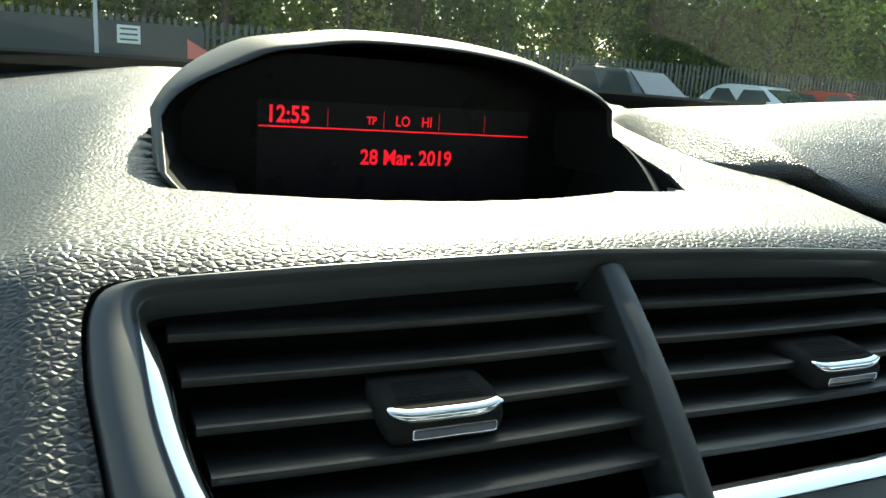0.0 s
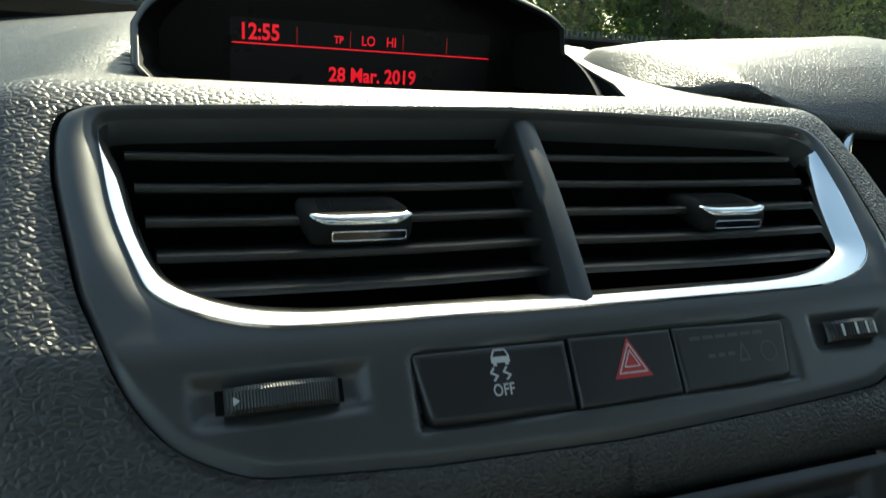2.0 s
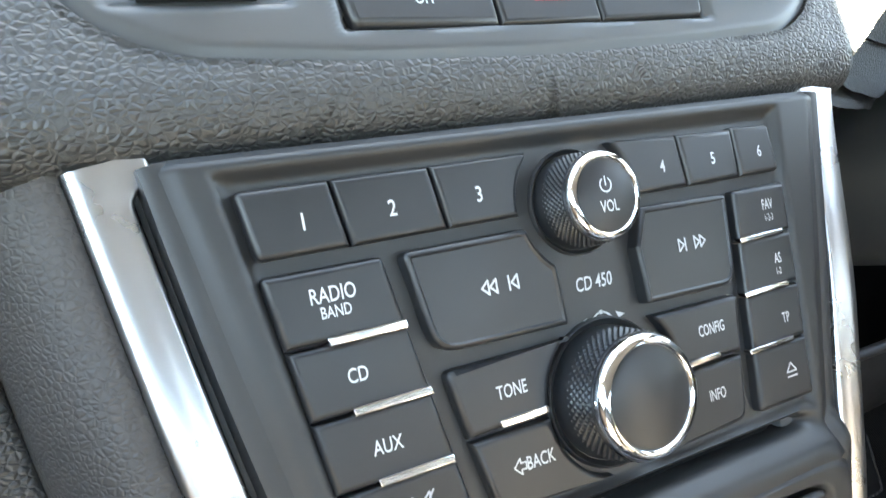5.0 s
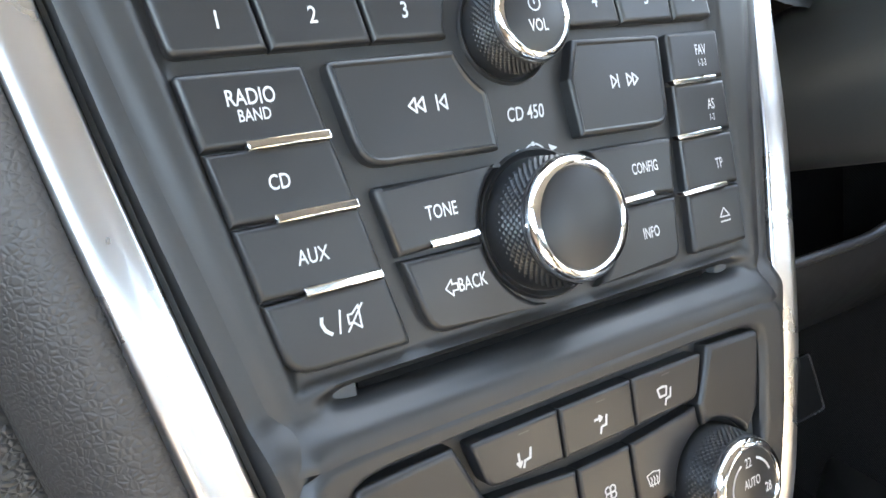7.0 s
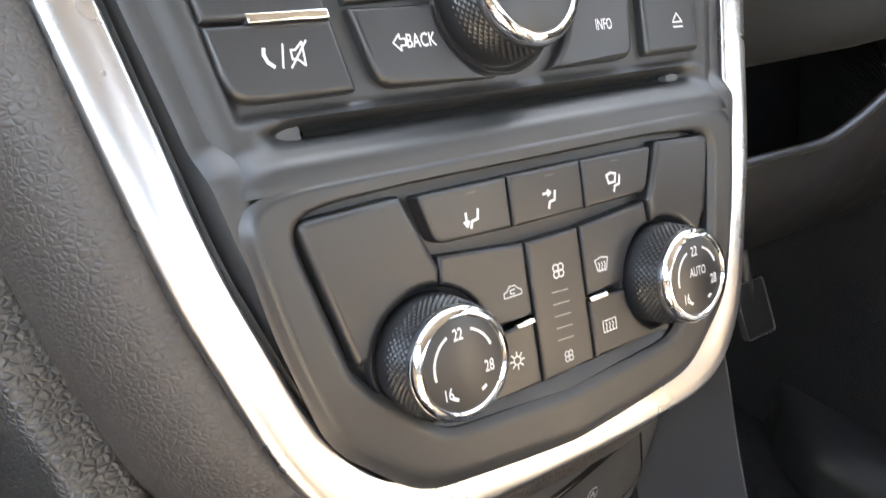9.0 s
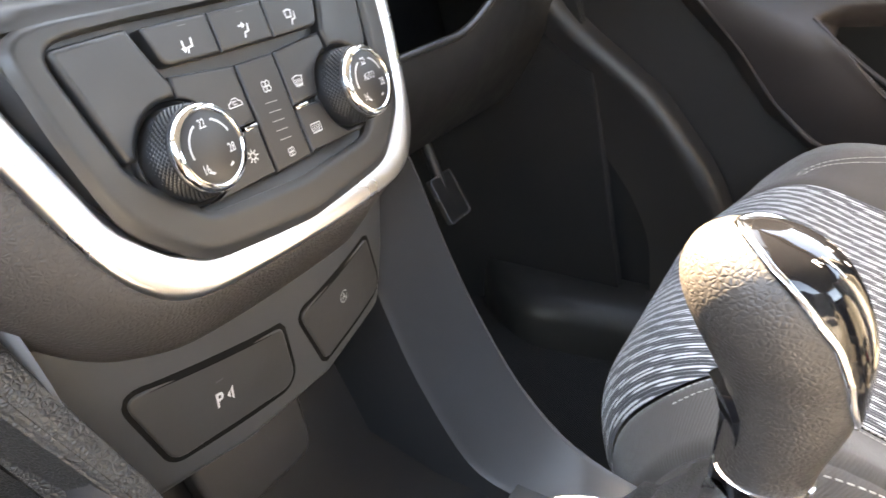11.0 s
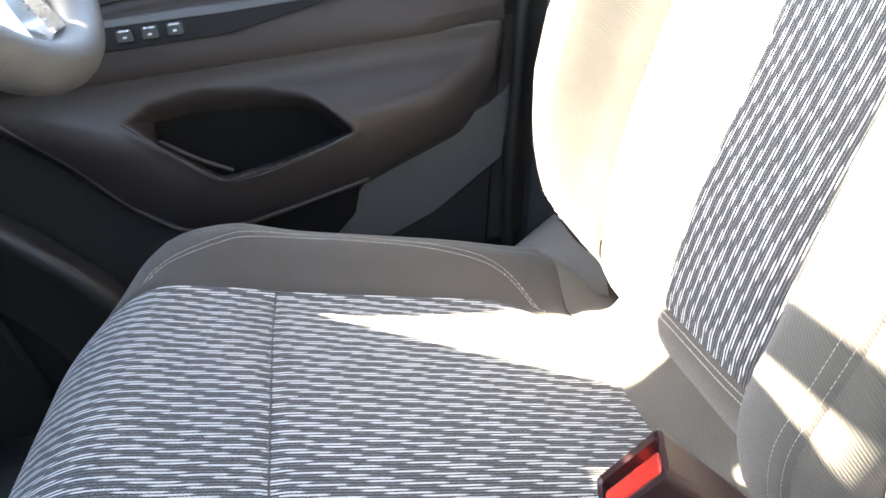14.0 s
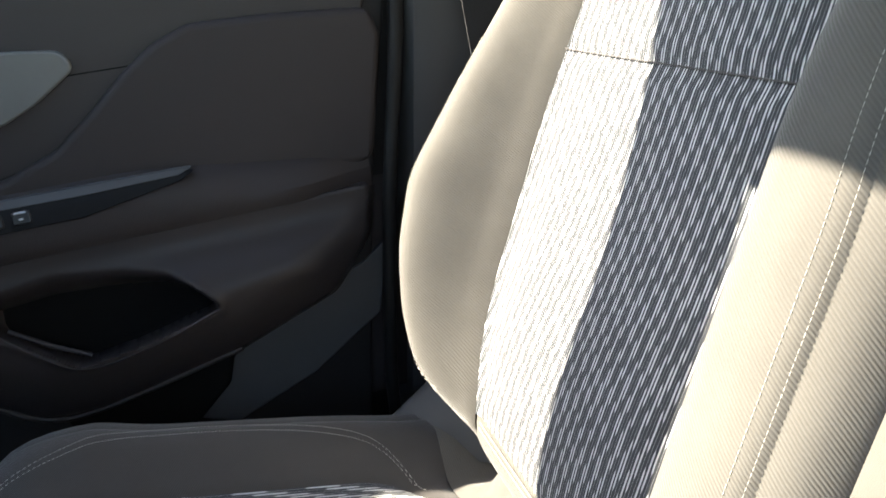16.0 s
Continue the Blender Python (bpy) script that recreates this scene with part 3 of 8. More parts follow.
left_lim = vent_half(-119, -7, -14, 9)
right_lim = vent_half(3, 121, 7, 13)
SLATS = (77.5, 64.5, 51.5, 39, 27)
for lim in (left_lim, right_lim):
    for s in SLATS:
        a, b = lim(s)
        bm = bmesh.new()
        prof = [(0.0, 0.0), (0.2, 1.1), (1.4, 1.6), (18, 0.6), (18, -1.2), (1.4, -1.2), (0.2, -0.9)]
        nseg = 16
        rings = []
        for k in range(nseg + 1):
            u = a + (b - a) * k / nseg
            sag = -0.8 * math.sin(math.pi * k / nseg)
            front = bend(u, s + sag, -6.0)
            rings.append([front + Vector((0, dy / 1000, dz / 1000 - dy * 0.0001)) for dy, dz in prof])
        loft(bm, rings, True, True, True)
        part("slat", flush(bm), SLAT, vent)
bm = bmesh.new()
rings = []
for k in range(13):
    t = k / 12
    s = 9 + 82 * t
    c = -3.0 + 8.5 * t
    bow = 2.0 * math.sin(math.pi * t)
    rings.append([bend(c + du, s, w + bow) for du, w in ((-5.4, -16), (-5.0, -2.2), (-4.2, -0.6), (0, 0.4), (3.6, -0.6), (4.2, -2.2), (4.6, -16))])
loft(bm, rings, True, True, True)
part("divider", flush(bm), SLAT, vent, "satin black centre divider", 50)


def vent_tab(u0, u1, front_y, top_z):
    """The finger grip of a vent: a ribbed black tongue with a bright front lip and a bright inlay below it."""
    cu, wide = (u0 + u1) / 2, u1 - u0

    def tp(u, v, w=0.0):
        return Vector(((cu + u) / 1000, front_y - (w + 0.06 * v) / 1000, top_z + (v - 0.10 * w) / 1000))
    bm = bmesh.new()
    rings = []
    for w, half, v0, v1 in ((-22, 0.42, -6, -0.6), (-17, 0.47, -7.4, 0.6), (-8, 0.49, -8.4, 0.8), (-2.5, 0.475, -9.2, 0.2), (-0.6, 0.46, -9.0, -1.0), (0, 0.445, -8.2, -2.4)):
        o = rounded([(-half * wide * 0.86, v0), (half * wide * 0.94, v0), (half * wide, v1), (-half * wide, v1)], 3.4, 6)
        rings.append([tp(u, v, w) for u, v in o])
    loft(bm, rings, True, True, True)
    tab = part("tab", flush(bm), TABPLASTIC, vent, "black ribbed vent tab", 45)
    bm = bmesh.new()
    for i in range(-11, 12):
        for j in range(7):
            u, w = i * wide * 0.028 * (1 - 0.012 * j), -4.6 - j * 1.5
            q = [bm.verts.new(tp(u + du, 0.66 - w * 0.012, w + dw)) for du, dw in ((-0.34, -0.42), (0.34, -0.42), (0.34, 0.42), (-0.34, 0.42))]
            c = bm.verts.new(tp(u, 1.02 - w * 0.012, w))
            for k in range(4):
                bm.faces.new((q[k], q[(k + 1) % 4], c))
    part("grip_ribs", flush(bm), TABPLASTIC, tab, "", 0)
    bm = bmesh.new()
    rows = []
    for k in range(41):
        t = -1 + 2 * k / 40
        hh = 1.45 * math.sqrt(max(0.0, 1 - abs(t) ** 7)) + 0.12
        vc = -1.7 + 1.5 * abs(t) ** 6
        wc = 0.15 - 1.9 * abs(t) ** 5
        rows.append([tp(t * wide * 0.43 + wide * 0.02, vc + dv * hh, wc + dw) for dv, dw in ((1.0, -1.8), (0.95, -0.5), (0.6, 0.25), (0.0, 0.5), (-0.6, 0.25), (-0.95, -0.5), (-1.0, -1.8))])
    loft(bm, rows, True, True, True)
    part("bright_lip", flush(bm), CHROME, tab, "bright chrome lip", 60)
    o = rounded([(-wide * 0.24, -7.7), (wide * 0.40, -7.7), (wide * 0.40, -4.6), (-wide * 0.24, -4.6)], 0.9, 3)
    part("inlay_rim", flush(ring_slab(tp, o, inset(o, 0.32), -1.0, 0.4, 0.1)), CHROME, tab, "chrome inlay rim")
    part("inlay", slab(tp, inset(o, 0.4), -1.0, 0.2, 0.1), GLOSS, tab, "dark glossy inlay")


vent_tab(-85, -48, 0.1092, 1.1468)
vent_tab(61, 96, 0.1092, 1.1460)


def thumbwheel(cu, wide, marks):
    """An edge-on knurled wheel in a shallow dish."""
    o = rounded([(cu - wide * 0.53, -2.2), (cu + wide * 0.53, -2.2), (cu + wide * 0.53, -11.4), (cu - wide * 0.53, -11.4)], 0.8, 3)
    part("slot", slab(bend, o, -6, -2.85, 0.1), DEEP, vent, "dark wheel slot")
    bm = bmesh.new()
    rings = []
    nn = 76
    for k in range(nn + 1):
        t = -1 + 2 * k / nn
        u = cu + t * wide * 0.47
        r = 6.4 * math.sqrt(max(0.0, 1 - (t * 0.93) ** 2)) + 0.2
        tooth = 0.16 if (k % 2 == 0 and not marks) or k % 4 == 0 else 0.0
        rings.append([bend(u, s, max(-3.2, r * wr - 2.4 - tooth)) for s, wr in ((-3.0, 0.0), (-3.4, 0.85), (-4.6, 1.0), (-9.0, 1.0), (-10.2, 0.85), (-10.6, 0.0))])
    loft(bm, rings, False)
    wheel = part("thumbwheel", flush(bm), BUTTON, vent, "black knurled thumbwheel", 20)
    if marks:
        for k in range(4):
            u = cu - wide * 0.28 + k * wide * 0.2
            r = 6.4 * math.sqrt(1 - ((u - cu) / (wide * 0.505)) ** 2) - 2.2
            part("mark", slab(bend, rounded([(u - 0.5, -4.8), (u + 0.5, -4.8), (u + 0.5, -9), (u - 0.5, -9)], 0.2, 2), r - 1, r + 0.15, 0.1), WHITEPRINT, wheel, "white mark")
    else:
        u = cu - wide * 0.38
        part("mark", patch(bend, [[(u - 0.8, -5.9), (u - 0.8, -8.1), (u + 0.9, -7.0)]], 2.6), WHITEPRINT, wheel, "white arrow mark")


thumbwheel(-97, 30.5, False)
thumbwheel(102, 26, True)

# switch bank: traction switch, hazard switch, blank warning plate
o = rounded([(-65, 3.0, 5), (75.5, 2.5, 5), (72.5, -22.5, 5), (-60.5, -23, 6)], 4, 5)
part("switch_well", slab(bend, o, -6, -3.0, 0.2), DEEP, vent, "dark switch well")
o1 = rounded([(-62.5, 0.8, 1.5), (-13.3, 0.5, 0.6), (-13.3, -20.6, 0.6), (-59.2, -19.8, 4)], 1.5, 4)
sw1 = part("switch", slab(bend, o1, -5, 0.6, 2.4), BUTTON, vent, "black traction switch")
sw2 = part("switch", slab(bend, rounded([(-12.7, 0.5), (24.6, 0.3), (24.6, -20.4), (-12.7, -20.6)], 0.6, 3), -5, 0.6, 1.6), BUTTON, vent, "black hazard switch with red triangle")
sw3 = part("switch", slab(bend, rounded([(25.2, 0.3, 0.6), (71.5, -0.6, 2), (69, -19.8, 3), (25.2, -20.4, 0.6)], 1, 4), -5, 0.6, 1.6), BUTTON, vent, "black airbag warning plate with dim markings")
# traction symbol
car = [(-38.8, -2.9), (-33.2, -2.9), (-33.0, -4.6), (-39.0, -4.6)]
bm = strokes(bend, [[(-38.7, -2.9), (-37.7, -1.0), (-34.3, -1.0), (-33.3, -2.9)]], 0.5, 0.62)
patch(bend, [car, [(-38.4, -4.6), (-37.3, -4.6), (-37.3, -5.4), (-38.4, -5.4)], [(-34.7, -4.6), (-33.6, -4.6), (-33.6, -5.4), (-34.7, -5.4)]], 0.62, bm)
strokes(bend, [[(-38.6, -6.0), (-39.6, -7.2), (-37.6, -8.2), (-38.8, -9.4)], [(-34.6, -6.0), (-35.6, -7.2), (-33.6, -8.2), (-34.8, -9.4)]], 0.6, 0.62, bm)
part("symbol", bm, WHITEPRINT, sw1, "white skidding car symbol")
part("lettering", letters("OFF", 3.4, bend, -36.4, -12.3, 0.62), WHITEPRINT, sw1, "white lettering OFF")
# hazard triangle
tri = lambda k: [(7.3, -7.9 + 6.6 * k), (7.3 - 6.9 * k, -7.9 - 5.6 * k), (7.3 + 6.9 * k, -7.9 - 5.6 * k)]
bm = patch(bend, [tri(1.0)], 0.62)
haz = part("triangle", bm, REDPRINT, sw2, "red hazard triangle")
t1, t2 = tri(0.72), tri(0.40)
bm = strokes(bend, [t1 + t1[:1]], 0.45, 0.78)
strokes(bend, [t2 + t2[:1]], 0.4, 0.78, bm)
part("outline", bm, WHITEPRINT, haz, "white triangle outline")
bm = strokes(bend, [[(31 + 5.2 * k, -4), (34.5 + 5.2 * k, -4)] for k in range(6)] + [[(37 + 4 * k, -10), (39 + 4 * k, -10)] for k in range(3)], 1.2, 0.62)
ringp = [(61.5 + 3.2 * math.cos(2 * math.pi * k / 20), -10.5 + 3.2 * math.sin(2 * math.pi * k / 20)) for k in range(21)]
strokes(bend, [ringp, [(49, -12.5), (51, -7), (53, -12.5), (49, -12.5)]], 0.7, 0.62, bm)
part("markings", bm, GREYPRINT, sw3, "dim unreadable markings")

# ---- display hood ----
disp = thing("information_display", (0.01, 0.33, 1.17), "hooded black centre display with lit red characters", "car display")
arch = [(-126.5, 1.181), (-127.5, 1.188), (-124, 1.2), (-108, 1.2205), (-79, 1.2385), (-50, 1.245), (-17, 1.2495), (35, 1.2495), (75, 1.246), (100, 1.2415), (128, 1.233), (146, 1.225), (155, 1.215), (156.5, 1.207), (152, 1.2005), (147, 1.190), (139, 1.176)]
arch = curve_pts(arch, 80)

def nearer(u, z):
    k = smooth01((z - 1.174) / 0.03)
    f = (0.312 + 0.070 * k) / (0.312 + 0.098 * k)
    return -133 + (u + 133) * f, 1.225 + (z - 1.225) * f


arch = [(float(u), float(z)) for u, z in curve_pts([(-97, 1.1690), (-112, 1.1712), (-120.5, 1.1752), nearer(*arch[0])], 14)][:-1] + [nearer(u, z) for u, z in arch]


def hood_y(u, z):
    """How far forward the open edge of the hood lies."""
    t = (z - 1.174) / 0.03
    return 0.262 + 0.070 * smooth01(t)


def roll(u, z):
    """How wide the rolled front rim is: full along the top, thin down the sides."""
    side = 0.25 if u < 0 else 0.12
    return side + (1 - side) * smooth01((z - 1.206) / 0.03)


bm = bmesh.new()
rings = []
cu, cz = 12.0, 1.168
for sc, dy, lift in ((0.90, 0.045, 0.0), (0.905, 0.004, 0.0), (0.914, 0.0006, 0.0), (0.925, 0.001, 0.0), (0.945, 0.005, 0.0), (0.965, 0.0105, 0.0), (0.985, 0.018, 0.0), (1.0, 0.028, 0.0), (1.0, 0.05, 0.0), (0.98, 0.09, -0.001), (0.9, 0.16, -0.006), (0.75, 0.22, -0.016), (0.55, 0.27, -0.028), (0.04, 0.30, -0.034)):
    ring = []
    for u, z in arch:
        k = roll(u, z) if dy < 0.03 or sc == 0.90 and dy < 0.1 else 1.0
        e = 1 - (1 - sc) * k
        ring.append(Vector(((cu + (u - cu) * e) / 1000, hood_y(u, z) + dy * k, cz + (z - cz) * e + lift)))
    rings.append(ring)
loft(bm, rings, False)
part("hood", flush(bm), HOOD, disp, "matt black display hood", 45)
# dark inner tray: floor and back round the screen, shade under the hood put into its colour
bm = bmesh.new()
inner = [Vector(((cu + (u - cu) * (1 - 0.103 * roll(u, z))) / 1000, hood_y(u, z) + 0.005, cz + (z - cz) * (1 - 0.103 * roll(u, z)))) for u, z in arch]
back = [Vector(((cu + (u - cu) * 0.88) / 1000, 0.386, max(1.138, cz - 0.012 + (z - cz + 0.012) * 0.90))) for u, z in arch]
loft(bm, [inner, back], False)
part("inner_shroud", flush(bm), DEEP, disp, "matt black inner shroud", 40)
# front lower lip of the hood on the right, and floor
bm = bmesh.new()
fl = [[Vector((u / 1000, y + (0 if y > 0.3 else -0.034 + 0.032 * min(1.0, ((u + 15) / 103) ** 2)), z)) for u in np.linspace(-118, 128, 24)] for y, z in ((0.258, 1.164), (0.2585, 1.1695), (0.262, 1.1705), (0.272, 1.166), (0.386, 1.138))]
loft(bm, fl, False)
part("floor_lip", flush(bm), HOOD, disp, "matt black lower lip", 50)
bm = bmesh.new()
rows = [[(0.134, 0.352, 1.2035), (0.1315, 0.322, 1.1975), (0.130, 0.296, 1.186), (0.125, 0.270, 1.1705)], [(0.138, 0.354, 1.2010), (0.1355, 0.320, 1.1950), (0.1340, 0.292, 1.183), (0.128, 0.266, 1.1675)], [(0.140, 0.36, 1.17), (0.138, 0.32, 1.16), (0.134, 0.29, 1.155), (0.126, 0.266, 1.15)]]
loft(bm, [[Vector(p) for p in curve_pts(r, 14)] for r in rows], False)
part("side_lip", flush(bm), HOOD, disp, "matt black side lip", 60)
# inner side below the lip, darkened by colour for the hood's shade
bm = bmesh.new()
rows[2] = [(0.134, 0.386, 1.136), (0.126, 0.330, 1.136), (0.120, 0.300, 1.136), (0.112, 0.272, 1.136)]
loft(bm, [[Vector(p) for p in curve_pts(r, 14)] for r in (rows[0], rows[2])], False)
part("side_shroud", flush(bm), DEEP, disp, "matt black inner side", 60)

SY = 0.3785
scr = lambda u, v, w=0.0: Vector((u / 1000, SY - w / 1000, 1.150 + v / 1000))
glass = part("screen", slab(scr, rounded([(-112, -8), (142, -8), (150, 40), (118, 84), (-84, 84), (-112, 48)], 10, 4), -4, 0, 0.3), SCREEN, disp, "dark display glass")
lcd = satin("liquid crystal glass", (0.008, 0.006, 0.008), 0.3, 0.14, 0.0)
part("lcd_panel", slab(scr, rounded([(-70, 2), (102.5, 2), (102.5, 58), (-70, 58)], 0.5, 2), -1, 0.12, 0.05), lcd, glass, "dark liquid crystal panel")
part("clock_text", letters("12:55", 9.6, scr, -52.8, 49.6, 0.16, 0.3, 0.84, 0.0, 0.024), REDGLOW, glass, "lit red clock characters 12:55")
part("traffic_text", letters("TP", 4.6, scr, -3.5, 48.2, 0.16, 0.3, 0.84, 0.0, 0.024), REDGLOW, glass, "lit red characters TP")
part("low_text", letters("LO", 6.2, scr, 16.0, 48.4, 0.16, 0.3, 0.84), REDGLOW, glass, "lit red characters LO")
part("high_text", letters("HI", 6.2, scr, 31.5, 48.4, 0.16, 0.3, 0.84), REDGLOW, glass, "lit red characters HI")
part("date_text", letters("28 Mar. 2019", 9.0, scr, 20.0, 26.5, 0.16, 0.3, 0.88, 0.0, 0.024), REDGLOW, glass, "lit red date characters 28 Mar. 2019")
part("rule", strokes(scr, [[(-69, 43.2), (102, 42.2)]], 0.8, 0.16, None, 0.3), REDGLOW, glass, "lit red line")
DIMRED = glowing("dim red rules", (1.0, 0.006, 0.02), 0.06)
for u in (-30, 4, 39.5, 70.5):
    part("divider_rule", strokes(scr, [[(u, 44), (u, 54)]], 0.6, 0.16, None, 0.3), DIMRED, glass, "dim red dividing line")


# ---- radio and climate panels ----
radio_at = flat(24.0, 0.002, 0.97)
clim_at = flat(20.0, -0.0105, 0.957)

stack = thing("centre_console", (0, 0.0, 0.7), "black centre console with grained sides and silver frame", "console")
radio = thing("car_radio", (0, 0.03, 0.97), "black car radio with push buttons and two chrome-ringed knobs", "radio")


def radio_depth(u, v):
    """Relief of the radio face: buttons' well and the disc slot."""
    w = 0.0
    # well round the buttons
    top, bot = 107.5, 4.5
    tv = (v - bot) / (top - bot)
    el = -83.5 - 18.5 * tv
    er = 84.5 + 7.0 * tv
    q = max(el - u, u - er, v - top, bot - v)
    w -= 3.2 * (1 - smooth01((q + 2.0) / 4.5))
    # disc slot with tapered ends
    ends = smooth01((84 - abs(u - 1.5)) / 16)
    w -= 9.0 * ends * (1 - smooth01(abs(v - 0.2) / 3.6))
    w += 2.2 * smooth01((92 - abs(u)) / 16) * math.exp(-((v + 7.0) / 3.6) ** 2)
    # swells out below the slot to meet the climate panel
    return w + 6.0 * smooth01((-1.5 - v) / 11.5)


FACE_T, FACE_B = 113.5, -14.0
EDGE_L = lambda v: -115.5 + (112 - v) * 0.205


def face_fn(a, b):
    v = FACE_B + (FACE_T - FACE_B) * b
    half = -EDGE_L(v)
    u = half * (2 * a - 1)
    rim = min(1.0, (half - abs(u)) / 6.0)
    return radio_at(u, v, radio_depth(u, v) - 1.6 * (1 - smooth01(rim)) - 2.5 * smooth01((v - 111) / 2.5))


bm = grid(face_fn, 170, 130)
part("face", flush(bm), FACE, radio, "satin black radio face", 60)
part("slot_gap", slab(radio_at, rounded([(-66, 1.3), (68, 1.3), (68, -1.1), (-66, -1.1)], 1, 3), -9.5, -7.2, 0.1), DEEP, radio, "dark disc slot")
for u in (-72, 76):
    part("slot_guide", slab(radio_at, rounded([(u - 5, 1.4), (u + 4.5, 2.4), (u + 4.5, -2.2), (u - 5, -1.0)], 1, 3), -8, -4.5, 0.6), GREYTRIM, radio, "grey slot guide")


def arc(c, r, a0, a1, n=10):
    return [(c[0] + r * math.cos(radians(a0 + (a1 - a0) * k / n)), c[1] + r * math.sin(radians(a0 + (a1 - a0) * k / n)), 0) for k in range(n + 1)]


KNOB, VOL = (0, 30.5), (0, 88)
GAP = 0.28


def button(outline, label="black push button", top=0.6, b=1.7, place=radio_at, owner=None, r=1.0, dish=0.0):
    o = rounded(outline, r, 4)
    return part("button", slab(place, inset(o if area2(o) > 0 else list(reversed(o)), GAP), -6, top, b, None, dish), BUTTON, owner or radio, label, 40)


def legend(text, size, place, u, v, w, owner, squeeze=0.8, shear=0.0):
    part("lettering", letters(text, size, place, u, v, w, 0.12, squeeze, shear), WHITEPRINT, owner, "white lettering " + text)


def bar(u0, u1, v, owner, place=radio_at, thick=2.3, w=1.6):
    o = rounded([(u0 - 0.6, v + thick / 2), (u1, v + thick / 2 + 0.2), (u1 + 0.5, v - thick / 2 + 0.2), (u0, v - thick / 2)], 0.3, 2)
    part("chrome_bar", slab(place, o, -2, w, 0.5), CHROME, owner, "bright chrome bar")


# station buttons
tops = (-99.7, -75.4, -47.3, -15.5)
bots = (-96.8, -72.5, -44.5, -22.4)
for k, ch in enumerate("123"):
    if k < 2:
        o = [(tops[k], 104.2, 2 if k == 0 else 0.5), (tops[k + 1], 104.3, 0.5), (bots[k + 1], 86.4, 0.5), (bots[k], 86.2, 3 if k == 0 else 0.5)]
    else:
        o = [(-47.3, 104.3, 0.5), (-15.5, 104.5, 0.4)] + arc(VOL, 21.5, 137, 184, 8) + [(-21.4, 86.3, 0.4), (-44.5, 86.4, 0.5)]
    bt = button(o, "black station button")
    legend(ch, 4.4, radio_at, (-84, -60, -33.7)[k], 94.3, 0.6, bt)
tops = (14.5, 42.7, 68.0, 86.6)
bots = (22.4, 44.6, 68.7, 88.4)
for k, ch in enumerate("456"):
    if k > 0:
        o = [(tops[k], 103.8, 0.5), (tops[k + 1], 103.2, 2 if k == 2 else 0.5), (bots[k + 1], 86.2, 2 if k == 2 else 0.5), (bots[k], 86.3, 0.5)]
    else:
        o = [(14.5, 104.5, 0.4), (42.7, 103.8, 0.5), (44.6, 86.4, 0.5), (21.4, 86.4, 0.4)] + arc(VOL, 21.5, -4, 43, 8)
    bt = button(o, "black station button")
    legend(ch, 4.0, radio_at, (34.3, 56.8, 79.2)[k], 94.0, 0.6, bt)


def column(left, right, cuts, names, end_r):
    """A stack of buttons between two slanting sides, parted at the cuts."""
    made = []
    for k in range(len(cuts) - 1):
        v1, v0 = cuts[k], cuts[k + 1]
        last, first = k == len(cuts) - 2, k == 0
        o = [(left(v1), v1, 1.8 if first else 0.3), (right(v1), v1, 1.8 if first else 0.3), (right(v0), v0, 1.5 if last else 0.3), (left(v0), v0, end_r if last else 0.3)]
        made.append(button(o, names[k]))
    return made


L0 = lambda v: -97.2 + (83 - v) * 0.155
R0 = lambda v: -65.0 + (83 - v) * 0.182
b4 = column(L0, R0, (83, 64.2, 46.0, 27.2, 7.8), ("black radio band button", "black disc button", "black auxiliary button", "black phone and mute button"), 9)
legend("RADIO", 4.0, radio_at, -80, 75.9, 0.6, b4[0], 0.72)
legend("BAND", 3.0, radio_at, -79.9, 71.6, 0.6, b4[0], 0.72)
legend("CD", 3.8, radio_at, -77.5, 55.0, 0.6, b4[1], 0.74)
legend("AUX", 3.8, radio_at, -73.2, 36.0, 0.6, b4[2], 0.74)
bar(-83.2, -62.3, 64.6, b4[0]), bar(-80.3, -58.8, 46.5, b4[1]), bar(-77.2, -56.2, 27.8, b4[2])
# phone handset and crossed loudspeaker
bm = strokes(radio_at, [[(-74.6, 20.6), (-74.9, 19.2), (-74.2, 17.4), (-72.8, 16.2)]], 0.9, 0.6)
strokes(radio_at, [[(-70.6, 15.8), (-69.6, 21.4)], [(-67.8, 17.6), (-67.8, 19.8), (-66.6, 19.8), (-64.6, 21.6), (-64.6, 15.8), (-66.6, 17.6), (-67.8, 17.6)], [(-68.4, 15.6), (-63.4, 21.8)]], 0.5, 0.6, bm)
part("symbol", bm, WHITEPRINT, b4[3], "white phone and mute symbol")

L1 = lambda v: 63.2 - (83 - v) * 0.076
R1 = lambda v: 89.2 - (83 - v) * 0.055
b5 = column(L1, R1, (82.6, 65.4, 47.2, 28.6, 8.0), ("black favourites button", "black autostore button", "black traffic button", "black eject button"), 2)
legend("FAV", 3.6, radio_at, 78.2, 75.6, 0.6, b5[0], 0.62)
legend("1-2-3", 2.4, radio_at, 78, 71.2, 0.6, b5[0], 0.62)
legend("AS", 3.6, radio_at, 78.6, 56.8, 0.6, b5[1], 0.62)
legend("1-2", 2.4, radio_at, 78, 52.4, 0.6, b5[1], 0.62)
legend("TP", 3.6, radio_at, 77.2, 36.4, 0.6, b5[2], 0.66)
bar(61.8, 82.6, 65.6, b5[0], thick=1.8), bar(59.4, 80.6, 47.6, b5[1], thick=1.8), bar(56.8, 78.4, 29.0, b5[2], thick=1.8)
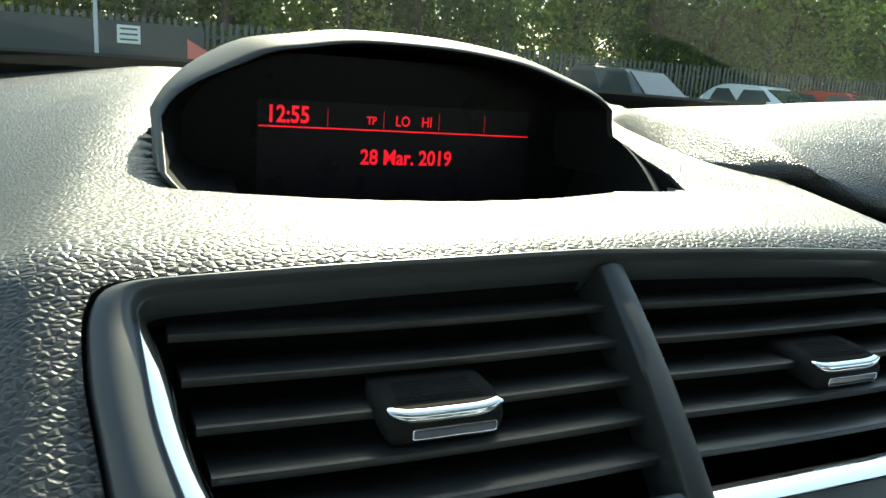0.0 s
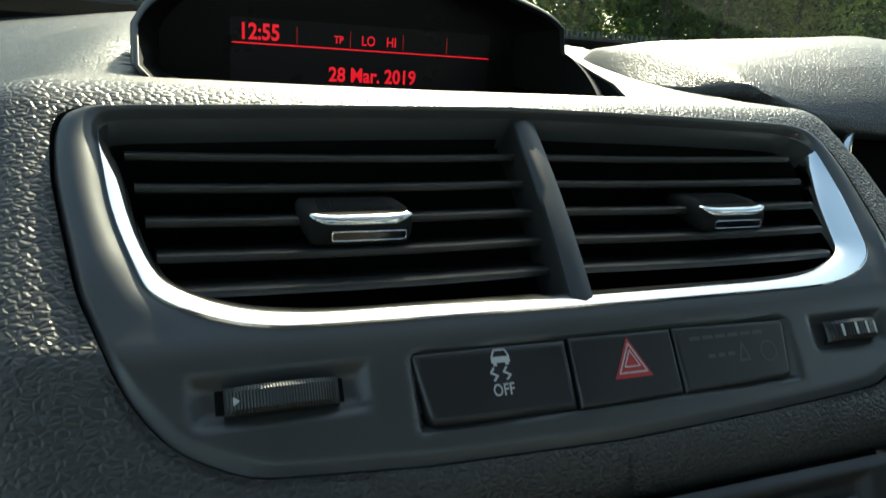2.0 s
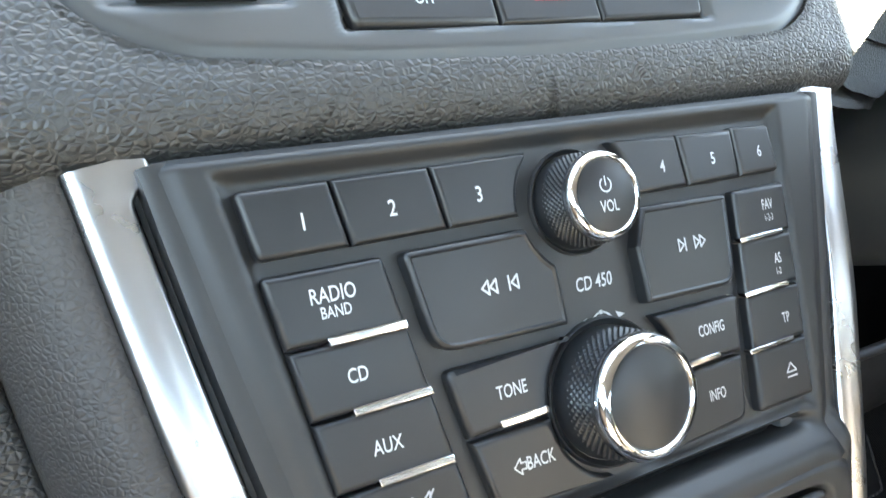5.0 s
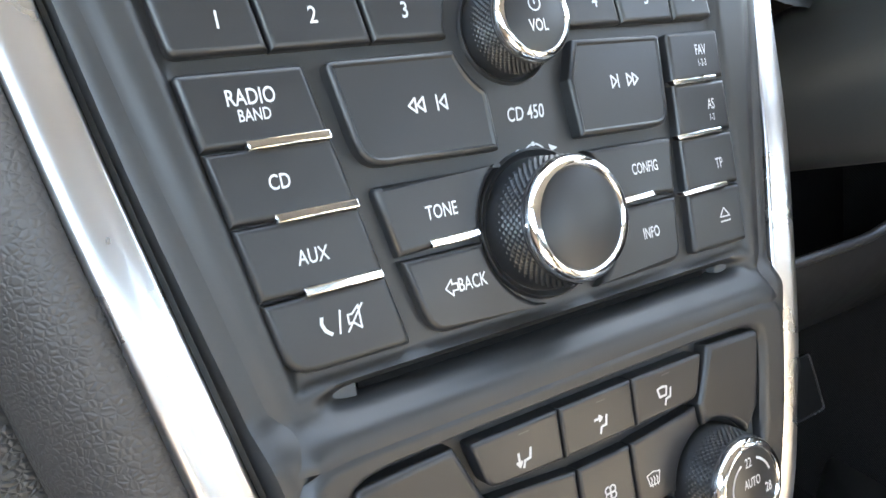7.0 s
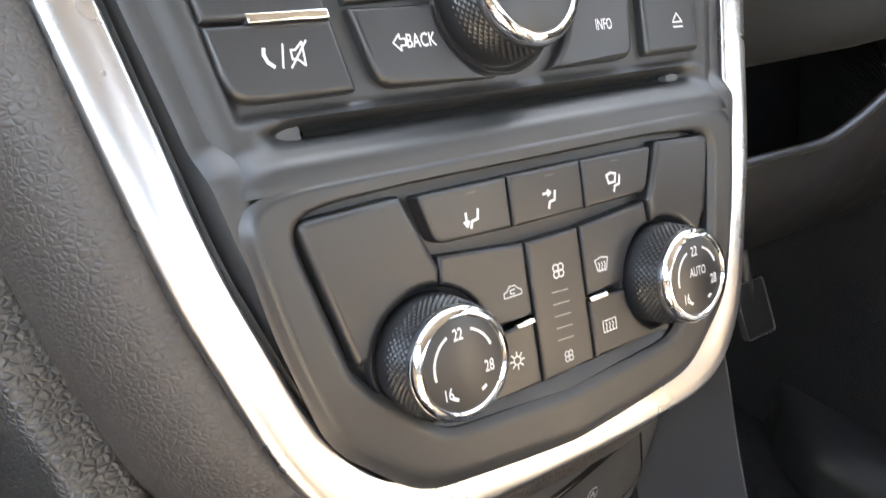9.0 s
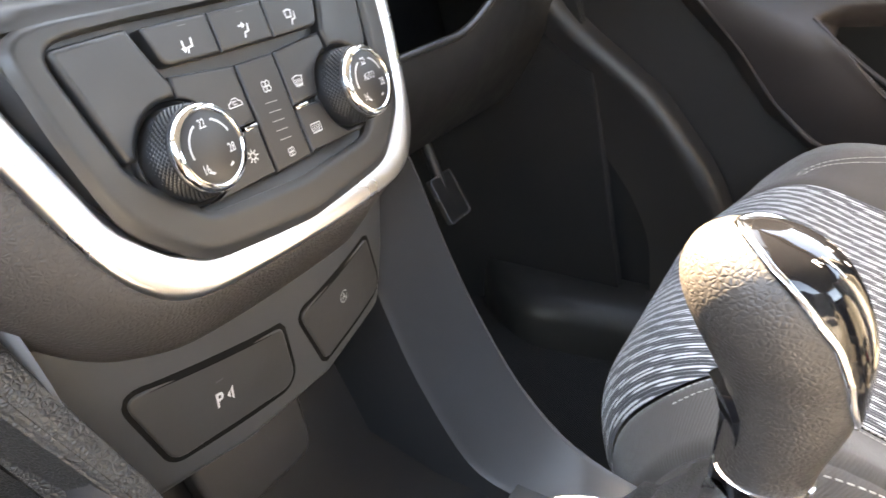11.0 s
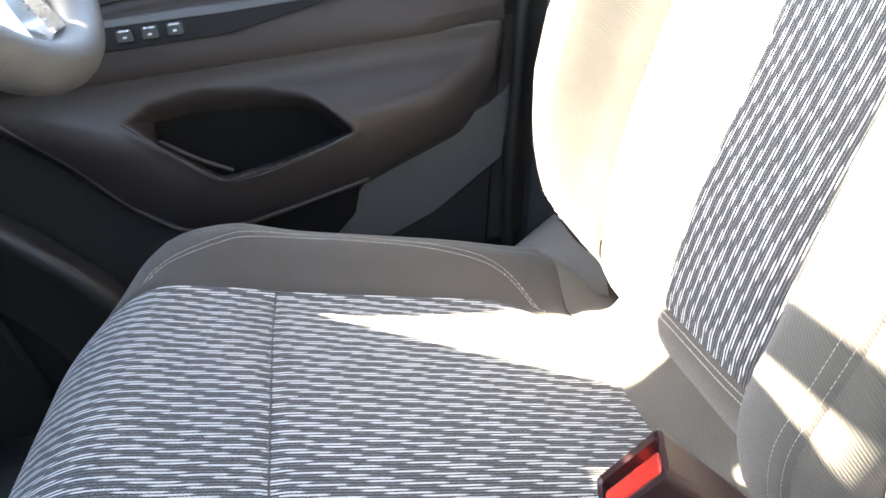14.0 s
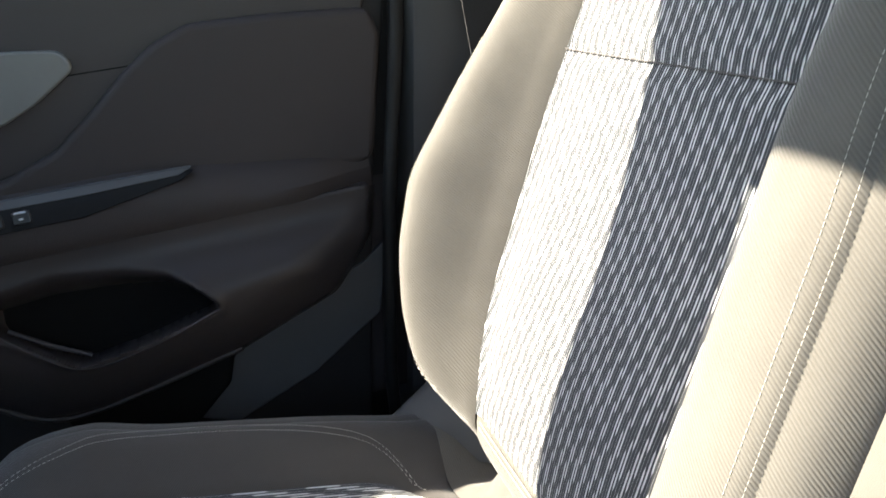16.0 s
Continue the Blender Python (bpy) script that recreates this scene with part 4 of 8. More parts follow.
bm = strokes(radio_at, [[(72.8, 18.2), (75.2, 21.2), (77.6, 18.2), (72.8, 18.2)], [(72.8, 16.6), (77.6, 16.6)]], 0.5, 0.6)
part("symbol", bm, WHITEPRINT, b5[3], "white eject symbol")

bt = button([(-60.3, 83, 2.5), (-21.5, 83, 0.6)] + arc(VOL, 21.3, 196, 232, 6) + [(-12.6, 70, 0.5), (-12.2, 53.4, 1.2), (-55.6, 54.4, 9)], "black rewind button", 1.6, 1.4, dish=0.5)
tri2 = lambda u, v, d, k: [(u, v + k * 0.8), (u, v - k * 0.8), (u + d * k * 0.9, v)]
bm = patch(radio_at, [], 1.6)
strokes(radio_at, [tri2(-36.6, 69, -1, 2.4) + tri2(-36.6, 69, -1, 2.4)[:1], tri2(-34.0, 69, -1, 2.4) + tri2(-34.0, 69, -1, 2.4)[:1], [(-29.9, 67.0), (-29.9, 71.0)], tri2(-27.0, 69, -1, 2.4) + tri2(-27.0, 69, -1, 2.4)[:1]], 0.6, 1.2, bm)
part("symbol", bm, WHITEPRINT, bt, "white rewind symbol")
bt = button([(21.6, 83, 0.6), (59.2, 82.3, 2.5), (56.8, 52.0, 7), (17.8, 53.0, 1.2), (17.0, 71, 1.5)], "black forward button", 1.6, 1.4, dish=0.5)
bm = strokes(radio_at, [tri2(34.4, 68.6, 1, 2.4) + tri2(34.4, 68.6, 1, 2.4)[:1], [(37.2, 66.6), (37.2, 70.6)], tri2(41.2, 68.6, 1, 2.4) + tri2(41.2, 68.6, 1, 2.4)[:1], tri2(43.7, 68.6, 1, 2.4) + tri2(43.7, 68.6, 1, 2.4)[:1]], 0.6, 1.2)
part("symbol", bm, WHITEPRINT, bt, "white forward symbol")
tone = button([(-54.2, 50, 2.5), (-13.2, 49.6, 0.5)] + arc(KNOB, 23.6, 125, 178, 8) + [(-50.4, 30.2, 0.4)], "black tone button")
back = button([(-50.3, 29.6, 0.4)] + arc(KNOB, 23.6, 182, 252, 9) + [(-5.0, 7.4, 0.8), (-45.2, 7.8, 8)], "black back button")
bar(-40.4, -24.8, 32.2, tone)
legend("TONE", 3.8, radio_at, -35, 40.2, 0.6, tone, 0.7)
legend("BACK", 3.8, radio_at, -30.0, 19.4, 0.6, back, 0.7)
bm = strokes(radio_at, [[(-38.8, 19.4), (-36.6, 21.6), (-36.6, 20.3), (-34.9, 20.3), (-34.9, 18.5), (-36.6, 18.5), (-36.6, 17.2), (-38.8, 19.4)]], 0.45, 0.6)
part("symbol", bm, WHITEPRINT, back, "white arrow symbol")
cfg = button([(18.7, 49.2, 0.5), (57.3, 48.9, 2), (54.3, 29.8, 0.4)] + arc(KNOB, 26.6, 2, 44, 6), "black settings button")
info = button([(54.2, 29.4, 0.4), (51.4, 8.0, 6), (14.0, 7.3, 0.8)] + arc(KNOB, 26.6, -58, -2, 8), "black information button")
bar(29.6, 43.2, 31.4, cfg, thick=2.0)
legend("CONFIG", 3.6, radio_at, 42.2, 40.2, 0.6, cfg, 0.62)
legend("INFO", 3.6, radio_at, 39.7, 19.4, 0.6, info, 0.64)
part("lettering", letters("CD 450", 4.2, radio_at, 2.0, 63.2, -3.1, 0.15, 0.74, 0.15), WHITEPRINT, radio, "white lettering CD 450")
am = [(9.0 * math.sin(radians(a)), 34.0 + 20.0 * math.cos(radians(a))) for a in range(-26, -5, 4)]
bm = strokes(radio_at, [[(2.6 + x * 0.95, y) for x, y in am], [(2.6 - x * 0.95, y) for x, y in am]], 0.55, -3.1)
ap = lambda sgn: [(2.6 + sgn * 9.0, 51.8), (2.6 + sgn * 5.6, 53.2), (2.6 + sgn * 6.4, 51.0)]
patch(radio_at, [ap(-1), ap(1), [(2.0, 54.6), (3.2, 54.6), (3.2, 53.4), (2.0, 53.4)]], -3.1, bm)
part("symbol", bm, WHITEPRINT, radio, "white turn arrows")


def rotary(place, c, r, high, owner, label, knurl=True, lean=0.0):
    """A ribbed knob with a chrome ring and a flat black cap."""
    part("knob_well", turned(place, c[0], c[1], [(r * 1.26, -5), (r * 1.26, -2.6), (r * 1.22, -1.8), (r * 1.13, -3.0), (r * 1.08, -5)], 48), FACE, owner, "dished knob surround", 60)
    kn = part("knob", turned(place, c[0], c[1], [(r * 1.11, -4), (r * 1.10, 0.5), (r * 1.045, high * 0.30), (r * 1.0, high * 0.74), (r * 0.96, high * 0.76), (0.2, high * 0.76)], 64), BUTTON, owner, label, 40)
    bm = bmesh.new()
    rows_, around = 9, 54
    for i in range(rows_):
        t = (i + 0.5) / rows_
        rr, w = r * (1.065 - 0.055 * t), 0.8 + (high * 0.72 - 0.8) * t
        for k in range(around):
            a = 2 * math.pi * (k + 0.5 * (i % 2)) / around
            da, dw = math.pi / around * 0.78, high * 0.034
            q = [bm.verts.new(place(c[0] + rr * math.cos(a + x * da), c[1] + rr * math.sin(a + x * da), w + y * dw)) for x, y in ((-1, -1), (1, -1), (1, 1), (-1, 1))]
            p = bm.verts.new(place(c[0] + (rr + 0.55) * math.cos(a), c[1] + (rr + 0.55) * math.sin(a), w))
            for j in range(4):
                bm.faces.new((q[j], q[(j + 1) % 4], p))
    part("grip", flush(bm), BUTTON, kn, "knurled black grip", 0)
    part("chrome_ring", turned(place, c[0], c[1], [(r * 0.97, high * 0.72), (r * 1.01, high * 0.78), (r * 1.0, high * 0.9), (r * 0.93, high * 1.0), (r * 0.85, high * 1.02), (r * 0.81, high * 0.985), (r * 0.80, high * 0.93)], 64), CHROME, kn, "bright chrome ring", 50)
    cap = part("cap", turned(place, c[0], c[1], [(r * 0.81, high * 0.9), (r * 0.805, high * 0.965), (r * 0.76, high * 0.985), (0.2, high * 0.985)], 48), BUTTON, kn, "flat black cap", 30)
    return kn, cap, high * 0.985


kn, cap, top = rotary(radio_at, VOL, 12.8, 13.0, radio, "black volume knob")
legend("VOL", 3.4, radio_at, 0.2, 84.6, top, cap, 0.72)
pw = [(2.0 * math.sin(radians(a)), 90.8 + 2.0 * math.cos(radians(a))) for a in range(35, 326, 29)]
part("symbol", strokes(radio_at, [pw, [(0, 90.6), (0, 93.2)]], 0.45, top), WHITEPRINT, cap, "white power symbol")
rotary(radio_at, KNOB, 17.9, 16.0, radio, "large black turn knob")

# ---- climate panel ----
clim = thing("climate_panel", (0, -0.03, 0.86), "black climate control panel with two temperature knobs", "climate control")


CB = rounded([(-93, 4, 1), (93, 4, 1), (88, -30), (80, -62, 18), (56, -84, 22), (0, -90), (-56, -84, 22), (-80, -62, 18), (-88, -30)], 20, 6)
angs = [2 * math.pi * k / 180 for k in range(180)]
CBR = even(radial(CB, (0, -35), angs), 4)
PANEL = rounded([(-81, -2, 5), (-44, -0.8, 2), (44, -0.8, 2), (77, -2.5, 5), (70, -44, 8), (46, -69, 6), (0, -72), (-46, -69, 6), (-70, -46, 8)], 3, 5)
PNR = even(radial(PANEL, (0, -35), angs), 3)
bm = bmesh.new()
rings = []
for k in range(13):
    t = k / 12
    w = 0.5 * smooth01(t * 3) - 1.6 * smooth01((t - 0.86) / 0.14)
    rings.append([clim_at(u0 + (u1 - u0) * t, v0 + (v1 - v0) * t, w - (2.0 * (1 - smooth01(t * 4)) if v0 < 2 else 0.4 * (1 - smooth01(t * 4)))) for (u0, v0), (u1, v1) in zip(CBR, PNR)])
rings.append([clim_at(u, v, -5) for u, v in PNR])
loft(bm, rings, True, False, True)
part("face", flush(bm), FACE, clim, "satin black lower face", 50)
cbut = lambda o, label, top=0.0, b=1.2, r=1.0: button(o, label, top, b, clim_at, clim, r)
# mode bank
mode = []
mo = [[(-45, -3.8, 1.5), (-14.6, -3.6, 0.4), (-14.6, -18.8, 0.4), (-41, -18.2, 5)], [(-14.6, -3.6, 0.4), (13.8, -3.6, 0.4), (13.8, -18.9, 0.4), (-14.6, -18.8, 0.4)], [(13.8, -3.6, 0.4), (45.6, -4, 1.5), (41, -18.6, 5), (13.8, -18.9, 0.4)]]
for o in mo:
    mode.append(cbut(o, "black air distribution button", 1.0))


def seated(u, v, flow):
    """A small seated figure-less seat sign with an air arrow."""
    return [[(u + 1.4, v + 2.0), (u + 0.9, v - 0.6), (u - 1.0, v - 0.9), (u - 1.6, v - 2.6)]] + flow


arrow_dn = lambda u, v: [[(u - 2.8, v + 1.6), (u - 2.8, v - 1.8)], [(u - 3.6, v - 0.8), (u - 2.8, v - 2.0), (u - 2.0, v - 0.8)]]
arrow_r = lambda u, v: [[(u - 3.2, v + 1.8), (u - 0.6, v + 1.8)], [(u - 1.4, v + 2.6), (u - 0.4, v + 1.8), (u - 1.4, v + 1.0)]]
screenp = lambda u, v, k=1.0: [[(u - 2.2 * k, v + 1.6 * k), (u, v + 2.1 * k), (u + 2.2 * k, v + 1.6 * k), (u + 1.5 * k, v - 1.2 * k), (u - 1.5 * k, v - 1.2 * k), (u - 2.2 * k, v + 1.6 * k)]]
for bt, u, flow in ((mode[0], -27.6, arrow_dn(-27.6, -13.0)), (mode[1], 0.7, arrow_r(0.7, -13.0)), (mode[2], 27.8, screenp(25.6, -11.6, 0.9))):
    part("symbol", strokes(clim_at, seated(u, -13.0, flow), 0.75, 1.0), WHITEPRINT, bt, "white air flow symbol")
    part("mark", strokes(clim_at, [[(u - 1.6, -6.2), (u + 1.6, -6.2)]], 0.35, 1.0), GREYPRINT, bt, "dim mark")
bl = cbut([(-79, -4, 3), (-49, -2.8, 1.5), (-41.5, -21, 1.5), (-40, -24, 1)] + [(46 * -1 + 19.5 * math.cos(radians(a)), -48 + 19.5 * math.sin(radians(a)), 0) for a in range(76, 168, 10)] + [(-69.5, -43.5, 3)], "black blank panel", 0.6, 2.0)
br = cbut([(49, -2.8, 1.5), (75.5, -4, 3), (70, -30, 2)] + [(46 + 19.5 * math.cos(radians(a)), -48 + 19.5 * math.sin(radians(a)), 0) for a in range(30, 104, 10)] + [(41.5, -21, 1.5)], "black blank panel", 0.6, 2.0)
KL, KR = (-46, -47), (46, -46.5)
lo = lambda c, a0, a1, n=6: [(c[0] + 18.6 * math.cos(radians(a0 + (a1 - a0) * k / n)), c[1] + 18.6 * math.sin(radians(a0 + (a1 - a0) * k / n)), 0) for k in range(n + 1)]
c1 = cbut([(-40.6, -20.8, 0.6), (-10.8, -23.6, 0.4), (-10.8, -45.6, 0.3)] + lo(KL, 4, 76, 7), "black recirculation button")
c2 = cbut([(-10.8, -46.2, 0.3), (-10.8, -66.6, 0.5), (-44.5, -66.2, 1.0)] + lo(KL, -84, -2, 7), "black air conditioning button")
c3 = cbut([(-10.6, -23.6, 0.4), (10.6, -23.4, 0.4), (11, -66.3, 0.5), (-10.6, -66.8, 0.5)], "black fan speed rocker")
c4 = cbut([(10.9, -23.4, 0.4), (40.6, -20.8, 0.6)] + lo(KR, 104, 176, 7) + [(10.9, -45.6, 0.3)], "black windscreen button")
c5 = cbut([(10.9, -46.2, 0.3)] + lo(KR, 182, 264, 7) + [(44.6, -64.8, 1.0), (11.2, -66.2, 0.5)], "black rear window button")
bar(-18.0, -11.6, -46.9, c1, clim_at, 1.7, 0.9)
bar(11.4, 18.6, -46.7, c4, clim_at, 1.7, 0.9)


def fan(u, v, k):
    lines = []
    for q in range(4):
        a = radians(45 + 90 * q)
        c = (u + k * 0.62 * math.cos(a), v + k * 0.62 * math.sin(a))
        lines.append([(c[0] + k * 0.5 * math.cos(radians(b)), c[1] + k * 0.5 * math.sin(radians(b))) for b in range(0, 361, 45)])
    return lines


bm = strokes(clim_at, fan(0.3, -34.8, 2.2), 0.5, 0.0)
part("symbol", bm, WHITEPRINT, c3, "white large fan symbol")
part("symbol", strokes(clim_at, fan(0.1, -61.4, 1.7), 0.45, 0.0), WHITEPRINT, c3, "white small fan symbol")
for k in range(5):
    v = -40.8 - 3.7 * k
    part("level_line", strokes(clim_at, [[(-3.3, v), (3.0, v - 0.3)]], 0.38, 0.0), LEVELPRINT, c3, "grey level line")
wig = lambda u, v: [[(u - 0.2, v + 1.4), (u + 0.25, v + 0.6), (u - 0.2, v - 0.4), (u + 0.2, v - 1.6)]]
bm = strokes(clim_at, screenp(18.1, -37.4, 1.25) + wig(17.0, -37.8) + wig(18.2, -37.8) + wig(19.4, -37.8), 0.4, 0.0)
part("symbol", bm, WHITEPRINT, c4, "white windscreen symbol")
bm = strokes(clim_at, [[(15.6, -55.0), (21.2, -55.0), (21.2, -58.6), (15.6, -58.6), (15.6, -55.0)]] + wig(17.0, -57.2) + wig(18.4, -57.2) + wig(19.8, -57.2), 0.4, 0.0)
part("symbol", bm, WHITEPRINT, c5, "white rear window symbol")
u, v = -17.7, -36.8
bm = strokes(clim_at, [[(u - 3.2, v - 1.2), (u - 3.2, v + 0.2), (u - 2.0, v + 0.6), (u - 1.0, v + 1.8), (u + 1.0, v + 1.8), (u + 2.2, v + 0.6), (u + 3.2, v + 0.2), (u + 3.2, v - 1.2), (u - 3.2, v - 1.2)], [(u + 0.8, v + 0.7), (u - 0.8, v + 0.7), (u - 0.8, v - 0.4), (u + 0.6, v - 0.4)]], 0.4, 0.0)
part("symbol", bm, WHITEPRINT, c1, "white recirculation symbol")
u, v = -19.5, -56.8
bm = strokes(clim_at, [[(u + 1.3 * math.cos(radians(a)), v + 1.3 * math.sin(radians(a))) for a in range(0, 361, 45)]] + [[(u + 1.6 * math.cos(radians(a)), v + 1.6 * math.sin(radians(a))), (u + 2.6 * math.cos(radians(a)), v + 2.6 * math.sin(radians(a)))] for a in range(0, 360, 45)], 0.5, 0.0)
part("symbol", bm, WHITEPRINT, c2, "white snowflake symbol")
for c, auto in ((KL, False), (KR, True)):
    kn, cap, top = rotary(clim_at, c, 15.2, 13.5, clim, "black temperature knob")
    legend("22", 3.2, clim_at, c[0] - 0.8, c[1] + 8.0, top, cap, 0.7)
    legend("28", 3.2, clim_at, c[0] + 7.4, c[1] - 2.6, top, cap, 0.7)
    legend("16", 3.2, clim_at, c[0] - 6.2, c[1] - 6.4, top, cap, 0.7)
    if auto:
        legend("AUTO", 3.0, clim_at, c[0] + 0.2, c[1] + 1.4, top, cap, 0.66)
    a1 = [(c[0] + 9.2 * math.cos(radians(a)), c[1] + 9.2 * math.sin(radians(a))) for a in range(20, 72, 6)]
    a2 = [(c[0] + 9.2 * math.cos(radians(a)), c[1] + 9.2 * math.sin(radians(a))) for a in range(118, 192, 6)]
    part("scale", strokes(clim_at, [a1, a2], 0.75, top), WHITEPRINT, cap, "white scale arcs")
    for a in (-62, -122):
        q = (c[0] + 9.0 * math.cos(radians(a)), c[1] + 9.0 * math.sin(radians(a)))
        part("scale_mark", strokes(clim_at, [[q, (q[0] * 1.0 + 1.3 * math.sin(radians(-a)), q[1] + 1.3 * math.cos(radians(a)))]], 0.9, top), WHITEPRINT, cap, "white scale mark")

# ---- silver frame round the stack and the console sides ----
FR = [(-128.3, 114.5), (-127.0, 107), (-123.6, 86), (-118, 52), (-110, 10), (-102.2, -28), (-95.6, -50), (-86, -77), (-75, -94), (-60, -102.5), (-30, -105), (0, -105.5)]
FR = FR + [(-u, v) for u, v in reversed(FR[:-1])]
FRC = curve_pts(FR, 300)
tan = np.gradient(FRC, axis=0)
tan /= np.linalg.norm(tan, axis=1)[:, None]
OUTN = np.stack([tan[:, 1], -tan[:, 0]], 1)
OUTN *= np.sign((OUTN * (FRC - np.array([0, 20]))).sum(1))[:, None]


def frame_w(v):
    """The frame stands further out towards its foot, with the climate panel."""
    return -7.0 + 3.5 * smooth01((112 - v) / 80)


def frame_k(v):
    return 0.93 + 0.07 * smooth01((105 - v) / 130) + 0.16 * smooth01((-60 - v) / 40)


def frame_rows(offs, hook=False):
    """Cross-sections of the frame; at its two heads it turns inwards with a rounded inner corner."""
    rows = []
    for (u, v), (nu, nv) in zip(FRC, OUTN):
        k = frame_k(v)
        h = 114.5 - v
        more = 0.0
        if hook and h < 12:
            more = 6.4 if h < 7.0 else 4.6 * (1 - math.sqrt(max(0.0, 1 - ((12 - h) / 5) ** 2)))
        rows.append([radio_at(u + nu * (d * k - (more if d < -4 else 0)), v + nv * (d * k - (more if d < -4 else 0)), w + frame_w(v)) for d, w in offs])
    return rows


bm = bmesh.new()
loft(bm, frame_rows([(-6.9, -7), (-6.7, -0.4), (-6.3, 0.5), (-5.5, 0.8), (-4.6, 0.75), (-2.2, 1.3), (1.5, 1.9), (4.6, 1.7), (6.0, 0.8), (6.5, -1.2), (6.6, -7)], True), False)
part("silver_frame", flush(bm), SATINCHROME, stack, "satin silver frame", 55)
# dark reveal between frame and radio face
bm = bmesh.new()
rows = []
for (u, v), (nu, nv), row in zip(FRC, OUTN, frame_rows([(-6.2, -3), (-7.6, -4.5), (-9.0, -4.0)])):
    if v > 107.3:
        continue
    k = 0.80 + 0.20 * smooth01((105 - v) / 130)
    out = 6.0 * smooth01((-1.5 - v) / 11.5) - 0.05 * max(0, -14 - v)
    rows.append(row + [radio_at(u + nu * d * k, v + nv * d * k, w + out) for d, w in ((-11.0, -2.2), (-13.0, -1.5), (-17, -1.5), (-24, -5.0))])
for k, step in ((0, (-0.7, 4)), (len(rows) - 1, (0.7, 4))):
    sh = radio_at(*step, 0) - radio_at(0, 0, 0)
    rows.insert(0 if k == 0 else len(rows), [p + sh for p in rows[0 if k == 0 else -1]])
loft(bm, rows, False)
part("reveal", flush(bm), FACE, stack, "satin black reveal inside the frame", 50)


FRX = curve_pts([(-133.5, 140)] + FR + [(133.5, 140)], 170)
tnx = np.gradient(FRX, axis=0)
tnx /= np.linalg.norm(tnx, axis=1)[:, None]
OUTX = np.stack([tnx[:, 1], -tnx[:, 0]], 1)
OUTX *= np.sign((OUTX * (FRX - np.array([0, 20]))).sum(1))[:, None]


def side_rows(offs):
    rows = []
    for (u, v), (nu, nv) in zip(FRX, OUTX):
        low = smooth01((-60 - v) / 45)
        row = []
        for d, w, wl in offs:
            dd = d * (1 - 0.27 * low)
            dd = 6.6 + (dd - 6.6) * (1 - 0.9 * smooth01((u - 30) / 50)) if dd > 6.6 else dd
            row.append(radio_at(u + nu * dd, v + nv * dd, frame_w(v) + w * (1 - low) + wl * low))
        rows.append(row)
    return rows


bm = bmesh.new()
loft(bm, side_rows([(5.6, -4, -4), (6.6, -1.5, -1.5), (9, -1.0, -1.2), (15, -3.5, -4), (21, -8, -9), (27, -15, -15), (31, -22, -20), (33, -28, -25), (33.5, -60, -45)]), False)
part("grained_side", flush(bm), SIDE, stack, "grained dark grey console skin", 60)


# passenger-side cover beyond the grained skin: an upper and a lower piece with a raised bead
GRV = [(140, -169), (112, -163), (50, -150.5), (0, -140), (-23, -134.5), (-48, -127.5), (-70, -122), (-97, -114), (-112, -110), (-158, -97), (-200, -88)]
gv, gu = np.array([q[0] for q in GRV[::-1]]), np.array([q[1] for q in GRV[::-1]])
COVER = [(0.6, -52), (0.4, -33), (-0.8, -30.4), (-3, -29.6), (-8, -28.6), (-11, -27.4), (-13, -26.9), (-15, -27.6), (-17.5, -31), (-21, -40), (-26, -55), (-33, -80), (-48, -132)]
cov_d, cov_w = np.array([q[0] for q in COVER[::-1]]), np.array([q[1] for q in COVER[::-1]])
def cover_at(d, v, w=0.0):
    g = float(np.interp(v, gv, gu))
    return radio_at(g + d * (1 - 0.35 * smooth01((-90 - v) / 90)), v, float(np.interp(d, cov_d, cov_w)) + w)
bm = bmesh.new()
loft(bm, [[cover_at(d, v) for d, _ in COVER] for v in np.linspace(138, -205, 110)], False)
part("side_cover", flush(bm), PAD, stack, "grained dark side cover with a raised edge", 60)
LOWC = rounded([(-1.2, -97), (-24, -97, 15), (-26, -150), (-24, -200), (-1.2, -200)], 2, 8)
part("joint", slab(cover_at, inset(LOWC if area2(LOWC) > 0 else LOWC[::-1], -0.5), -3, 0.12, 0.05), DEEP, stack, "dark joint round the lower cover")
part("lower_side_cover", slab(cover_at, LOWC, -2, 1.0, 0.8), PAD, stack, "grained dark lower side cover")

# ---- lower console: switch strip, bin, tunnel, gear lever, handbrake ----
def tun(u, v, w=0.0):
    """Lower switch strip: slightly bowed towards the cabin."""
    return Vector((u / 1000, -0.0125 + 0.010 * (u / 100) ** 2 * 1.2 - w / 1000, 0.80 + v / 1000))


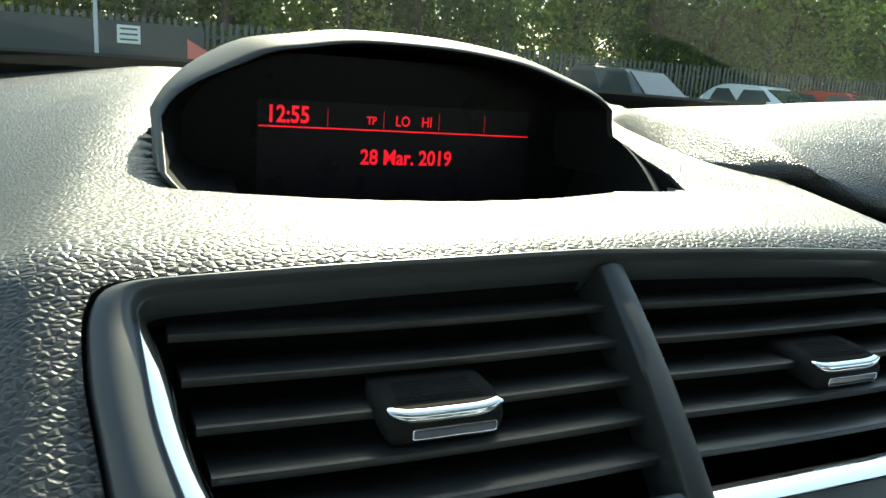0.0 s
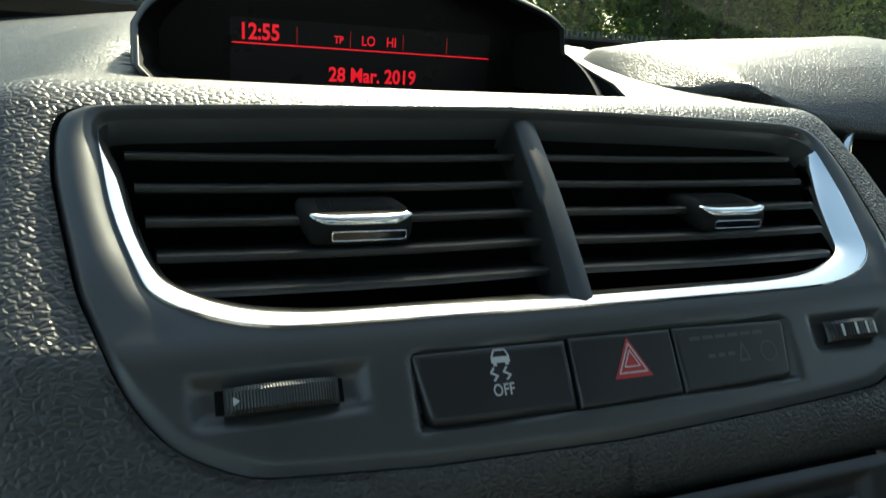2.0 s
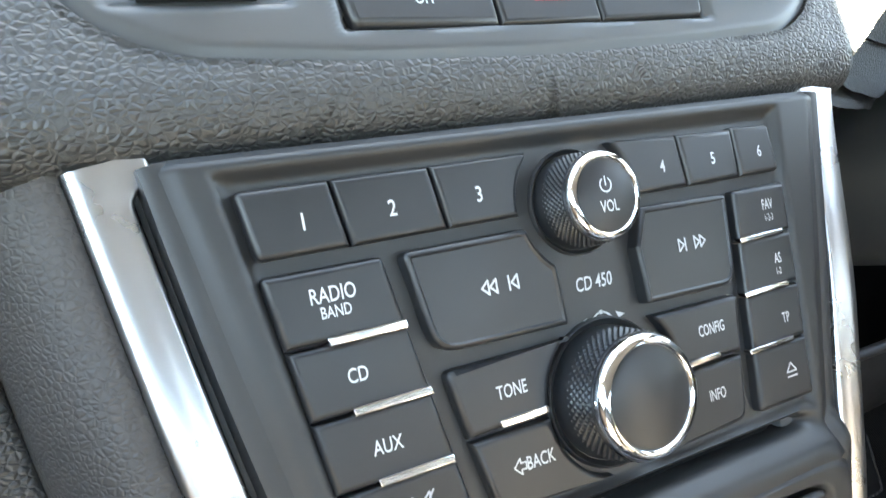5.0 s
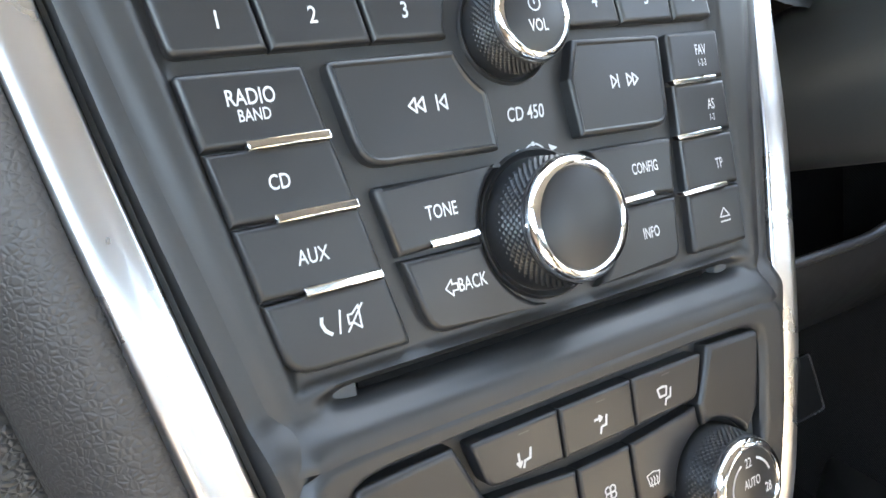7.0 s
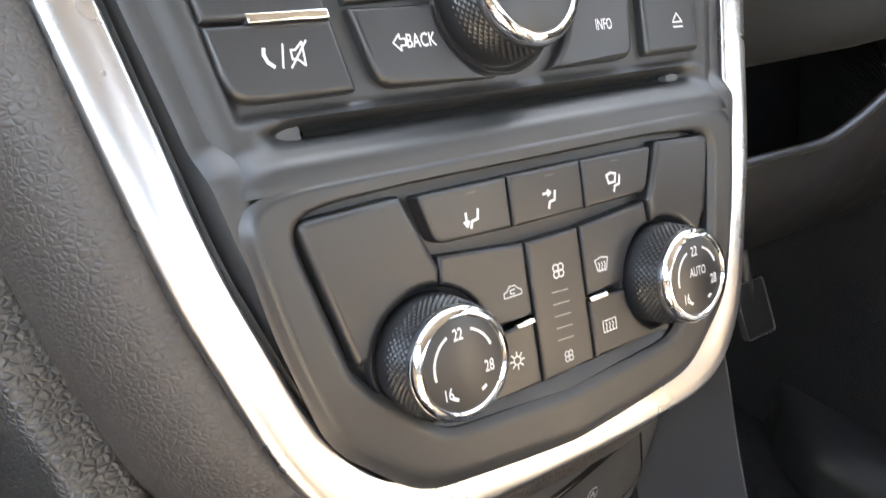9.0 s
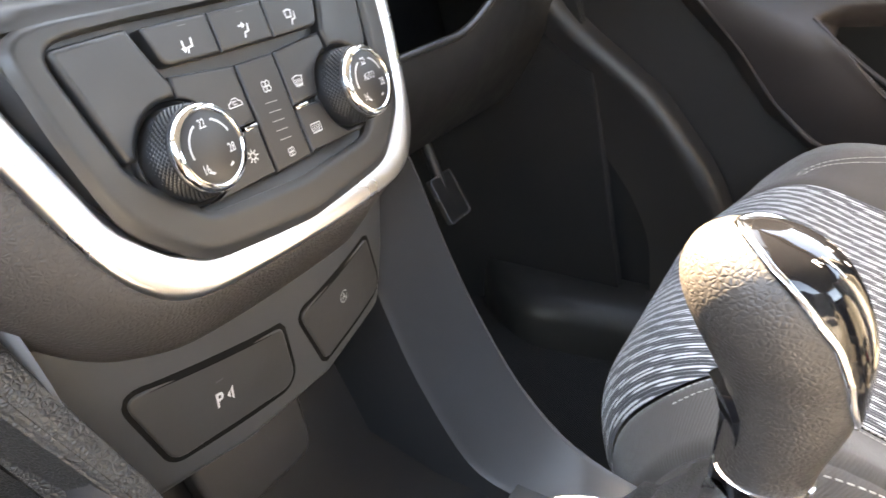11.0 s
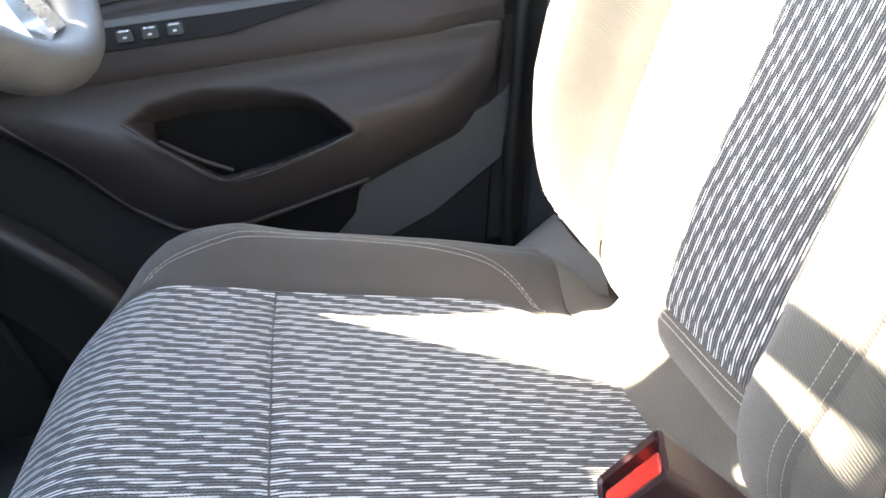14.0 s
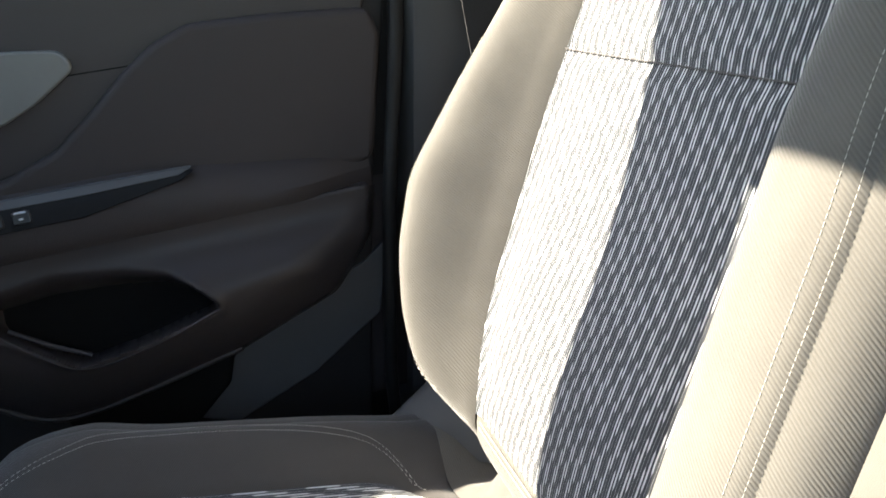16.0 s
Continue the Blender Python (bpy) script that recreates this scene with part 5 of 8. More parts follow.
o = rounded([(-116, 62, 2), (106, 62, 2), (99, 6, 8), (88, -26, 12), (30, -34, 20), (-28, -34, 20), (-80, -30, 12), (-105, 4, 10)], 6, 6)
part("switch_strip", slab(tun, o, -14, 0.6, 4.0), SATIN, stack, "satin black lower switch strip")
PB = rounded([(-82, 24, 6), (-1, 12.5, 6), (3.5, -21, 9), (-67, -16.5, 9)], 4, 6)
AB = rounded([(11, 11.5, 5), (77, 22, 6), (90, -14.5, 9), (27, -24, 6)], 4, 6)
for o, lab in ((PB, "dark parking aid switch"), (AB, "dark automatic stop switch")):
    part("switch_gap", slab(tun, inset(list(reversed(o)) if area2(o) < 0 else o, -2.2), -3, 0.75, 0.1), DEEP, stack, "dark gap round a switch")
    sw = part("switch", slab(tun, o, -2, 1.6, 1.2), satin("switch face " + lab, (0.03, 0.03, 0.03), 0.45), stack, lab)
    if o is PB:
        part("lettering", letters("P", 7.0, tun, -41.8, -1.5, 1.6, bold=0.02), WHITEPRINT, sw, "white letter P")
        part("symbol", patch(tun, [[(-38.0, -1.4), (-36.2, 0.4), (-36.2, -3.4)], [(-35.6, 0.9), (-34.4, 1.9), (-34.4, -4.9), (-35.6, -3.9)]], 1.6), WHITEPRINT, sw, "white sensor cone")
        part("mark", strokes(tun, [[(-42, 8), (-38.5, 8)]], 0.8, 1.6), GREYPRINT, sw, "dim mark")
    else:
        rg = [(48 + 3.2 * math.cos(radians(a)), 2 + 3.2 * math.sin(radians(a))) for a in range(40, 361, 20)]
        part("symbol", strokes(tun, [rg, [(46.6, 0.4), (48, 3.6), (49.4, 0.4)], [(47, 1.5), (49, 1.5)]], 0.6, 1.6), WHITEPRINT, sw, "white automatic stop symbol")

# storage bin under the strip
bm = bmesh.new()
rows = []
for z, yb in ((0.772, 0.075), (0.72, 0.06), (0.665, 0.03), (0.652, -0.02), (0.650, -0.09)):
    rows.append([Vector((x, yb - 0.012 * abs(x) / 0.09, z)) for x in np.linspace(-0.098, 0.098, 18)])
loft(bm, rows, False)
part("bin", flush(bm), satin("bin plastic", (0.014, 0.014, 0.015), 0.6, 0.3), stack, "dark open storage bin", 60)
o = rounded([(-46, 40), (46, 40), (38, -34), (-38, -34)], 14, 6)
part("bin_socket", slab(lambda u, v, w=0: Vector(((u + 14) / 1000, 0.040 - (w - 0.3 * v) / 1000, 0.715 + v / 1000)), o, -8, 4, 4), satin("socket panel plastic", (0.034, 0.034, 0.035), 0.45), stack, "dark socket panel in the bin")

# side walls of the tunnel, sweeping back from the stack to the gear lever
OUT = [(0.045, 0.93), (0.008, 0.893), (-0.017, 0.858), (-0.038, 0.81), (-0.057, 0.771), (-0.088, 0.722), (-0.125, 0.688), (-0.175, 0.672), (-0.25, 0.668)]
INN = [(0.045, 0.84), (0.012, 0.80), (0.0, 0.765), (-0.024, 0.715), (-0.061, 0.668), (-0.10, 0.660), (-0.135, 0.662), (-0.18, 0.664), (-0.25, 0.664)]
co, ci = curve_pts(OUT, 40), curve_pts(INN, 40)
for sg in (-1, 1):
    bm = bmesh.new()
    rows, sides = [], []
    for (yo, zo), (yi, zi) in zip(co, ci):
        ti = smooth01((-0.02 - yo) / 0.15)
        xo, xi = sg * (0.113 + 0.006 * ti), sg * (0.100 - 0.014 * ti)
        sides.append([Vector((xi - sg * 0.004, yi + 0.05, zi - 0.05)), Vector((xi - sg * 0.001, yi + 0.002, zi))])
        rows.append([Vector((xi - sg * 0.001, yi + 0.002, zi)), Vector((xi + sg * 0.002, yi - 0.002, zi + 0.002)),
                     Vector((xo - sg * 0.004, yo + 0.001, zo - 0.001)), Vector((xo, yo + 0.004, zo)), Vector((xo + sg * 0.003, yo + 0.012, zo - 0.01)), Vector((xo + sg * 0.012, yo + 0.06, zo - 0.22))])
    loft(bm, rows, False)
    part("tunnel_wall", flush(bm), satin("tunnel wall plastic", (0.046, 0.046, 0.048), 0.42), stack, "smooth dark grey tunnel wall", 50)
    bm = bmesh.new()
    loft(bm, sides, False)
    part("bin_side", flush(bm), satin("bin side plastic", (0.022, 0.022, 0.023), 0.6, 0.3), stack, "dark inner side of the bin", 50)

# tunnel top with the gear plate
bm = bmesh.new()
rows = []
for y in np.linspace(-0.09, -0.75, 20):
    rows.append([Vector((x, y, z)) for x, z in ((-0.125, 0.45), (-0.122, 0.655), (-0.112, 0.665), (-0.06, 0.668), (0.06, 0.668), (0.112, 0.665), (0.122, 0.655), (0.125, 0.45))])
loft(bm, rows, False)
part("tunnel_top", flush(bm), satin("tunnel top plastic", (0.045, 0.045, 0.046), 0.45), stack, "dark tunnel top", 40)

lever = thing("gear_lever", (0, -0.215, 0.668), "grey leather gear knob with gloss black cap and chrome collar", "gear lever")
# gaiter ring and gaiter
rim = [(0.090 * math.copysign(abs(math.cos(a)) ** 0.55, math.cos(a)), 0.084 * math.copysign(abs(math.sin(a)) ** 0.55, math.sin(a))) for a in (2 * math.pi * k / 48 for k in range(48))]
bm = bmesh.new()
rings = []
for sc, dz in ((1.06, 0.0), (1.06, 0.006), (1.03, 0.0105), (0.99, 0.010), (0.96, 0.004), (0.96, -0.004)):
    rings.append([Vector((x * sc, -0.190 + y * sc, 0.676 + dz)) for x, y in rim])
loft(bm, rings)
part("chrome_surround", flush(bm), CHROME, lever, "bright chrome gaiter surround", 60)
bm = bmesh.new()
rings = []
for k in range(16):
    t = k / 15
    rad = 0.95 - 0.785 * t ** 0.8
    cy = -0.186 - 0.0325 * t
    ring = []
    for j, (x, y) in enumerate(rim):
        a = 2 * math.pi * j / 48
        fold = 1 + 0.10 * math.sin(5 * a + 7 * t) * math.sin(math.pi * t) + 0.05 * math.sin(11 * a - 9 * t) * math.sin(math.pi * t)
        ring.append(Vector((x * rad * fold, cy + y * rad * fold, 0.668 + 0.144 * t + 0.004 * math.sin(22 * t + 2 * a))))
    rings.append(ring)
loft(bm, rings)
part("gaiter", flush(bm), BOOT, lever, "creased black leather gaiter", 80)

# knob: rings from the collar up; each (centre y, z, half width x, half length y)
KN = [(-0.2195, 0.812, 0.0150, 0.0155), (-0.2205, 0.822, 0.0155, 0.0160), (-0.2225, 0.836, 0.0168, 0.0180), (-0.2235, 0.848, 0.0192, 0.0222), (-0.2215, 0.858, 0.0222, 0.0272), (-0.2185, 0.868, 0.0250, 0.0310), (-0.2150, 0.878, 0.0266, 0.0332), (-0.2125, 0.887, 0.0268, 0.0330), (-0.2110, 0.895, 0.0252, 0.0302), (-0.2100, 0.902, 0.0215, 0.0250), (-0.2095, 0.9065, 0.0150, 0.0172), (-0.2092, 0.9088, 0.006, 0.007)]
KN = [(y - 0.0015 * smooth01((z - 0.84) / 0.04), z - 0.002 * smooth01((z - 0.84) / 0.05), rx * (1 - 0.20 * smooth01((z - 0.83) / 0.03)), ry * (1 - 0.115 * smooth01((z - 0.83) / 0.03))) for y, z, rx, ry in KN]
KN = [(y + 0.0028 * smooth01((z - 0.835) / 0.03), 0.8195 + 0.886 * (z - 0.812), rx, ry * (1 - 0.085 * smooth01((z - 0.835) / 0.03))) for y, z, rx, ry in KN]
KNC = curve_pts(KN, 40)


def knob_pt(row, a, grow=0.0):
    cy, cz, rx, ry = row
    return Vector(((rx + grow) * math.sin(a), cy + (ry + grow) * math.cos(a), cz + (grow if cz > 0.9 else 0) + 0.10 * (ry * math.cos(a)) * smooth01((cz - 0.845) / 0.035)))


bm = bmesh.new()
loft(bm, [[knob_pt(r, 2 * math.pi * k / 48) for k in range(48)] for r in KNC], True, True, True)
knob = part("knob", flush(bm), LEATHER, lever, "grey-brown grained leather knob", 80)


CAPC = Vector((0, -0.2105, 0.877))
def cap_pt(lat, lon, grow):
    """Ray from the knob's middle: lon runs from front-top over the crown to the rear, lat sideways."""
    d = Vector((math.sin(lat), -math.cos(lat) * math.sin(lon), math.cos(lat) * math.cos(lon)))
    # meet the knob's rings by a short search along the ray
    lo, hi = 0.0, 0.08
    for _ in range(26):
        mid = (lo + hi) / 2
        p = CAPC + d * mid
        z = min(max(p.z, KNC[0][1]), KNC[-1][1])
        row = [np.interp(z, KNC[:, 1], KNC[:, c]) for c in range(4)]
        zz = p.z - 0.10 * (p.y - row[0]) * smooth01((z - 0.84) / 0.04)
        z2 = min(max(zz, KNC[0][1]), KNC[-1][1])
        row = [np.interp(z2, KNC[:, 1], KNC[:, c]) for c in range(4)]
        inside = zz < KNC[-1][1] and (p.x / row[2]) ** 2 + ((p.y - row[0]) / row[3]) ** 2 < 1
        lo, hi = (mid, hi) if inside else (lo, mid)
    return CAPC + d * (lo + grow)


LON0, LONS = -0.40, 2.75
CAPW = ((0.0, 0.0), (0.02, 0.16), (0.055, 0.32), (0.10, 0.46), (0.16, 0.60), (0.24, 0.69), (0.33, 0.745), (0.45, 0.765), (0.55, 0.74), (0.68, 0.625), (0.80, 0.50), (0.89, 0.36), (0.95, 0.24), (0.985, 0.13), (1.0, 0.01))
capw = curve_pts(CAPW, 120)
def cap_half(lon):
    return max(0.012, float(np.interp((lon - LON0) / LONS, capw[:, 0], capw[:, 1])))


NL, NW = 64, 14
bm = bmesh.new()
rows = []
for i in range(NL + 1):
    lon = LON0 + LONS * i / NL
    h = cap_half(lon)
    row = []
    for j in range(NW + 1):
        q = -1 + 2 * j / NW
        row.append(cap_pt(q * h, lon, 0.0012 * (1 - q ** 4) + 0.0002))
    rows.append(row)
loft(bm, rows, False)
capo = part("cap", flush(bm), GLOSS, lever, "gloss black shift cap", 80)
bm = bmesh.new()
path = [cap_pt(cap_half(LON0 + LONS * i / NL) * 1.03, LON0 + LONS * i / NL, 0.0002) for i in range(NL + 1)] + [cap_pt(-cap_half(LON0 + LONS * i / NL) * 1.03, LON0 + LONS * i / NL, 0.0002) for i in range(NL, -1, -1)]
tube(bm, path, 0.0015, 8)
part("cap_rim", flush(bm), CHROME, lever, "thin chrome cap rim", 80)
# shift pattern and reverse letter
capplace = lambda u, v, w=0.0: cap_pt(u / 1000 / 0.031, 0.62 - v / 1000 / 0.032, 0.0014 + w / 1000)
part("shift_pattern", strokes(capplace, [[(-7, 4.5), (-7, -0.0)], [(-7, 0), (7, 0)], [(0, 4.5), (0, -4.5)], [(7, 4.5), (7, -4.5)], [(-7, 0), (-7, -4.5)]], 0.9, 0.1), WHITEPRINT, capo, "white shift pattern")
part("lettering", letters("R", 3.6, capplace, -10.5, 5.5, 0.1), WHITEPRINT, capo, "white letter R")
# reverse collar under the front of the knob and chrome ring at the neck
bm = bmesh.new()
loft(bm, [[Vector((r * math.sin(a), -0.2195 + r * 1.03 * math.cos(a), z)) for a in (2 * math.pi * j / 40 for j in range(40))] for r, z in ((0.0145, 0.8075), (0.0158, 0.8085), (0.0162, 0.8135), (0.0158, 0.8195), (0.0140, 0.8205))], True, True, True)
part("chrome_collar", flush(bm), CHROME, lever, "chrome neck collar", 50)
bm = bmesh.new()
rows = []
for z, oy, hw in ((0.8195, 0.0150, 0.010), (0.828, 0.0158, 0.0115), (0.836, 0.0175, 0.0125), (0.844, 0.0210, 0.0125), (0.850, 0.0240, 0.010)):
    cy = float(np.interp(z, KNC[:, 1], KNC[:, 0]))
    rows.append([Vector((x, cy + oy - abs(x) * 0.5 + d, z)) for x, d in ((-hw, -0.006), (-hw, 0.0), (0, 0.0012), (hw, 0.0), (hw, -0.006))])
loft(bm, rows, True, True, True)
part("reverse_trigger", flush(bm), GLOSS, lever, "gloss black reverse trigger", 50)

# ---- handbrake ----
hb = thing("handbrake", (0.06, -0.56, 0.66), "grey leather handbrake lever with chrome button end", "handbrake")
HBC = [(0.060, -0.374, 0.782, 0.004, 0.006), (0.060, -0.378, 0.781, 0.012, 0.018), (0.060, -0.388, 0.779, 0.0165, 0.0235), (0.060, -0.405, 0.776, 0.0185, 0.0250), (0.060, -0.440, 0.770, 0.0185, 0.0240), (0.060, -0.480, 0.762, 0.0178, 0.0225), (0.060, -0.52, 0.748, 0.0168, 0.0205), (0.060, -0.56, 0.728, 0.0160, 0.019), (0.060, -0.60, 0.700, 0.016, 0.019)]
hbc = curve_pts(HBC, 44)
bm = bmesh.new()
rings = []
for x, y, z, rx, rz in hbc:
    rings.append([Vector((x + rx * math.copysign(abs(math.cos(a)) ** 0.8, math.cos(a)), y + 0.2 * rz * math.sin(a), z + rz * math.copysign(abs(math.sin(a)) ** 0.85, math.sin(a)))) for a in (2 * math.pi * k / 32 for k in range(32))])
loft(bm, rings, True, True, True)
part("grip", flush(bm), LEATHER, hb, "grained grey leather grip", 80)
bm = bmesh.new()
o = rounded([(-9.5, -24), (9.5, -24), (9.5, 24), (-9.5, 24)], 8, 6)
hp = lambda u, v, w=0.0: Vector((0.060 + u / 1000, -0.416 + v / 1000, 0.8015 + 0.17 * v / 1000 - 0.000006 * u * u + w / 1000))
part("chrome_inlay", slab(hp, o, -6, 2.2, 1.2), CHROME, hb, "bright chrome inlay")
part("inlay_badge", slab(hp, inset(o, 5), 0, 2.9, 0.4), GLOSS, hb, "dark glossy inlay centre")


# ---- driver's seat ----
seat = thing("driver_seat", (0.36, -0.4, 0.36), "grey cloth car seat with striped centre panels in sunlight", "car seat")
SX = 0.36
CPROF = [(-0.200, 0.44), (-0.147, 0.52), (-0.109, 0.60), (-0.099, 0.655), (-0.124, 0.700), (-0.175, 0.7235), (-0.24, 0.710), (-0.30, 0.694), (-0.40, 0.667), (-0.50, 0.640), (-0.585, 0.617), (-0.612, 0.616), (-0.632, 0.634), (-0.652, 0.652), (-0.690, 0.660), (-0.74, 0.660)]
cprof = curve_pts(CPROF, 200)
cl = np.r_[0, np.cumsum(np.linalg.norm(np.diff(cprof, axis=0), axis=1))]
ctan = np.gradient(cprof, axis=0)
ctan /= np.linalg.norm(ctan, axis=1)[:, None]
L_SEAM = float(cl[np.argmin(np.abs(cprof[:, 0] + 0.30) + 10 * (cprof[:, 1] < 0.66))])
L_TOP = float(cl[np.argmin(np.abs(cprof[:, 0] + 0.185) + 10 * (cprof[:, 1] < 0.7))])
L_REAR = float(cl[np.argmin(np.abs(cprof[:, 0] + 0.588) + 10 * (cprof[:, 1] > 0.65))])
L_END = float(cl[-1])


def cush_h(u, l):
    """Height of the bolsters over the middle."""
    front = smooth01((l - (L_TOP - 0.09)) / 0.16)
    rear = 1 - 0.12 * smooth01((l - (L_REAR - 0.14)) / 0.14)
    q = abs(u)
    top = 0.037 if u > 0 else 0.012
    h = top * smooth01((q - 0.135 - (0.03 if u < 0 else 0)) / 0.075) * front * rear
    return h + 0.022 * smooth01((u - 0.05) / 0.06) * (1 - smooth01((u - 0.09) / 0.06)) * smooth01((l - L_REAR + 0.01) / 0.05)


def rear_z(y):
    """Height of the cushion's middle line behind its lowest point."""
    k = int(np.argmin(np.abs(cl - L_REAR)))
    return float(np.interp(-y, -cprof[k:, 0], cprof[k:, 1]))


def cush(u, l, w=0.0):
    """Seat cushion: u across from its middle, l along from front foot to rear, w outwards; metres. Past |u| = 0.235 it rolls over its side."""
    y, z = np.interp(l, cl, cprof[:, 0]), np.interp(l, cl, cprof[:, 1])
    ty, tz = np.interp(l, cl, ctan[:, 0]), np.interp(l, cl, ctan[:, 1])
    lim = 0.222
    q, sg = abs(u), (1 if u > 0 else -1)
    # the outer bolster runs straight on under the backrest; the cross roll begins further back there
    side = smooth01((u - 0.055) / 0.07)
    if side and l > L_REAR:
        level = 0.616 + 0.27 * (y + 0.588)
        back = min(0.0, y + 0.75 * max(0.0, min(u, 0.24) - 0.065))
        z += side * (level + rear_z(back) - (0.616 + 0.27 * (min(back, -0.588) + 0.588)) - z)
        ty, tz = ty + side * (-0.965 - ty), tz + side * (-0.26 - tz)
    n = Vector((0, tz, -ty))
    h = cush_h(sg * min(q, lim), l) + w
    # plan corners of the cushion's nose are rounded off
    y -= (0.06 * smooth01((-u - 0.10) / 0.16) ** 1.5 + 0.03 * smooth01((u - 0.06) / 0.18)) * smooth01((y + 0.34) / 0.14)
    p = Vector((SX, y, z))
    if q <= lim:
        return p + Vector((u, 0, 0)) + n * h
    R = 0.034
    a = min((q - lim) / R, math.pi / 2)
    down = max(0.0, (q - lim) - R * math.pi / 2)
    x = lim + (R + w) * math.sin(a)
    return p + Vector((sg * x, 0, 0)) + n * (h - w - R + (R + w) * math.cos(a)) - Vector((0, 0, down)) * 0.98 + Vector((sg * -0.05 * down, 0, 0))


def puff(a, b, e0=0.1, e1=0.1, deep=0.006):
    """Sinks a panel's edges into its seams."""
    f = lambda t, e: 1 - smooth01(min(t, 1 - t) / e) ** 1
    return -deep * max(f(a, e0), f(b, e1)) ** 2


def cush_patch(name, u0, u1, l0, l1, nu, nv, mat, label, e=(0.1, 0.1), deep=0.006):
    fu = lambda l: ((u0(l) if callable(u0) else u0), (u1(l) if callable(u1) else u1))

    def fn(a, b):
        l = l0 + (l1 - l0) * b
        p, q = fu(l)
        return cush(p + (q - p) * a, l, puff(a, b, e[0], e[1], deep))

    def uv(a, b):
        l = l0 + (l1 - l0) * b
        p, q = fu(l)
        return (p + (q - p) * a + 0.3, l)
    part(name, flush(grid(fn, nu, nv, uv)), mat, seat, label, 80)


IN = lambda l: -0.166 - 0.02 * smooth01((L_TOP + 0.02 - l) / 0.1) + 0.075 * smooth01((l - L_REAR + 0.10) / 0.14) ** 2
OU = lambda l: 0.152 - 0.012 * smooth01((L_TOP - l) / 0.1) - 0.075 * smooth01((l - L_REAR + 0.10) / 0.14) ** 2
L0I = L_TOP - 0.165
cush_patch("front_insert", IN, OU, L0I, L_SEAM, 40, 44, STRIPE, "striped woven front cushion panel", (0.05, 0.05), 0.0016)
cush_patch("rear_insert", IN, OU, L_SEAM, L_REAR + 0.012, 40, 50, STRIPE, "striped woven rear cushion panel", (0.05, 0.05), 0.0016)
cush_patch("front_skirt", -0.30, 0.30, 0.0, L0I, 44, 12, SIDECLOTH, "dark cloth cushion front", (0.02, 0.12), 0.004)
bm = bmesh.new()
tube(bm, [cush(IN(L_SEAM) + (OU(L_SEAM) - IN(L_SEAM)) * k / 40, L_SEAM, -0.0005) for k in range(41)], 0.0008, 6)
part("cushion_seam", flush(bm), SIDECLOTH, seat, "dark sewn seam", 60)
cush_patch("rear_roll", -0.24, 0.24, L_REAR + 0.012, L_END, 36, 26, GREYCLOTH, "grey cloth rear of the cushion", (0.03, 0.12), 0.003)
BI = lambda l: -0.232
BO = lambda l: 0.225
cush_patch("inner_bolster", BI, IN, L0I, L_REAR + 0.012, 16, 70, SIDECLOTH, "dark grey cloth inner cushion bolster", (0.14, 0.03), 0.004)
cush_patch("outer_bolster", OU, BO, L0I, L_REAR + 0.012, 18, 70, SIDECLOTH, "dark grey cloth outer cushion bolster", (0.12, 0.03), 0.004)
cush_patch("inner_side", -0.44, BI, 0.02, L_END, 20, 60, SIDECLOTH, "dark grey cloth cushion side", (0.05, 0.02), 0.004)
cush_patch("outer_side", BO, 0.44, 0.02, L_END, 20, 60, SIDECLOTH, "dark grey cloth cushion side", (0.05, 0.02), 0.004)


def stitches(fn, n, owner, wide=0.0009, duty=0.62):
    """A dashed seam of thread along fn(t), as one part."""
    wide *= 0.52
    bm = bmesh.new()
    for k in range(n):
        a, b = fn(k / n), fn((k + duty) / n)
        tube(bm, [a, (a + b) / 2, b], wide, 5)
    tagged(part("stitching", bm, THREAD, owner, "pale dashed stitching", 60), kind="stuff")


SL0, SL1 = L_TOP - 0.02, L_REAR - 0.015
for off in (0.0, 0.010):
    def outer_seam(t, off=off):
        l = SL0 + off * 0.5 + (SL1 - SL0 - off) * t
        arch_ = math.sin(math.pi * min(1, t * 1.02)) ** 0.55
        return cush(OU(l) + 0.012 + (0.055 - off) * arch_, l, 0.0012)
    stitches(outer_seam, 120, seat, 0.0006)
for off in (0.0, 0.007):
    stitches(lambda t, off=off: cush(IN(L_TOP - 0.06 + 0.36 * t) - 0.006 - off, L_TOP - 0.06 + 0.36 * t, 0.0008), 80, seat, 0.0007)
stitches(lambda t: cush(BI(0) - 0.013 + 0.029 * t, L_TOP - 0.04 + 0.42 * t, 0.0010), 80, seat, 0.0010)

# backrest
TB = radians(22)
BO_ = Vector((SX, -0.640, 0.680))
BV, BN = Vector((0, -math.sin(TB), math.cos(TB))), Vector((0, math.cos(TB), math.sin(TB)))


BKV = (-0.06, -0.02, 0.03, 0.08, 0.14, 0.22, 0.32, 0.44, 0.62)
BKS = np.linspace(BKV[0], BKV[-1], 400)


def eased(values):
    """A soft curve over the heights BKV."""
    k = np.hanning(41) / np.hanning(41).sum()
    tab = np.convolve(np.pad(np.interp(BKS, BKV, values), 20, mode="edge"), k, "valid")
    return lambda v: float(np.interp(v, BKS, tab))


outer_edge = eased((0.134, 0.169, 0.212, 0.236, 0.256, 0.266, 0.255, 0.234, 0.212))
outer_high = eased((-0.045, -0.012, 0.061, 0.081, 0.093, 0.097, 0.074, 0.045, 0.030))
BR = eased((0.130, 0.128, 0.134, 0.157, 0.169, 0.171, 0.168, 0.152, 0.144))


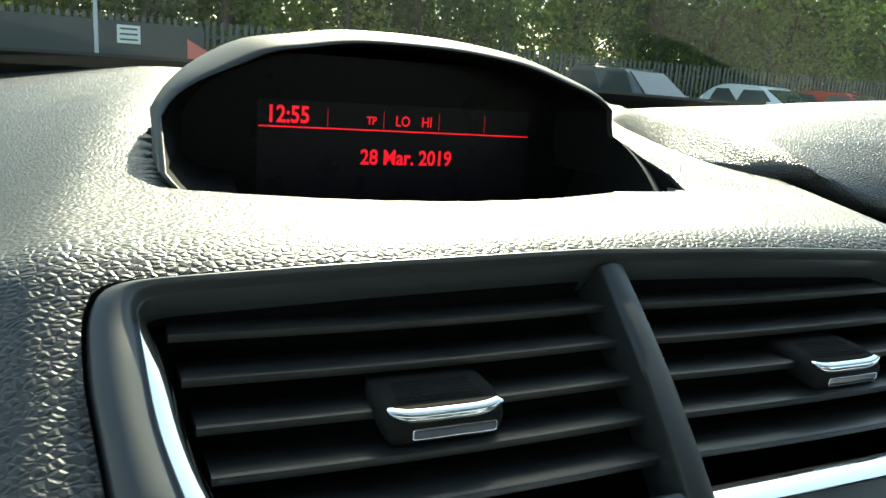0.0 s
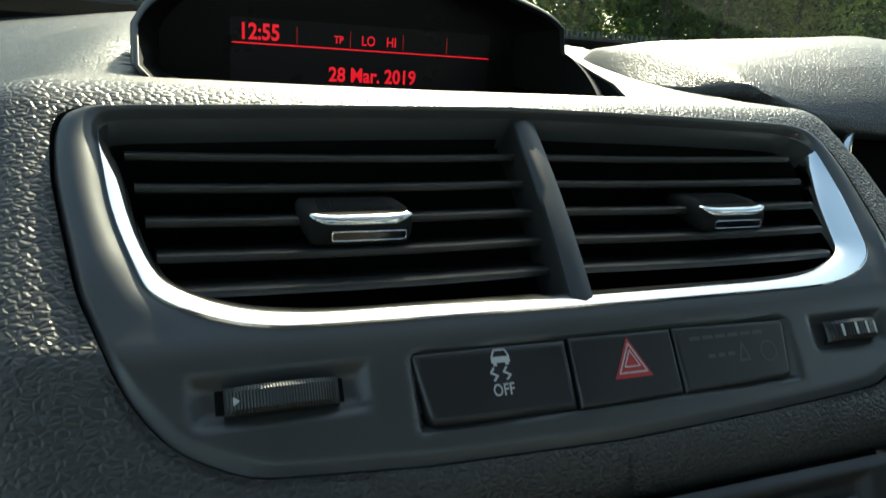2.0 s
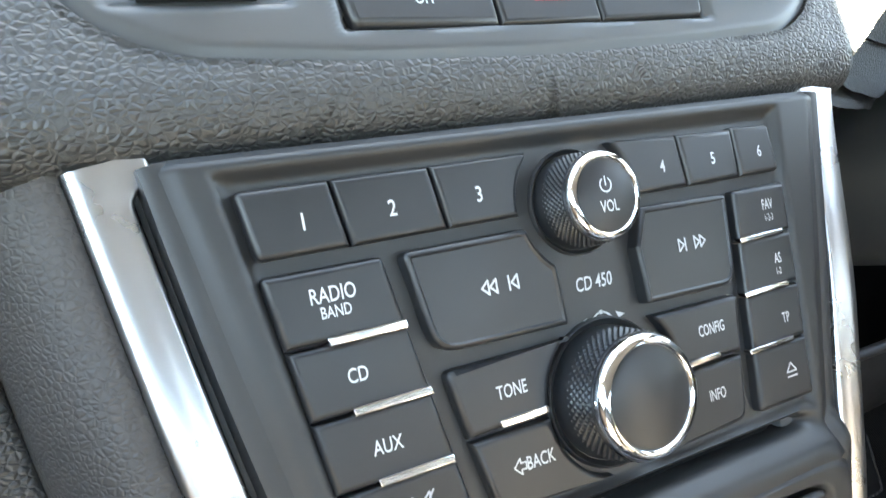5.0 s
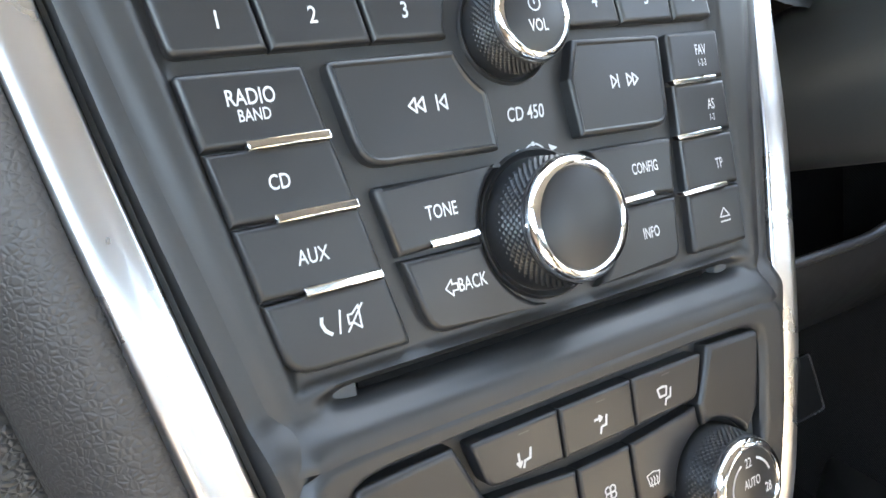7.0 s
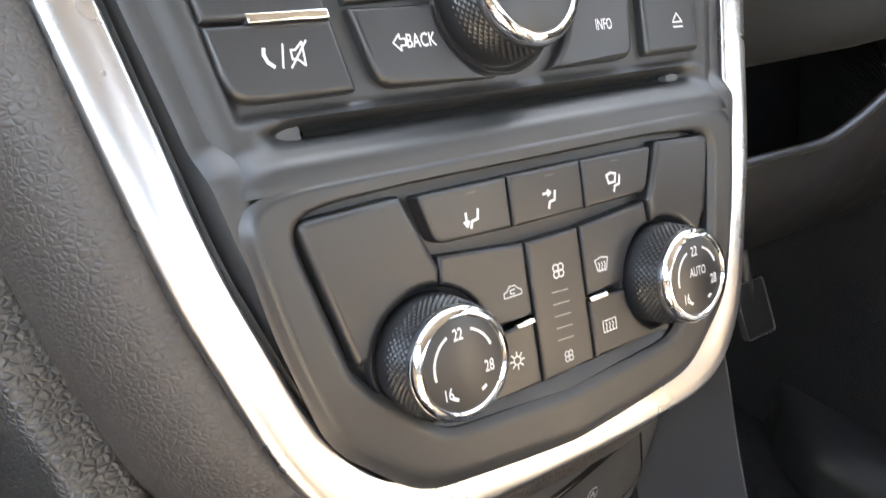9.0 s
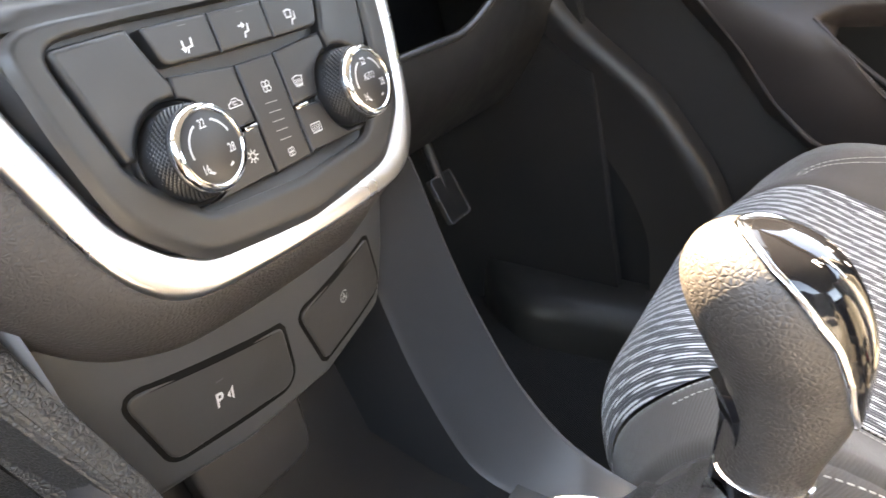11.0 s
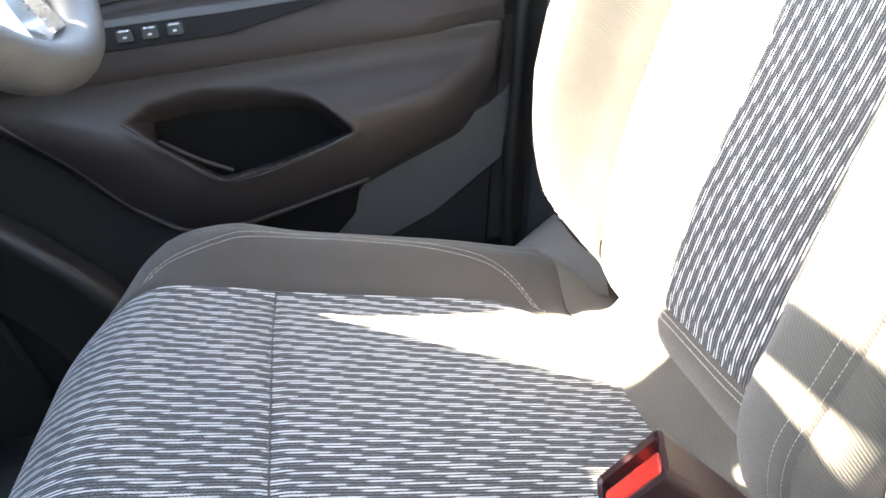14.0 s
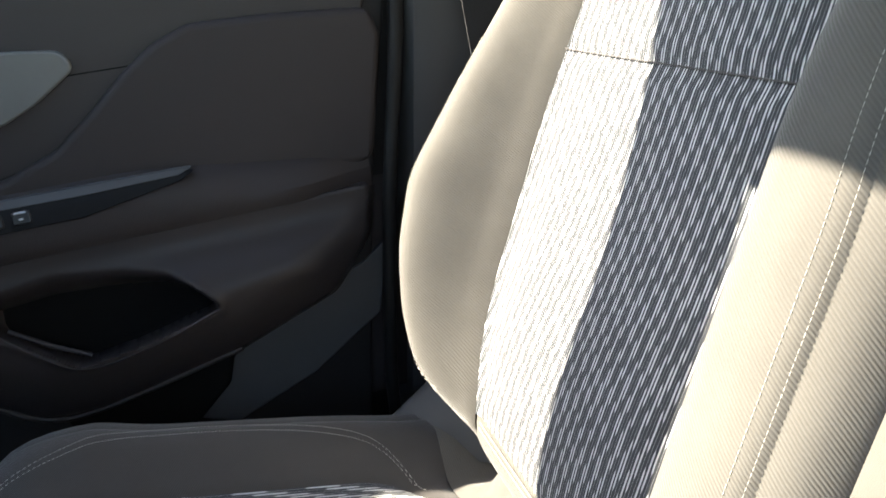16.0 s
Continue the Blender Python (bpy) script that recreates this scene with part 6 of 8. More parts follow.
def back_h(u, v):
    """Height of the backrest's padding; the outer bolster runs in to the insert's foot."""
    mid = 0.012 * math.exp(-((v - 0.1) / 0.12) ** 2) * (1 - smooth01((abs(u) - 0.1) / 0.1))
    tuck = -18 * min(0.0, v) ** 2
    if u > 0:
        b = BR(v) - 0.012
        return outer_high(v) * smooth01((u - b) / max(0.02, outer_edge(v) - 0.03 - b)) + mid + tuck
    grow = smooth01((v + 0.10) / 0.16) * (1 - 0.55 * smooth01((v - 0.34) / 0.25))
    return 0.078 * smooth01((-u - 0.140) / 0.078) * grow + mid + tuck


def back_edge(v):
    return 0.236 + 0.016 * smooth01((v + 0.05) / 0.2) - 0.03 * smooth01((v - 0.30) / 0.3)


def bk(u, v, w=0.0):
    """Backrest: u across, v up, w outwards. Past its edge it rolls back over its side."""
    lim = outer_edge(v) - 0.03 if u > 0 else back_edge(v) - 0.02
    q, sg = abs(u), (1 if u > 0 else -1)
    h = back_h(sg * min(q, lim), v) + w
    if q <= lim:
        return BO_ + Vector((u, 0, 0)) + BV * v + BN * h
    R = 0.05 if u > 0 else 0.055
    a = min((q - lim) / R, math.pi / 2)
    down = max(0.0, (q - lim) - R * math.pi / 2)
    return BO_ + Vector((sg * (lim + (R + w) * math.sin(a)), 0, 0)) + BV * v + BN * (h - w - R + (R + w) * math.cos(a) - down)


def back_patch(name, u0, u1, v0, v1, nu, nv, mat, label, e=(0.1, 0.1), deep=0.005):
    def ends(v):
        return (u0(v) if callable(u0) else u0), (u1(v) if callable(u1) else u1)

    def fn(a, b):
        v = v0 + (v1 - v0) * b
        p, q = ends(v)
        return bk(p + (q - p) * a, v, puff(a, b, e[0], e[1], deep))

    def uv(a, b):
        v = v0 + (v1 - v0) * b
        p, q = ends(v)
        return (p + (q - p) * a + 0.3, v)
    part(name, flush(grid(fn, nu, nv, uv)), mat, seat, label, 80)


BL = lambda v: -0.148 - 0.010 * smooth01((v - 0.0) / 0.3)
back_patch("back_insert", BL, BR, 0.012, 0.379, 40, 50, STRIPEFINE, "striped woven backrest panel", (0.03, 0.06), 0.003)
back_patch("upper_insert", BL, BR, 0.379, 0.62, 40, 30, STRIPEFINE, "striped woven upper backrest panel", (0.03, 0.08), 0.003)
back_patch("lower_roll", BL, BR, -0.075, 0.012, 40, 16, GREYCLOTH, "grey cloth lower backrest roll", (0.03, 0.15), 0.005)
bel, ber = (lambda v: -back_edge(v) - 0.012), (lambda v: outer_edge(v) + 0.004)
back_patch("inner_bolster", bel, BL, -0.06, 0.62, 18, 60, GREYCLOTH, "grey twill inner backrest bolster", (0.05, 0.02), 0.003)
back_patch("outer_bolster", BR, ber, -0.06, 0.62, 18, 60, GREYCLOTH, "grey twill outer backrest bolster", (0.05, 0.02), 0.003)
back_patch("inner_side", lambda v: -0.40, bel, -0.06, 0.62, 14, 50, GREYCLOTH, "grey twill backrest side", (0.05, 0.02), 0.003)
back_patch("outer_side", ber, lambda v: 0.40, -0.06, 0.62, 14, 50, SIDECLOTH, "dark grey backrest side", (0.05, 0.02), 0.003)
bm = grid(lambda a, b: BO_ + Vector((-0.25 + 0.5 * a, 0, 0)) + BV * (-0.08 + 0.7 * b) + BN * -0.10, 4, 4)
part("back_panel", flush(bm), SIDECLOTH, seat, "dark grey seat back")
bm = bmesh.new()
tube(bm, [bk(BL(0.379) + (BR(0.379) - BL(0.379)) * k / 40, 0.379, -0.0006) for k in range(41)], 0.0008, 6)
part("back_seam", flush(bm), SIDECLOTH, seat, "dark sewn seam", 60)
for off in (0.0, 0.006):
    stitches(lambda t, off=off: bk(BL(0) + 0.010 + (BR(0) - BL(0) - 0.02) * t, 0.009 - off, 0.0012), 70, seat, 0.0009)
for off in (0.0, 0.008):
    stitches(lambda t, off=off: bk(BL(0.03 + 0.58 * t) - 0.022 - off, 0.03 + 0.58 * t, 0.0008), 130, seat, 0.0005)
    stitches(lambda t, off=off: bk(ber(0.012 + 0.36 * t) - 0.003 - off - (outer_edge(0.0) - BR(0.0)) * (1 - smooth01(0.5 + t / 0.16)), 0.014 + off * (1 - smooth01(t / 0.12)) + 0.36 * t, 0.0008), 110, seat, 0.0007)
for off in (0.0, 0.0085):
    stitches(lambda t, off=off: bk(bel(0.55 * t) + 0.004 + off, 0.55 * t, 0.0004), 150, seat, 0.00034)

# hinge cover between cushion and backrest on the outer side
bm = bmesh.new()
rows = []
HA, HT, HQ = Vector((0.609, -0.565, 0.634)), Vector((0.6155, -0.6134, 0.6605)), Vector((0.545, -0.630, 0.640))
for t in np.linspace(0, 1.35, 12):
    p, q = HA + (HT - HA) * t, HA + (HQ - HA) * t
    rows.append([p + Vector((0.014, 0, -0.03)), p + Vector((0.010, 0, -0.002)), p + Vector((0.003, 0, 0.0012)), p * 0.92 + q * 0.08, p * 0.5 + q * 0.5 + Vector((0, 0.004 * t, 0.002 * t)), q, q + Vector((-0.01, 0, -0.03))])
loft(bm, rows, False)
part("hinge_cover", flush(bm), GREYTRIM, seat, "grey plastic hinge cover", 60)


# belt buckle
bk_t = thing("belt_buckle", (0.17, -0.56, 0.62), "dark belt buckle with a red release button by the seat", "seat belt buckle")
ex, ey = Vector((-0.022, -0.025, 0.046)).normalized(), Vector((-0.023, -0.001, 0.006)).normalized()
ez = ey.cross(ex).normalized()
ey = ex.cross(ez)
bc = Vector((0.0845, -0.491, 0.787))
stalk = Vector((0.10, -0.62, -0.78)).normalized()
ey = -ey if ey.x > 0 else ey


def bp(u, v, w=0.0):
    """The buckle's mouth plane; what lies behind it runs down along the stalk."""
    return bc + ex * (u / 1000) + ey * (v / 1000) + (ez if w > 0 else -stalk) * (w / 1000)


BKO = rounded([(-27.5, -12.5), (27.5, -12.5), (27.5, 12.5), (-27.5, 12.5)], 5, 6)
BKI = rounded([(-23.5, -8.5), (23.0, -8.5), (23.0, 9.5), (-23.5, 9.5)], 3, 6)
MAROON = satin("dark maroon buckle plastic", (0.035, 0.016, 0.018), 0.35)
part("body", flush(ring_slab(bp, BKO, BKI, -85, 0, 2.2)), MAROON, bk_t, "dark maroon plastic buckle body")
part("release_button", slab(bp, rounded([(-22.6, -3.2), (22.2, -3.2), (22.2, 8.8), (-22.6, 8.8)], 3, 5), -30, -2.2, 2.0), REDPLASTIC, bk_t, "red release button")
part("tongue_slot", slab(bp, rounded([(-23, -8.2), (22.6, -8.2), (22.6, -2.6), (-23, -2.6)], 1, 3), -30, -13, 0.3), REDPLASTIC, bk_t, "red-lined tongue slot")


# ---- driver's door ----
door = thing("door_1", (0.76, -0.25, 0.36), "dark grey car door trim with armrest, pocket and handle", "car door", kind="structure")


def poly_sdf(p, poly):
    """Signed distance to a closed outline: inside is negative."""
    x, y = p
    best, inside = 1e9, False
    n = len(poly)
    for i in range(n):
        x0, y0 = poly[i - 1]
        x1, y1 = poly[i]
        dx, dy = x1 - x0, y1 - y0
        t = max(0.0, min(1.0, ((x - x0) * dx + (y - y0) * dy) / (dx * dx + dy * dy + 1e-12)))
        best = min(best, math.hypot(x - x0 - t * dx, y - y0 - t * dy))
        if (y0 > y) != (y1 > y) and x < (x1 - x0) * (y - y0) / (y1 - y0) + x0:
            inside = not inside
    return -best if inside else best


dp = lambda u, v, w=0.0: Vector((0.770 - w / 1000, u / 1000, v / 1000))
o = rounded([(320, 1130), (330, 700), (330, 400), (-300, 390), (-545, 400), (-585, 640), (-622, 860), (-668, 1060), (-684, 1130)], 10, 4)
part("card", slab(dp, o, -40, 0, 4), satin("door card plastic", (0.019, 0.018, 0.0185), 0.6, 0.2), door, "dark grey lower door card")
o = rounded([(640, 1120), (640, 300), (-640, 300), (-700, 860), (-740, 1120)], 10, 3)
part("door_skin", slab(dp, o, -70, -44, 2), RUBBER, door, "dark inner door skin")
# lower moulding with its pocket
LOWP = rounded([(60, 884), (12, 886), (-30, 842), (-78, 798), (-135, 730), (-192, 690, 40), (-260, 686, 40), (-424, 716), (-548, 760, 50), (-598, 820, 40), (-612, 884)], 8, 5)
POCK = rounded([(-150, 834, 6), (-196, 790), (-249, 746, 26), (-323, 755), (-415, 776, 7), (-368, 834, 45), (-322, 850, 60), (-246, 860, 80), (-182, 852, 30)], 8, 6)
BIN2 = rounded([(-200, 694, 10), (-260, 694, 20), (-420, 722, 6), (-400, 660, 20), (-330, 600, 20), (-220, 610, 20)], 8, 4)


def low_w(u, v):
    """How far the lower moulding stands out: a belly at the pocket that draws in to the lower bead and under the armrest."""
    d = poly_sdf((u, v), LOWP)
    belly = (1 - (1 - min(1.0, max(0.0, -d) / 75)) ** 2) * (1 - smooth01((v - 790) / 85))
    return 36 * (1 - smooth01(d / 7)) + 40 * belly - 8 * smooth01(d / 7)


def dq(u, v, w=0.0):
    """A place on the door that draws together as it stands out into the cabin."""
    k = 1 - (w - 36) / 887
    return dp(-414 + (u + 414) * k, 1059 + (v - 1059) * k, w)


def low_fn(a, b):
    u = 70 - 700 * a
    v = 600 + 290 * b
    q = poly_sdf((u, v), POCK)
    w = low_w(u, v)
    soft = 5 + 26 * smooth01((v - 800) / 40)
    w = w + (4 - w) * (1 - smooth01((q + soft) / (soft + 1.5)))
    w += 2.5 * math.exp(-((q - 5) / 5) ** 2) * smooth01((850 - v) / 40)
    return dq(u, v, w)


bm = grid(low_fn, 260, 110)
part("lower_moulding", flush(bm), DOOR, door, "dark moulded panel with a map pocket", 60)
# near-black floor: the pocket's shade is put into its colour
part("pocket_floor", slab(dq, inset(POCK if area2(POCK) > 0 else list(reversed(POCK)), 3), 2, 6, 0.5), DEEP, door, "pocket floor darkened for its shade")
bm = bmesh.new()
tube(bm, [dq(u, v, low_w(u, v) + 1) for u, v in curve_pts([(-412, 775), (-330, 751), (-252, 743), (-204, 778), (-152, 833)], 40)], 0.0020, 6)
part("pocket_lip", flush(bm), DOOR, door, "worn pocket lip", 60)
bm = bmesh.new()
tube(bm, [dq(u, v, 40 + 10 * t) for t, (u, v) in zip(np.linspace(0, 1, 20), curve_pts([(-188, 806), (-225, 778), (-262, 756)], 20))], 0.0028, 8)
part("pocket_ledge", flush(bm), DOOR, door, "inner ledge of the pocket", 60)
bm = bmesh.new()
tube(bm, [dp(u, v, 34) for u, v in curve_pts([(14, 888), (-78, 800), (-135, 732), (-192, 688), (-260, 684), (-424, 714)], 60)], 0.004, 8)
part("lower_bead", flush(bm), DOOR, door, "rounded lower bead", 60)
# no hollow here: a near-black slab stands in for the bin's shade
part("bin_shade", slab(dp, BIN2, 2, 14, 6), DEEP, door, "dark slab standing in for the lower bin's shade")
o = rounded([(-424, 706), (-350, 618), (-398, 598), (-506, 638), (-606, 700), (-630, 800), (-596, 776), (-552, 760)], 4, 3)
part("rear_card", slab(dp, o, -2, 3, 2), GREYTRIM, door, "paler grey rear corner of the door card")
# armrest
bm = bmesh.new()
rows = []
for k in range(41):
    u = 120 - 742 * k / 40
    e = smooth01((u + 622) / 90)
    pr = 40 * (0.35 + 0.65 * e)
    zt = 946 - 26 * smooth01((-u - 330) / 260)
    rows.append([dp(u, z, w) for z, w in ((868, -4), (876, pr * 0.80), (884, pr * 0.97), (900, pr * 1.02), (zt - 26, pr * 0.98), (zt - 10, pr * 0.86), (zt, pr * 0.62), (zt + 8, pr * 0.30), (zt + 16, 0))])
loft(bm, rows, False)
part("armrest", flush(bm), DOORSOFT, door, "soft dark armrest", 70)
o = rounded([(-451, 1095, 20), (-410, 1080), (-375, 1057), (-327, 1017), (-285, 986, 30), (-231, 966), (-100, 955), (80, 952), (80, 925), (-400, 925), (-628, 905), (-660, 1052, 12), (-652, 1084, 26), (-539, 1093, 60)], 24, 8)
part("upper_pad", slab(dp, o, -4, 17, 8), DOORSOFT, door, "soft grained upper door pad")
o = rounded([(-640, 1060, 6), (-539, 1060), (-460, 1050, 20), (-400, 1030), (-330, 980), (-200, 960), (-100, 960), (150, 960), (240, 1150), (-664, 1150)], 6, 4)
part("waist_rail", slab(dp, o, -4, 7.5, 4), DOOR, door, "dark waist rail")
o = rounded([(-320, 1088, 20), (-330, 1068, 14), (-284, 1038, 40), (-248, 1022, 40), (-170, 1010), (-120, 1040), (-140, 1092), (-268, 1094)], 10, 5)
part("handle_bowl", slab(dp, o, 0, 16, 3), satin("silver-grey handle surround", (0.13, 0.13, 0.122), 0.42), door, "silver-grey door handle surround")
part("waist_joint", strokes(dp, [[(-318, 1061), (-392, 1061)]], 1.6, 7.5), DEEP, door, "dark joint below the waist rail")
part("door_pull", slab(dp, rounded([(-120, 1082), (-200, 1082), (-214, 1060), (-120, 1050)], 8, 4), 10, 22, 4), SATINCHROME, door, "satin door pull")
o = rounded([(-424, 943, 2), (-405, 934), (-300, 916, 20), (-60, 915), (-60, 941), (-250, 944)], 4, 4)
sp = lambda u, v, w=0.0: dp(u, v, float(np.interp(v, [900, 920, 936, 946, 954], [41.5, 40, 35.2, 26.5, 14])) + w)
part("switch_plate", slab(sp, o, -2, 3.0, 1), satin("switch plate plastic", (0.010, 0.010, 0.011), 0.6, 0.15), door, "dark window switch plate")
PR = rounded([(-424, 946.5, 2), (-404, 940), (-300, 938.5, 20), (-60, 941), (-60, 945), (-250, 948)], 3, 4)
part("switch_plate_rim", slab(sp, PR, -1, 4.5, 1.2), GREYTRIM, door, "grey upper edge of the switch plate")
for u in (-80, -135, -186, -213, -240):
    sw = part("window_switch", slab(sp, rounded([(u - 10, 922), (u + 10, 922), (u + 9, 936), (u - 9, 936)], 3.5, 4), 2, 5.4, 2.2), BUTTON, door, "black window switch")
    part("switch_edge", slab(sp, rounded([(u - 6.5, 933.4), (u + 6.5, 933.4), (u + 5.5, 935.6), (u - 5.5, 935.6)], 0.9, 3), 3, 6.0, 0.6), SATINCHROME, sw, "bright switch edge")
    part("switch_mark", slab(sp, rounded([(u - 2.2, 927), (u + 2.2, 927), (u + 2.2, 929), (u - 2.2, 929)], 0.6, 3), 3, 5.7, 0.2), WHITEPRINT, sw, "pale switch mark")
bm = bmesh.new()
seal = curve_pts([(0.752, -0.705, 1.30), (0.752, -0.684, 1.087), (0.752, -0.640, 0.86), (0.752, -0.605, 0.63), (0.752, -0.585, 0.44), (0.745, -0.50, 0.40)], 60)
tube(bm, [Vector(p) for p in seal], 0.009, 10)
part("door_seal", flush(bm), RUBBER, door, "black rubber door seal", 70)

# ---- shell of the cabin ----
def plate(name, pts, mat, label, kind="structure", cat="car body", thick=0.02, into=(0, 0, 1), smooth=30):
    """A closed plate of four or more corners with thickness."""
    bm = bmesh.new()
    d = Vector(into).normalized() * thick
    a = [bm.verts.new(p) for p in pts]
    b = [bm.verts.new(Vector(p) + d) for p in pts]
    bm.faces.new(a)
    bm.faces.new(list(reversed(b)))
    for i in range(len(pts)):
        j = (i + 1) % len(pts)
        bm.faces.new((a[j], a[i], b[i], b[j]))
    return solid(name, flush(bm), mat, label, cat, "", kind, smooth)


LINER = cloth("pale headlining", (0.42, 0.41, 0.39), 300, 0.95, 0.05, 0.0002, 0.1)
TRIMD = satin("dark cabin trim", (0.03, 0.03, 0.03), 0.55, 0.35)
bm = bmesh.new()
rows = []
for y in np.linspace(0.75, -1.6, 24):
    rows.append([Vector((x, y, 0.355 + 0.20 * smooth01((y - 0.30) / 0.35) + 0.0)) for x in np.linspace(-0.80, 0.80, 12)])
loft(bm, rows, False)
solid("floor", flush(bm), CARPET, "black carpeted car floor", "floor", "", "structure", 60)
# footwell end and side
plate("wall_footwell", [(-0.8, 0.70, 0.3), (0.8, 0.70, 0.3), (0.8, 0.62, 1.10), (-0.8, 0.62, 1.10)], CARPET, "black footwell bulkhead", into=(0, 1, 0))
# roof and pillars
bm = bmesh.new()
rows = [[Vector((x * (1 - 0.04 * (y + 0.14 > -0.01)), y, z + 0.03 * (1 - (x / 0.58) ** 2) * smooth01((-0.14 - y) / 0.4))) for x in np.linspace(-0.58, 0.58, 15)] for y, z in ((-0.15, 1.565), (-0.135, 1.555), (-0.135, 1.535), (-0.16, 1.524), (-0.30, 1.545), (-0.50, 1.585), (-0.80, 1.60), (-1.2, 1.60), (-1.72, 1.585), (-1.72, 1.68), (-0.80, 1.69), (-0.15, 1.565))]
loft(bm, rows, False)
solid("roof", flush(bm), LINER, "pale cloth headlining", "roof", "", "structure", 60)
# out of view; raised to hold back light from behind
plate("wall_rear", [(-0.8, -1.7, 0.3), (0.8, -1.7, 0.3), (0.66, -1.74, 1.36), (-0.66, -1.74, 1.36)], TRIMD, "dark rear of the cabin", into=(0, -1, 0))
for sg, nm in ((-1, "pillar_left"), (1, "pillar_right")):
    bm = bmesh.new()
    tube(bm, [Vector((sg * x, y, z)) for x, y, z in curve_pts([(0.84, 0.56, 1.12), (0.742, 0.387, 1.24), (0.642, 0.123, 1.385), (0.564, -0.29, 1.535), (0.575, -0.7, 1.60), (0.60, -1.7, 1.61)], 30)], 0.064, 12)
    solid(nm, flush(bm), LINER if sg < 0 else TRIMD, "windscreen pillar and roof rail trim", "pillar", "", "structure", 60)
bm = bmesh.new()
rows = []
for z, y0, y1, x in ((0.36, -0.60, -0.86, 0.770), (0.80, -0.665, -0.86, 0.762), (1.08, -0.700, -0.86, 0.735), (1.60, -0.77, -0.9, 0.61)):
    rows.append([Vector((x + 0.05, y0 + 0.02, z)), Vector((x, y0, z)), Vector((x - 0.012, y0 - 0.03, z)), Vector((x - 0.012, y1 + 0.03, z)), Vector((x + 0.03, y1, z))])
loft(bm, rows, False)
solid("pillar_b", flush(bm), satin("pillar trim plastic", (0.05, 0.05, 0.051), 0.5, 0.35), "dark grey plastic door pillar trim", "pillar", "", "structure", 40)
bm = bmesh.new()
rows = [[Vector((0.705 - 0.05 * t + dx, -0.745 - 0.05 * t + dy, 1.45 - 0.95 * t)) for dx, dy in ((0, 0.024), (0, -0.024), (0.0015, -0.024), (0.0015, 0.024))] for t in np.linspace(0, 1, 12)]
loft(bm, rows, True, True, True)
belt = solid("seat_belt", flush(bm), BELT, "black seat belt webbing hanging by the pillar", "seat belt")
bm = bmesh.new()
bmesh.ops.create_uvsphere(bm, u_segments=16, v_segments=10, radius=0.012)
for v in bm.verts:
    v.co = Vector((0.685 + v.co.x * 0.5, -0.735 + v.co.y, 0.985 + v.co.z * 1.4))
solid("belt_stop", flush(bm), satin("pale belt stop", (0.35, 0.35, 0.34), 0.35), "pale plastic belt stop button", "belt stop")
# far-side door and windows' lower walls, raised behind the front seats to cut fill light
plate("door_2", [(-0.77, 0.5, 0.36), (-0.77, -1.7, 0.36), (-0.72, -1.7, 1.40), (-0.74, -0.80, 1.34), (-0.75, -0.70, 1.13), (-0.77, 0.5, 1.13)], DOOR, "dark passenger door trim", cat="car door", into=(-1, 0, 0), thick=0.04)
plate("wall_rear_side", [(0.77, -0.86, 0.36), (0.77, -1.7, 0.36), (0.70, -1.7, 1.36), (0.72, -0.86, 1.30)], DOOR, "dark rear door trim", into=(1, 0, 0), thick=0.04)
bm = bmesh.new()
rows = []
for x, y in curve_pts([(0.69, -0.58), (0.688, -0.25), (0.684, -0.03), (0.668, 0.109), (0.676, 0.177), (0.722, 0.248), (0.79, 0.31)], 40):
    rows.append([Vector((x - 0.012 + q * (0.80 - x), y - 0.02 * (1 - q) * smooth01((y - 0.1) / 0.1), z)) for q, z in ((-0.02, 0.345), (0.0, 0.40), (0.06, 0.424), (0.2, 0.434), (0.6, 0.436), (1.0, 0.43))])
loft(bm, rows, False)
solid("sill_trim", flush(bm), satin("sill plastic", (0.018, 0.018, 0.019), 0.45), "dark grey plastic door sill trim", "sill", "", "structure", 60)
bm = bmesh.new()
rows = []
for y, z in curve_pts([(0.22, 0.93), (0.15, 0.83), (0.064, 0.763), (0.021, 0.731), (-0.029, 0.676), (-0.072, 0.618), (-0.10, 0.55), (-0.11, 0.44)], 40):
    rows.append([Vector((x, y + dy, z + dz)) for x, dy, dz in ((0.765, -0.012, 0.0), (0.742, -0.008, 0.0), (0.732, 0.0, -0.004), (0.733, 0.012, -0.014), (0.745, 0.03, -0.03), (0.752, 0.10, -0.05))])
loft(bm, rows, False)
solid("pillar_foot_trim", flush(bm), satin("pillar foot plastic", (0.024, 0.022, 0.022), 0.45), "dark plastic trim at the foot of the door pillar", "pillar trim", "", "structure", 60)
plate("wall_kick", [(0.735, 0.62, 0.36), (0.735, 0.02, 0.36), (0.74, 0.10, 0.76), (0.75, 0.20, 1.05), (0.75, 0.62, 1.05)], CARPET, "dark carpeted kick panel", into=(1, 0, 0))
# the passenger's seat, added to bounce sunlight, and a plain rear bench close the cabin
pseat = copy_thing(seat, pose(-0.40, -0.46, 0.36))
pseat.name = "passenger_seat"
tagged(pseat, "grey cloth passenger seat with striped centre panels", "car seat")
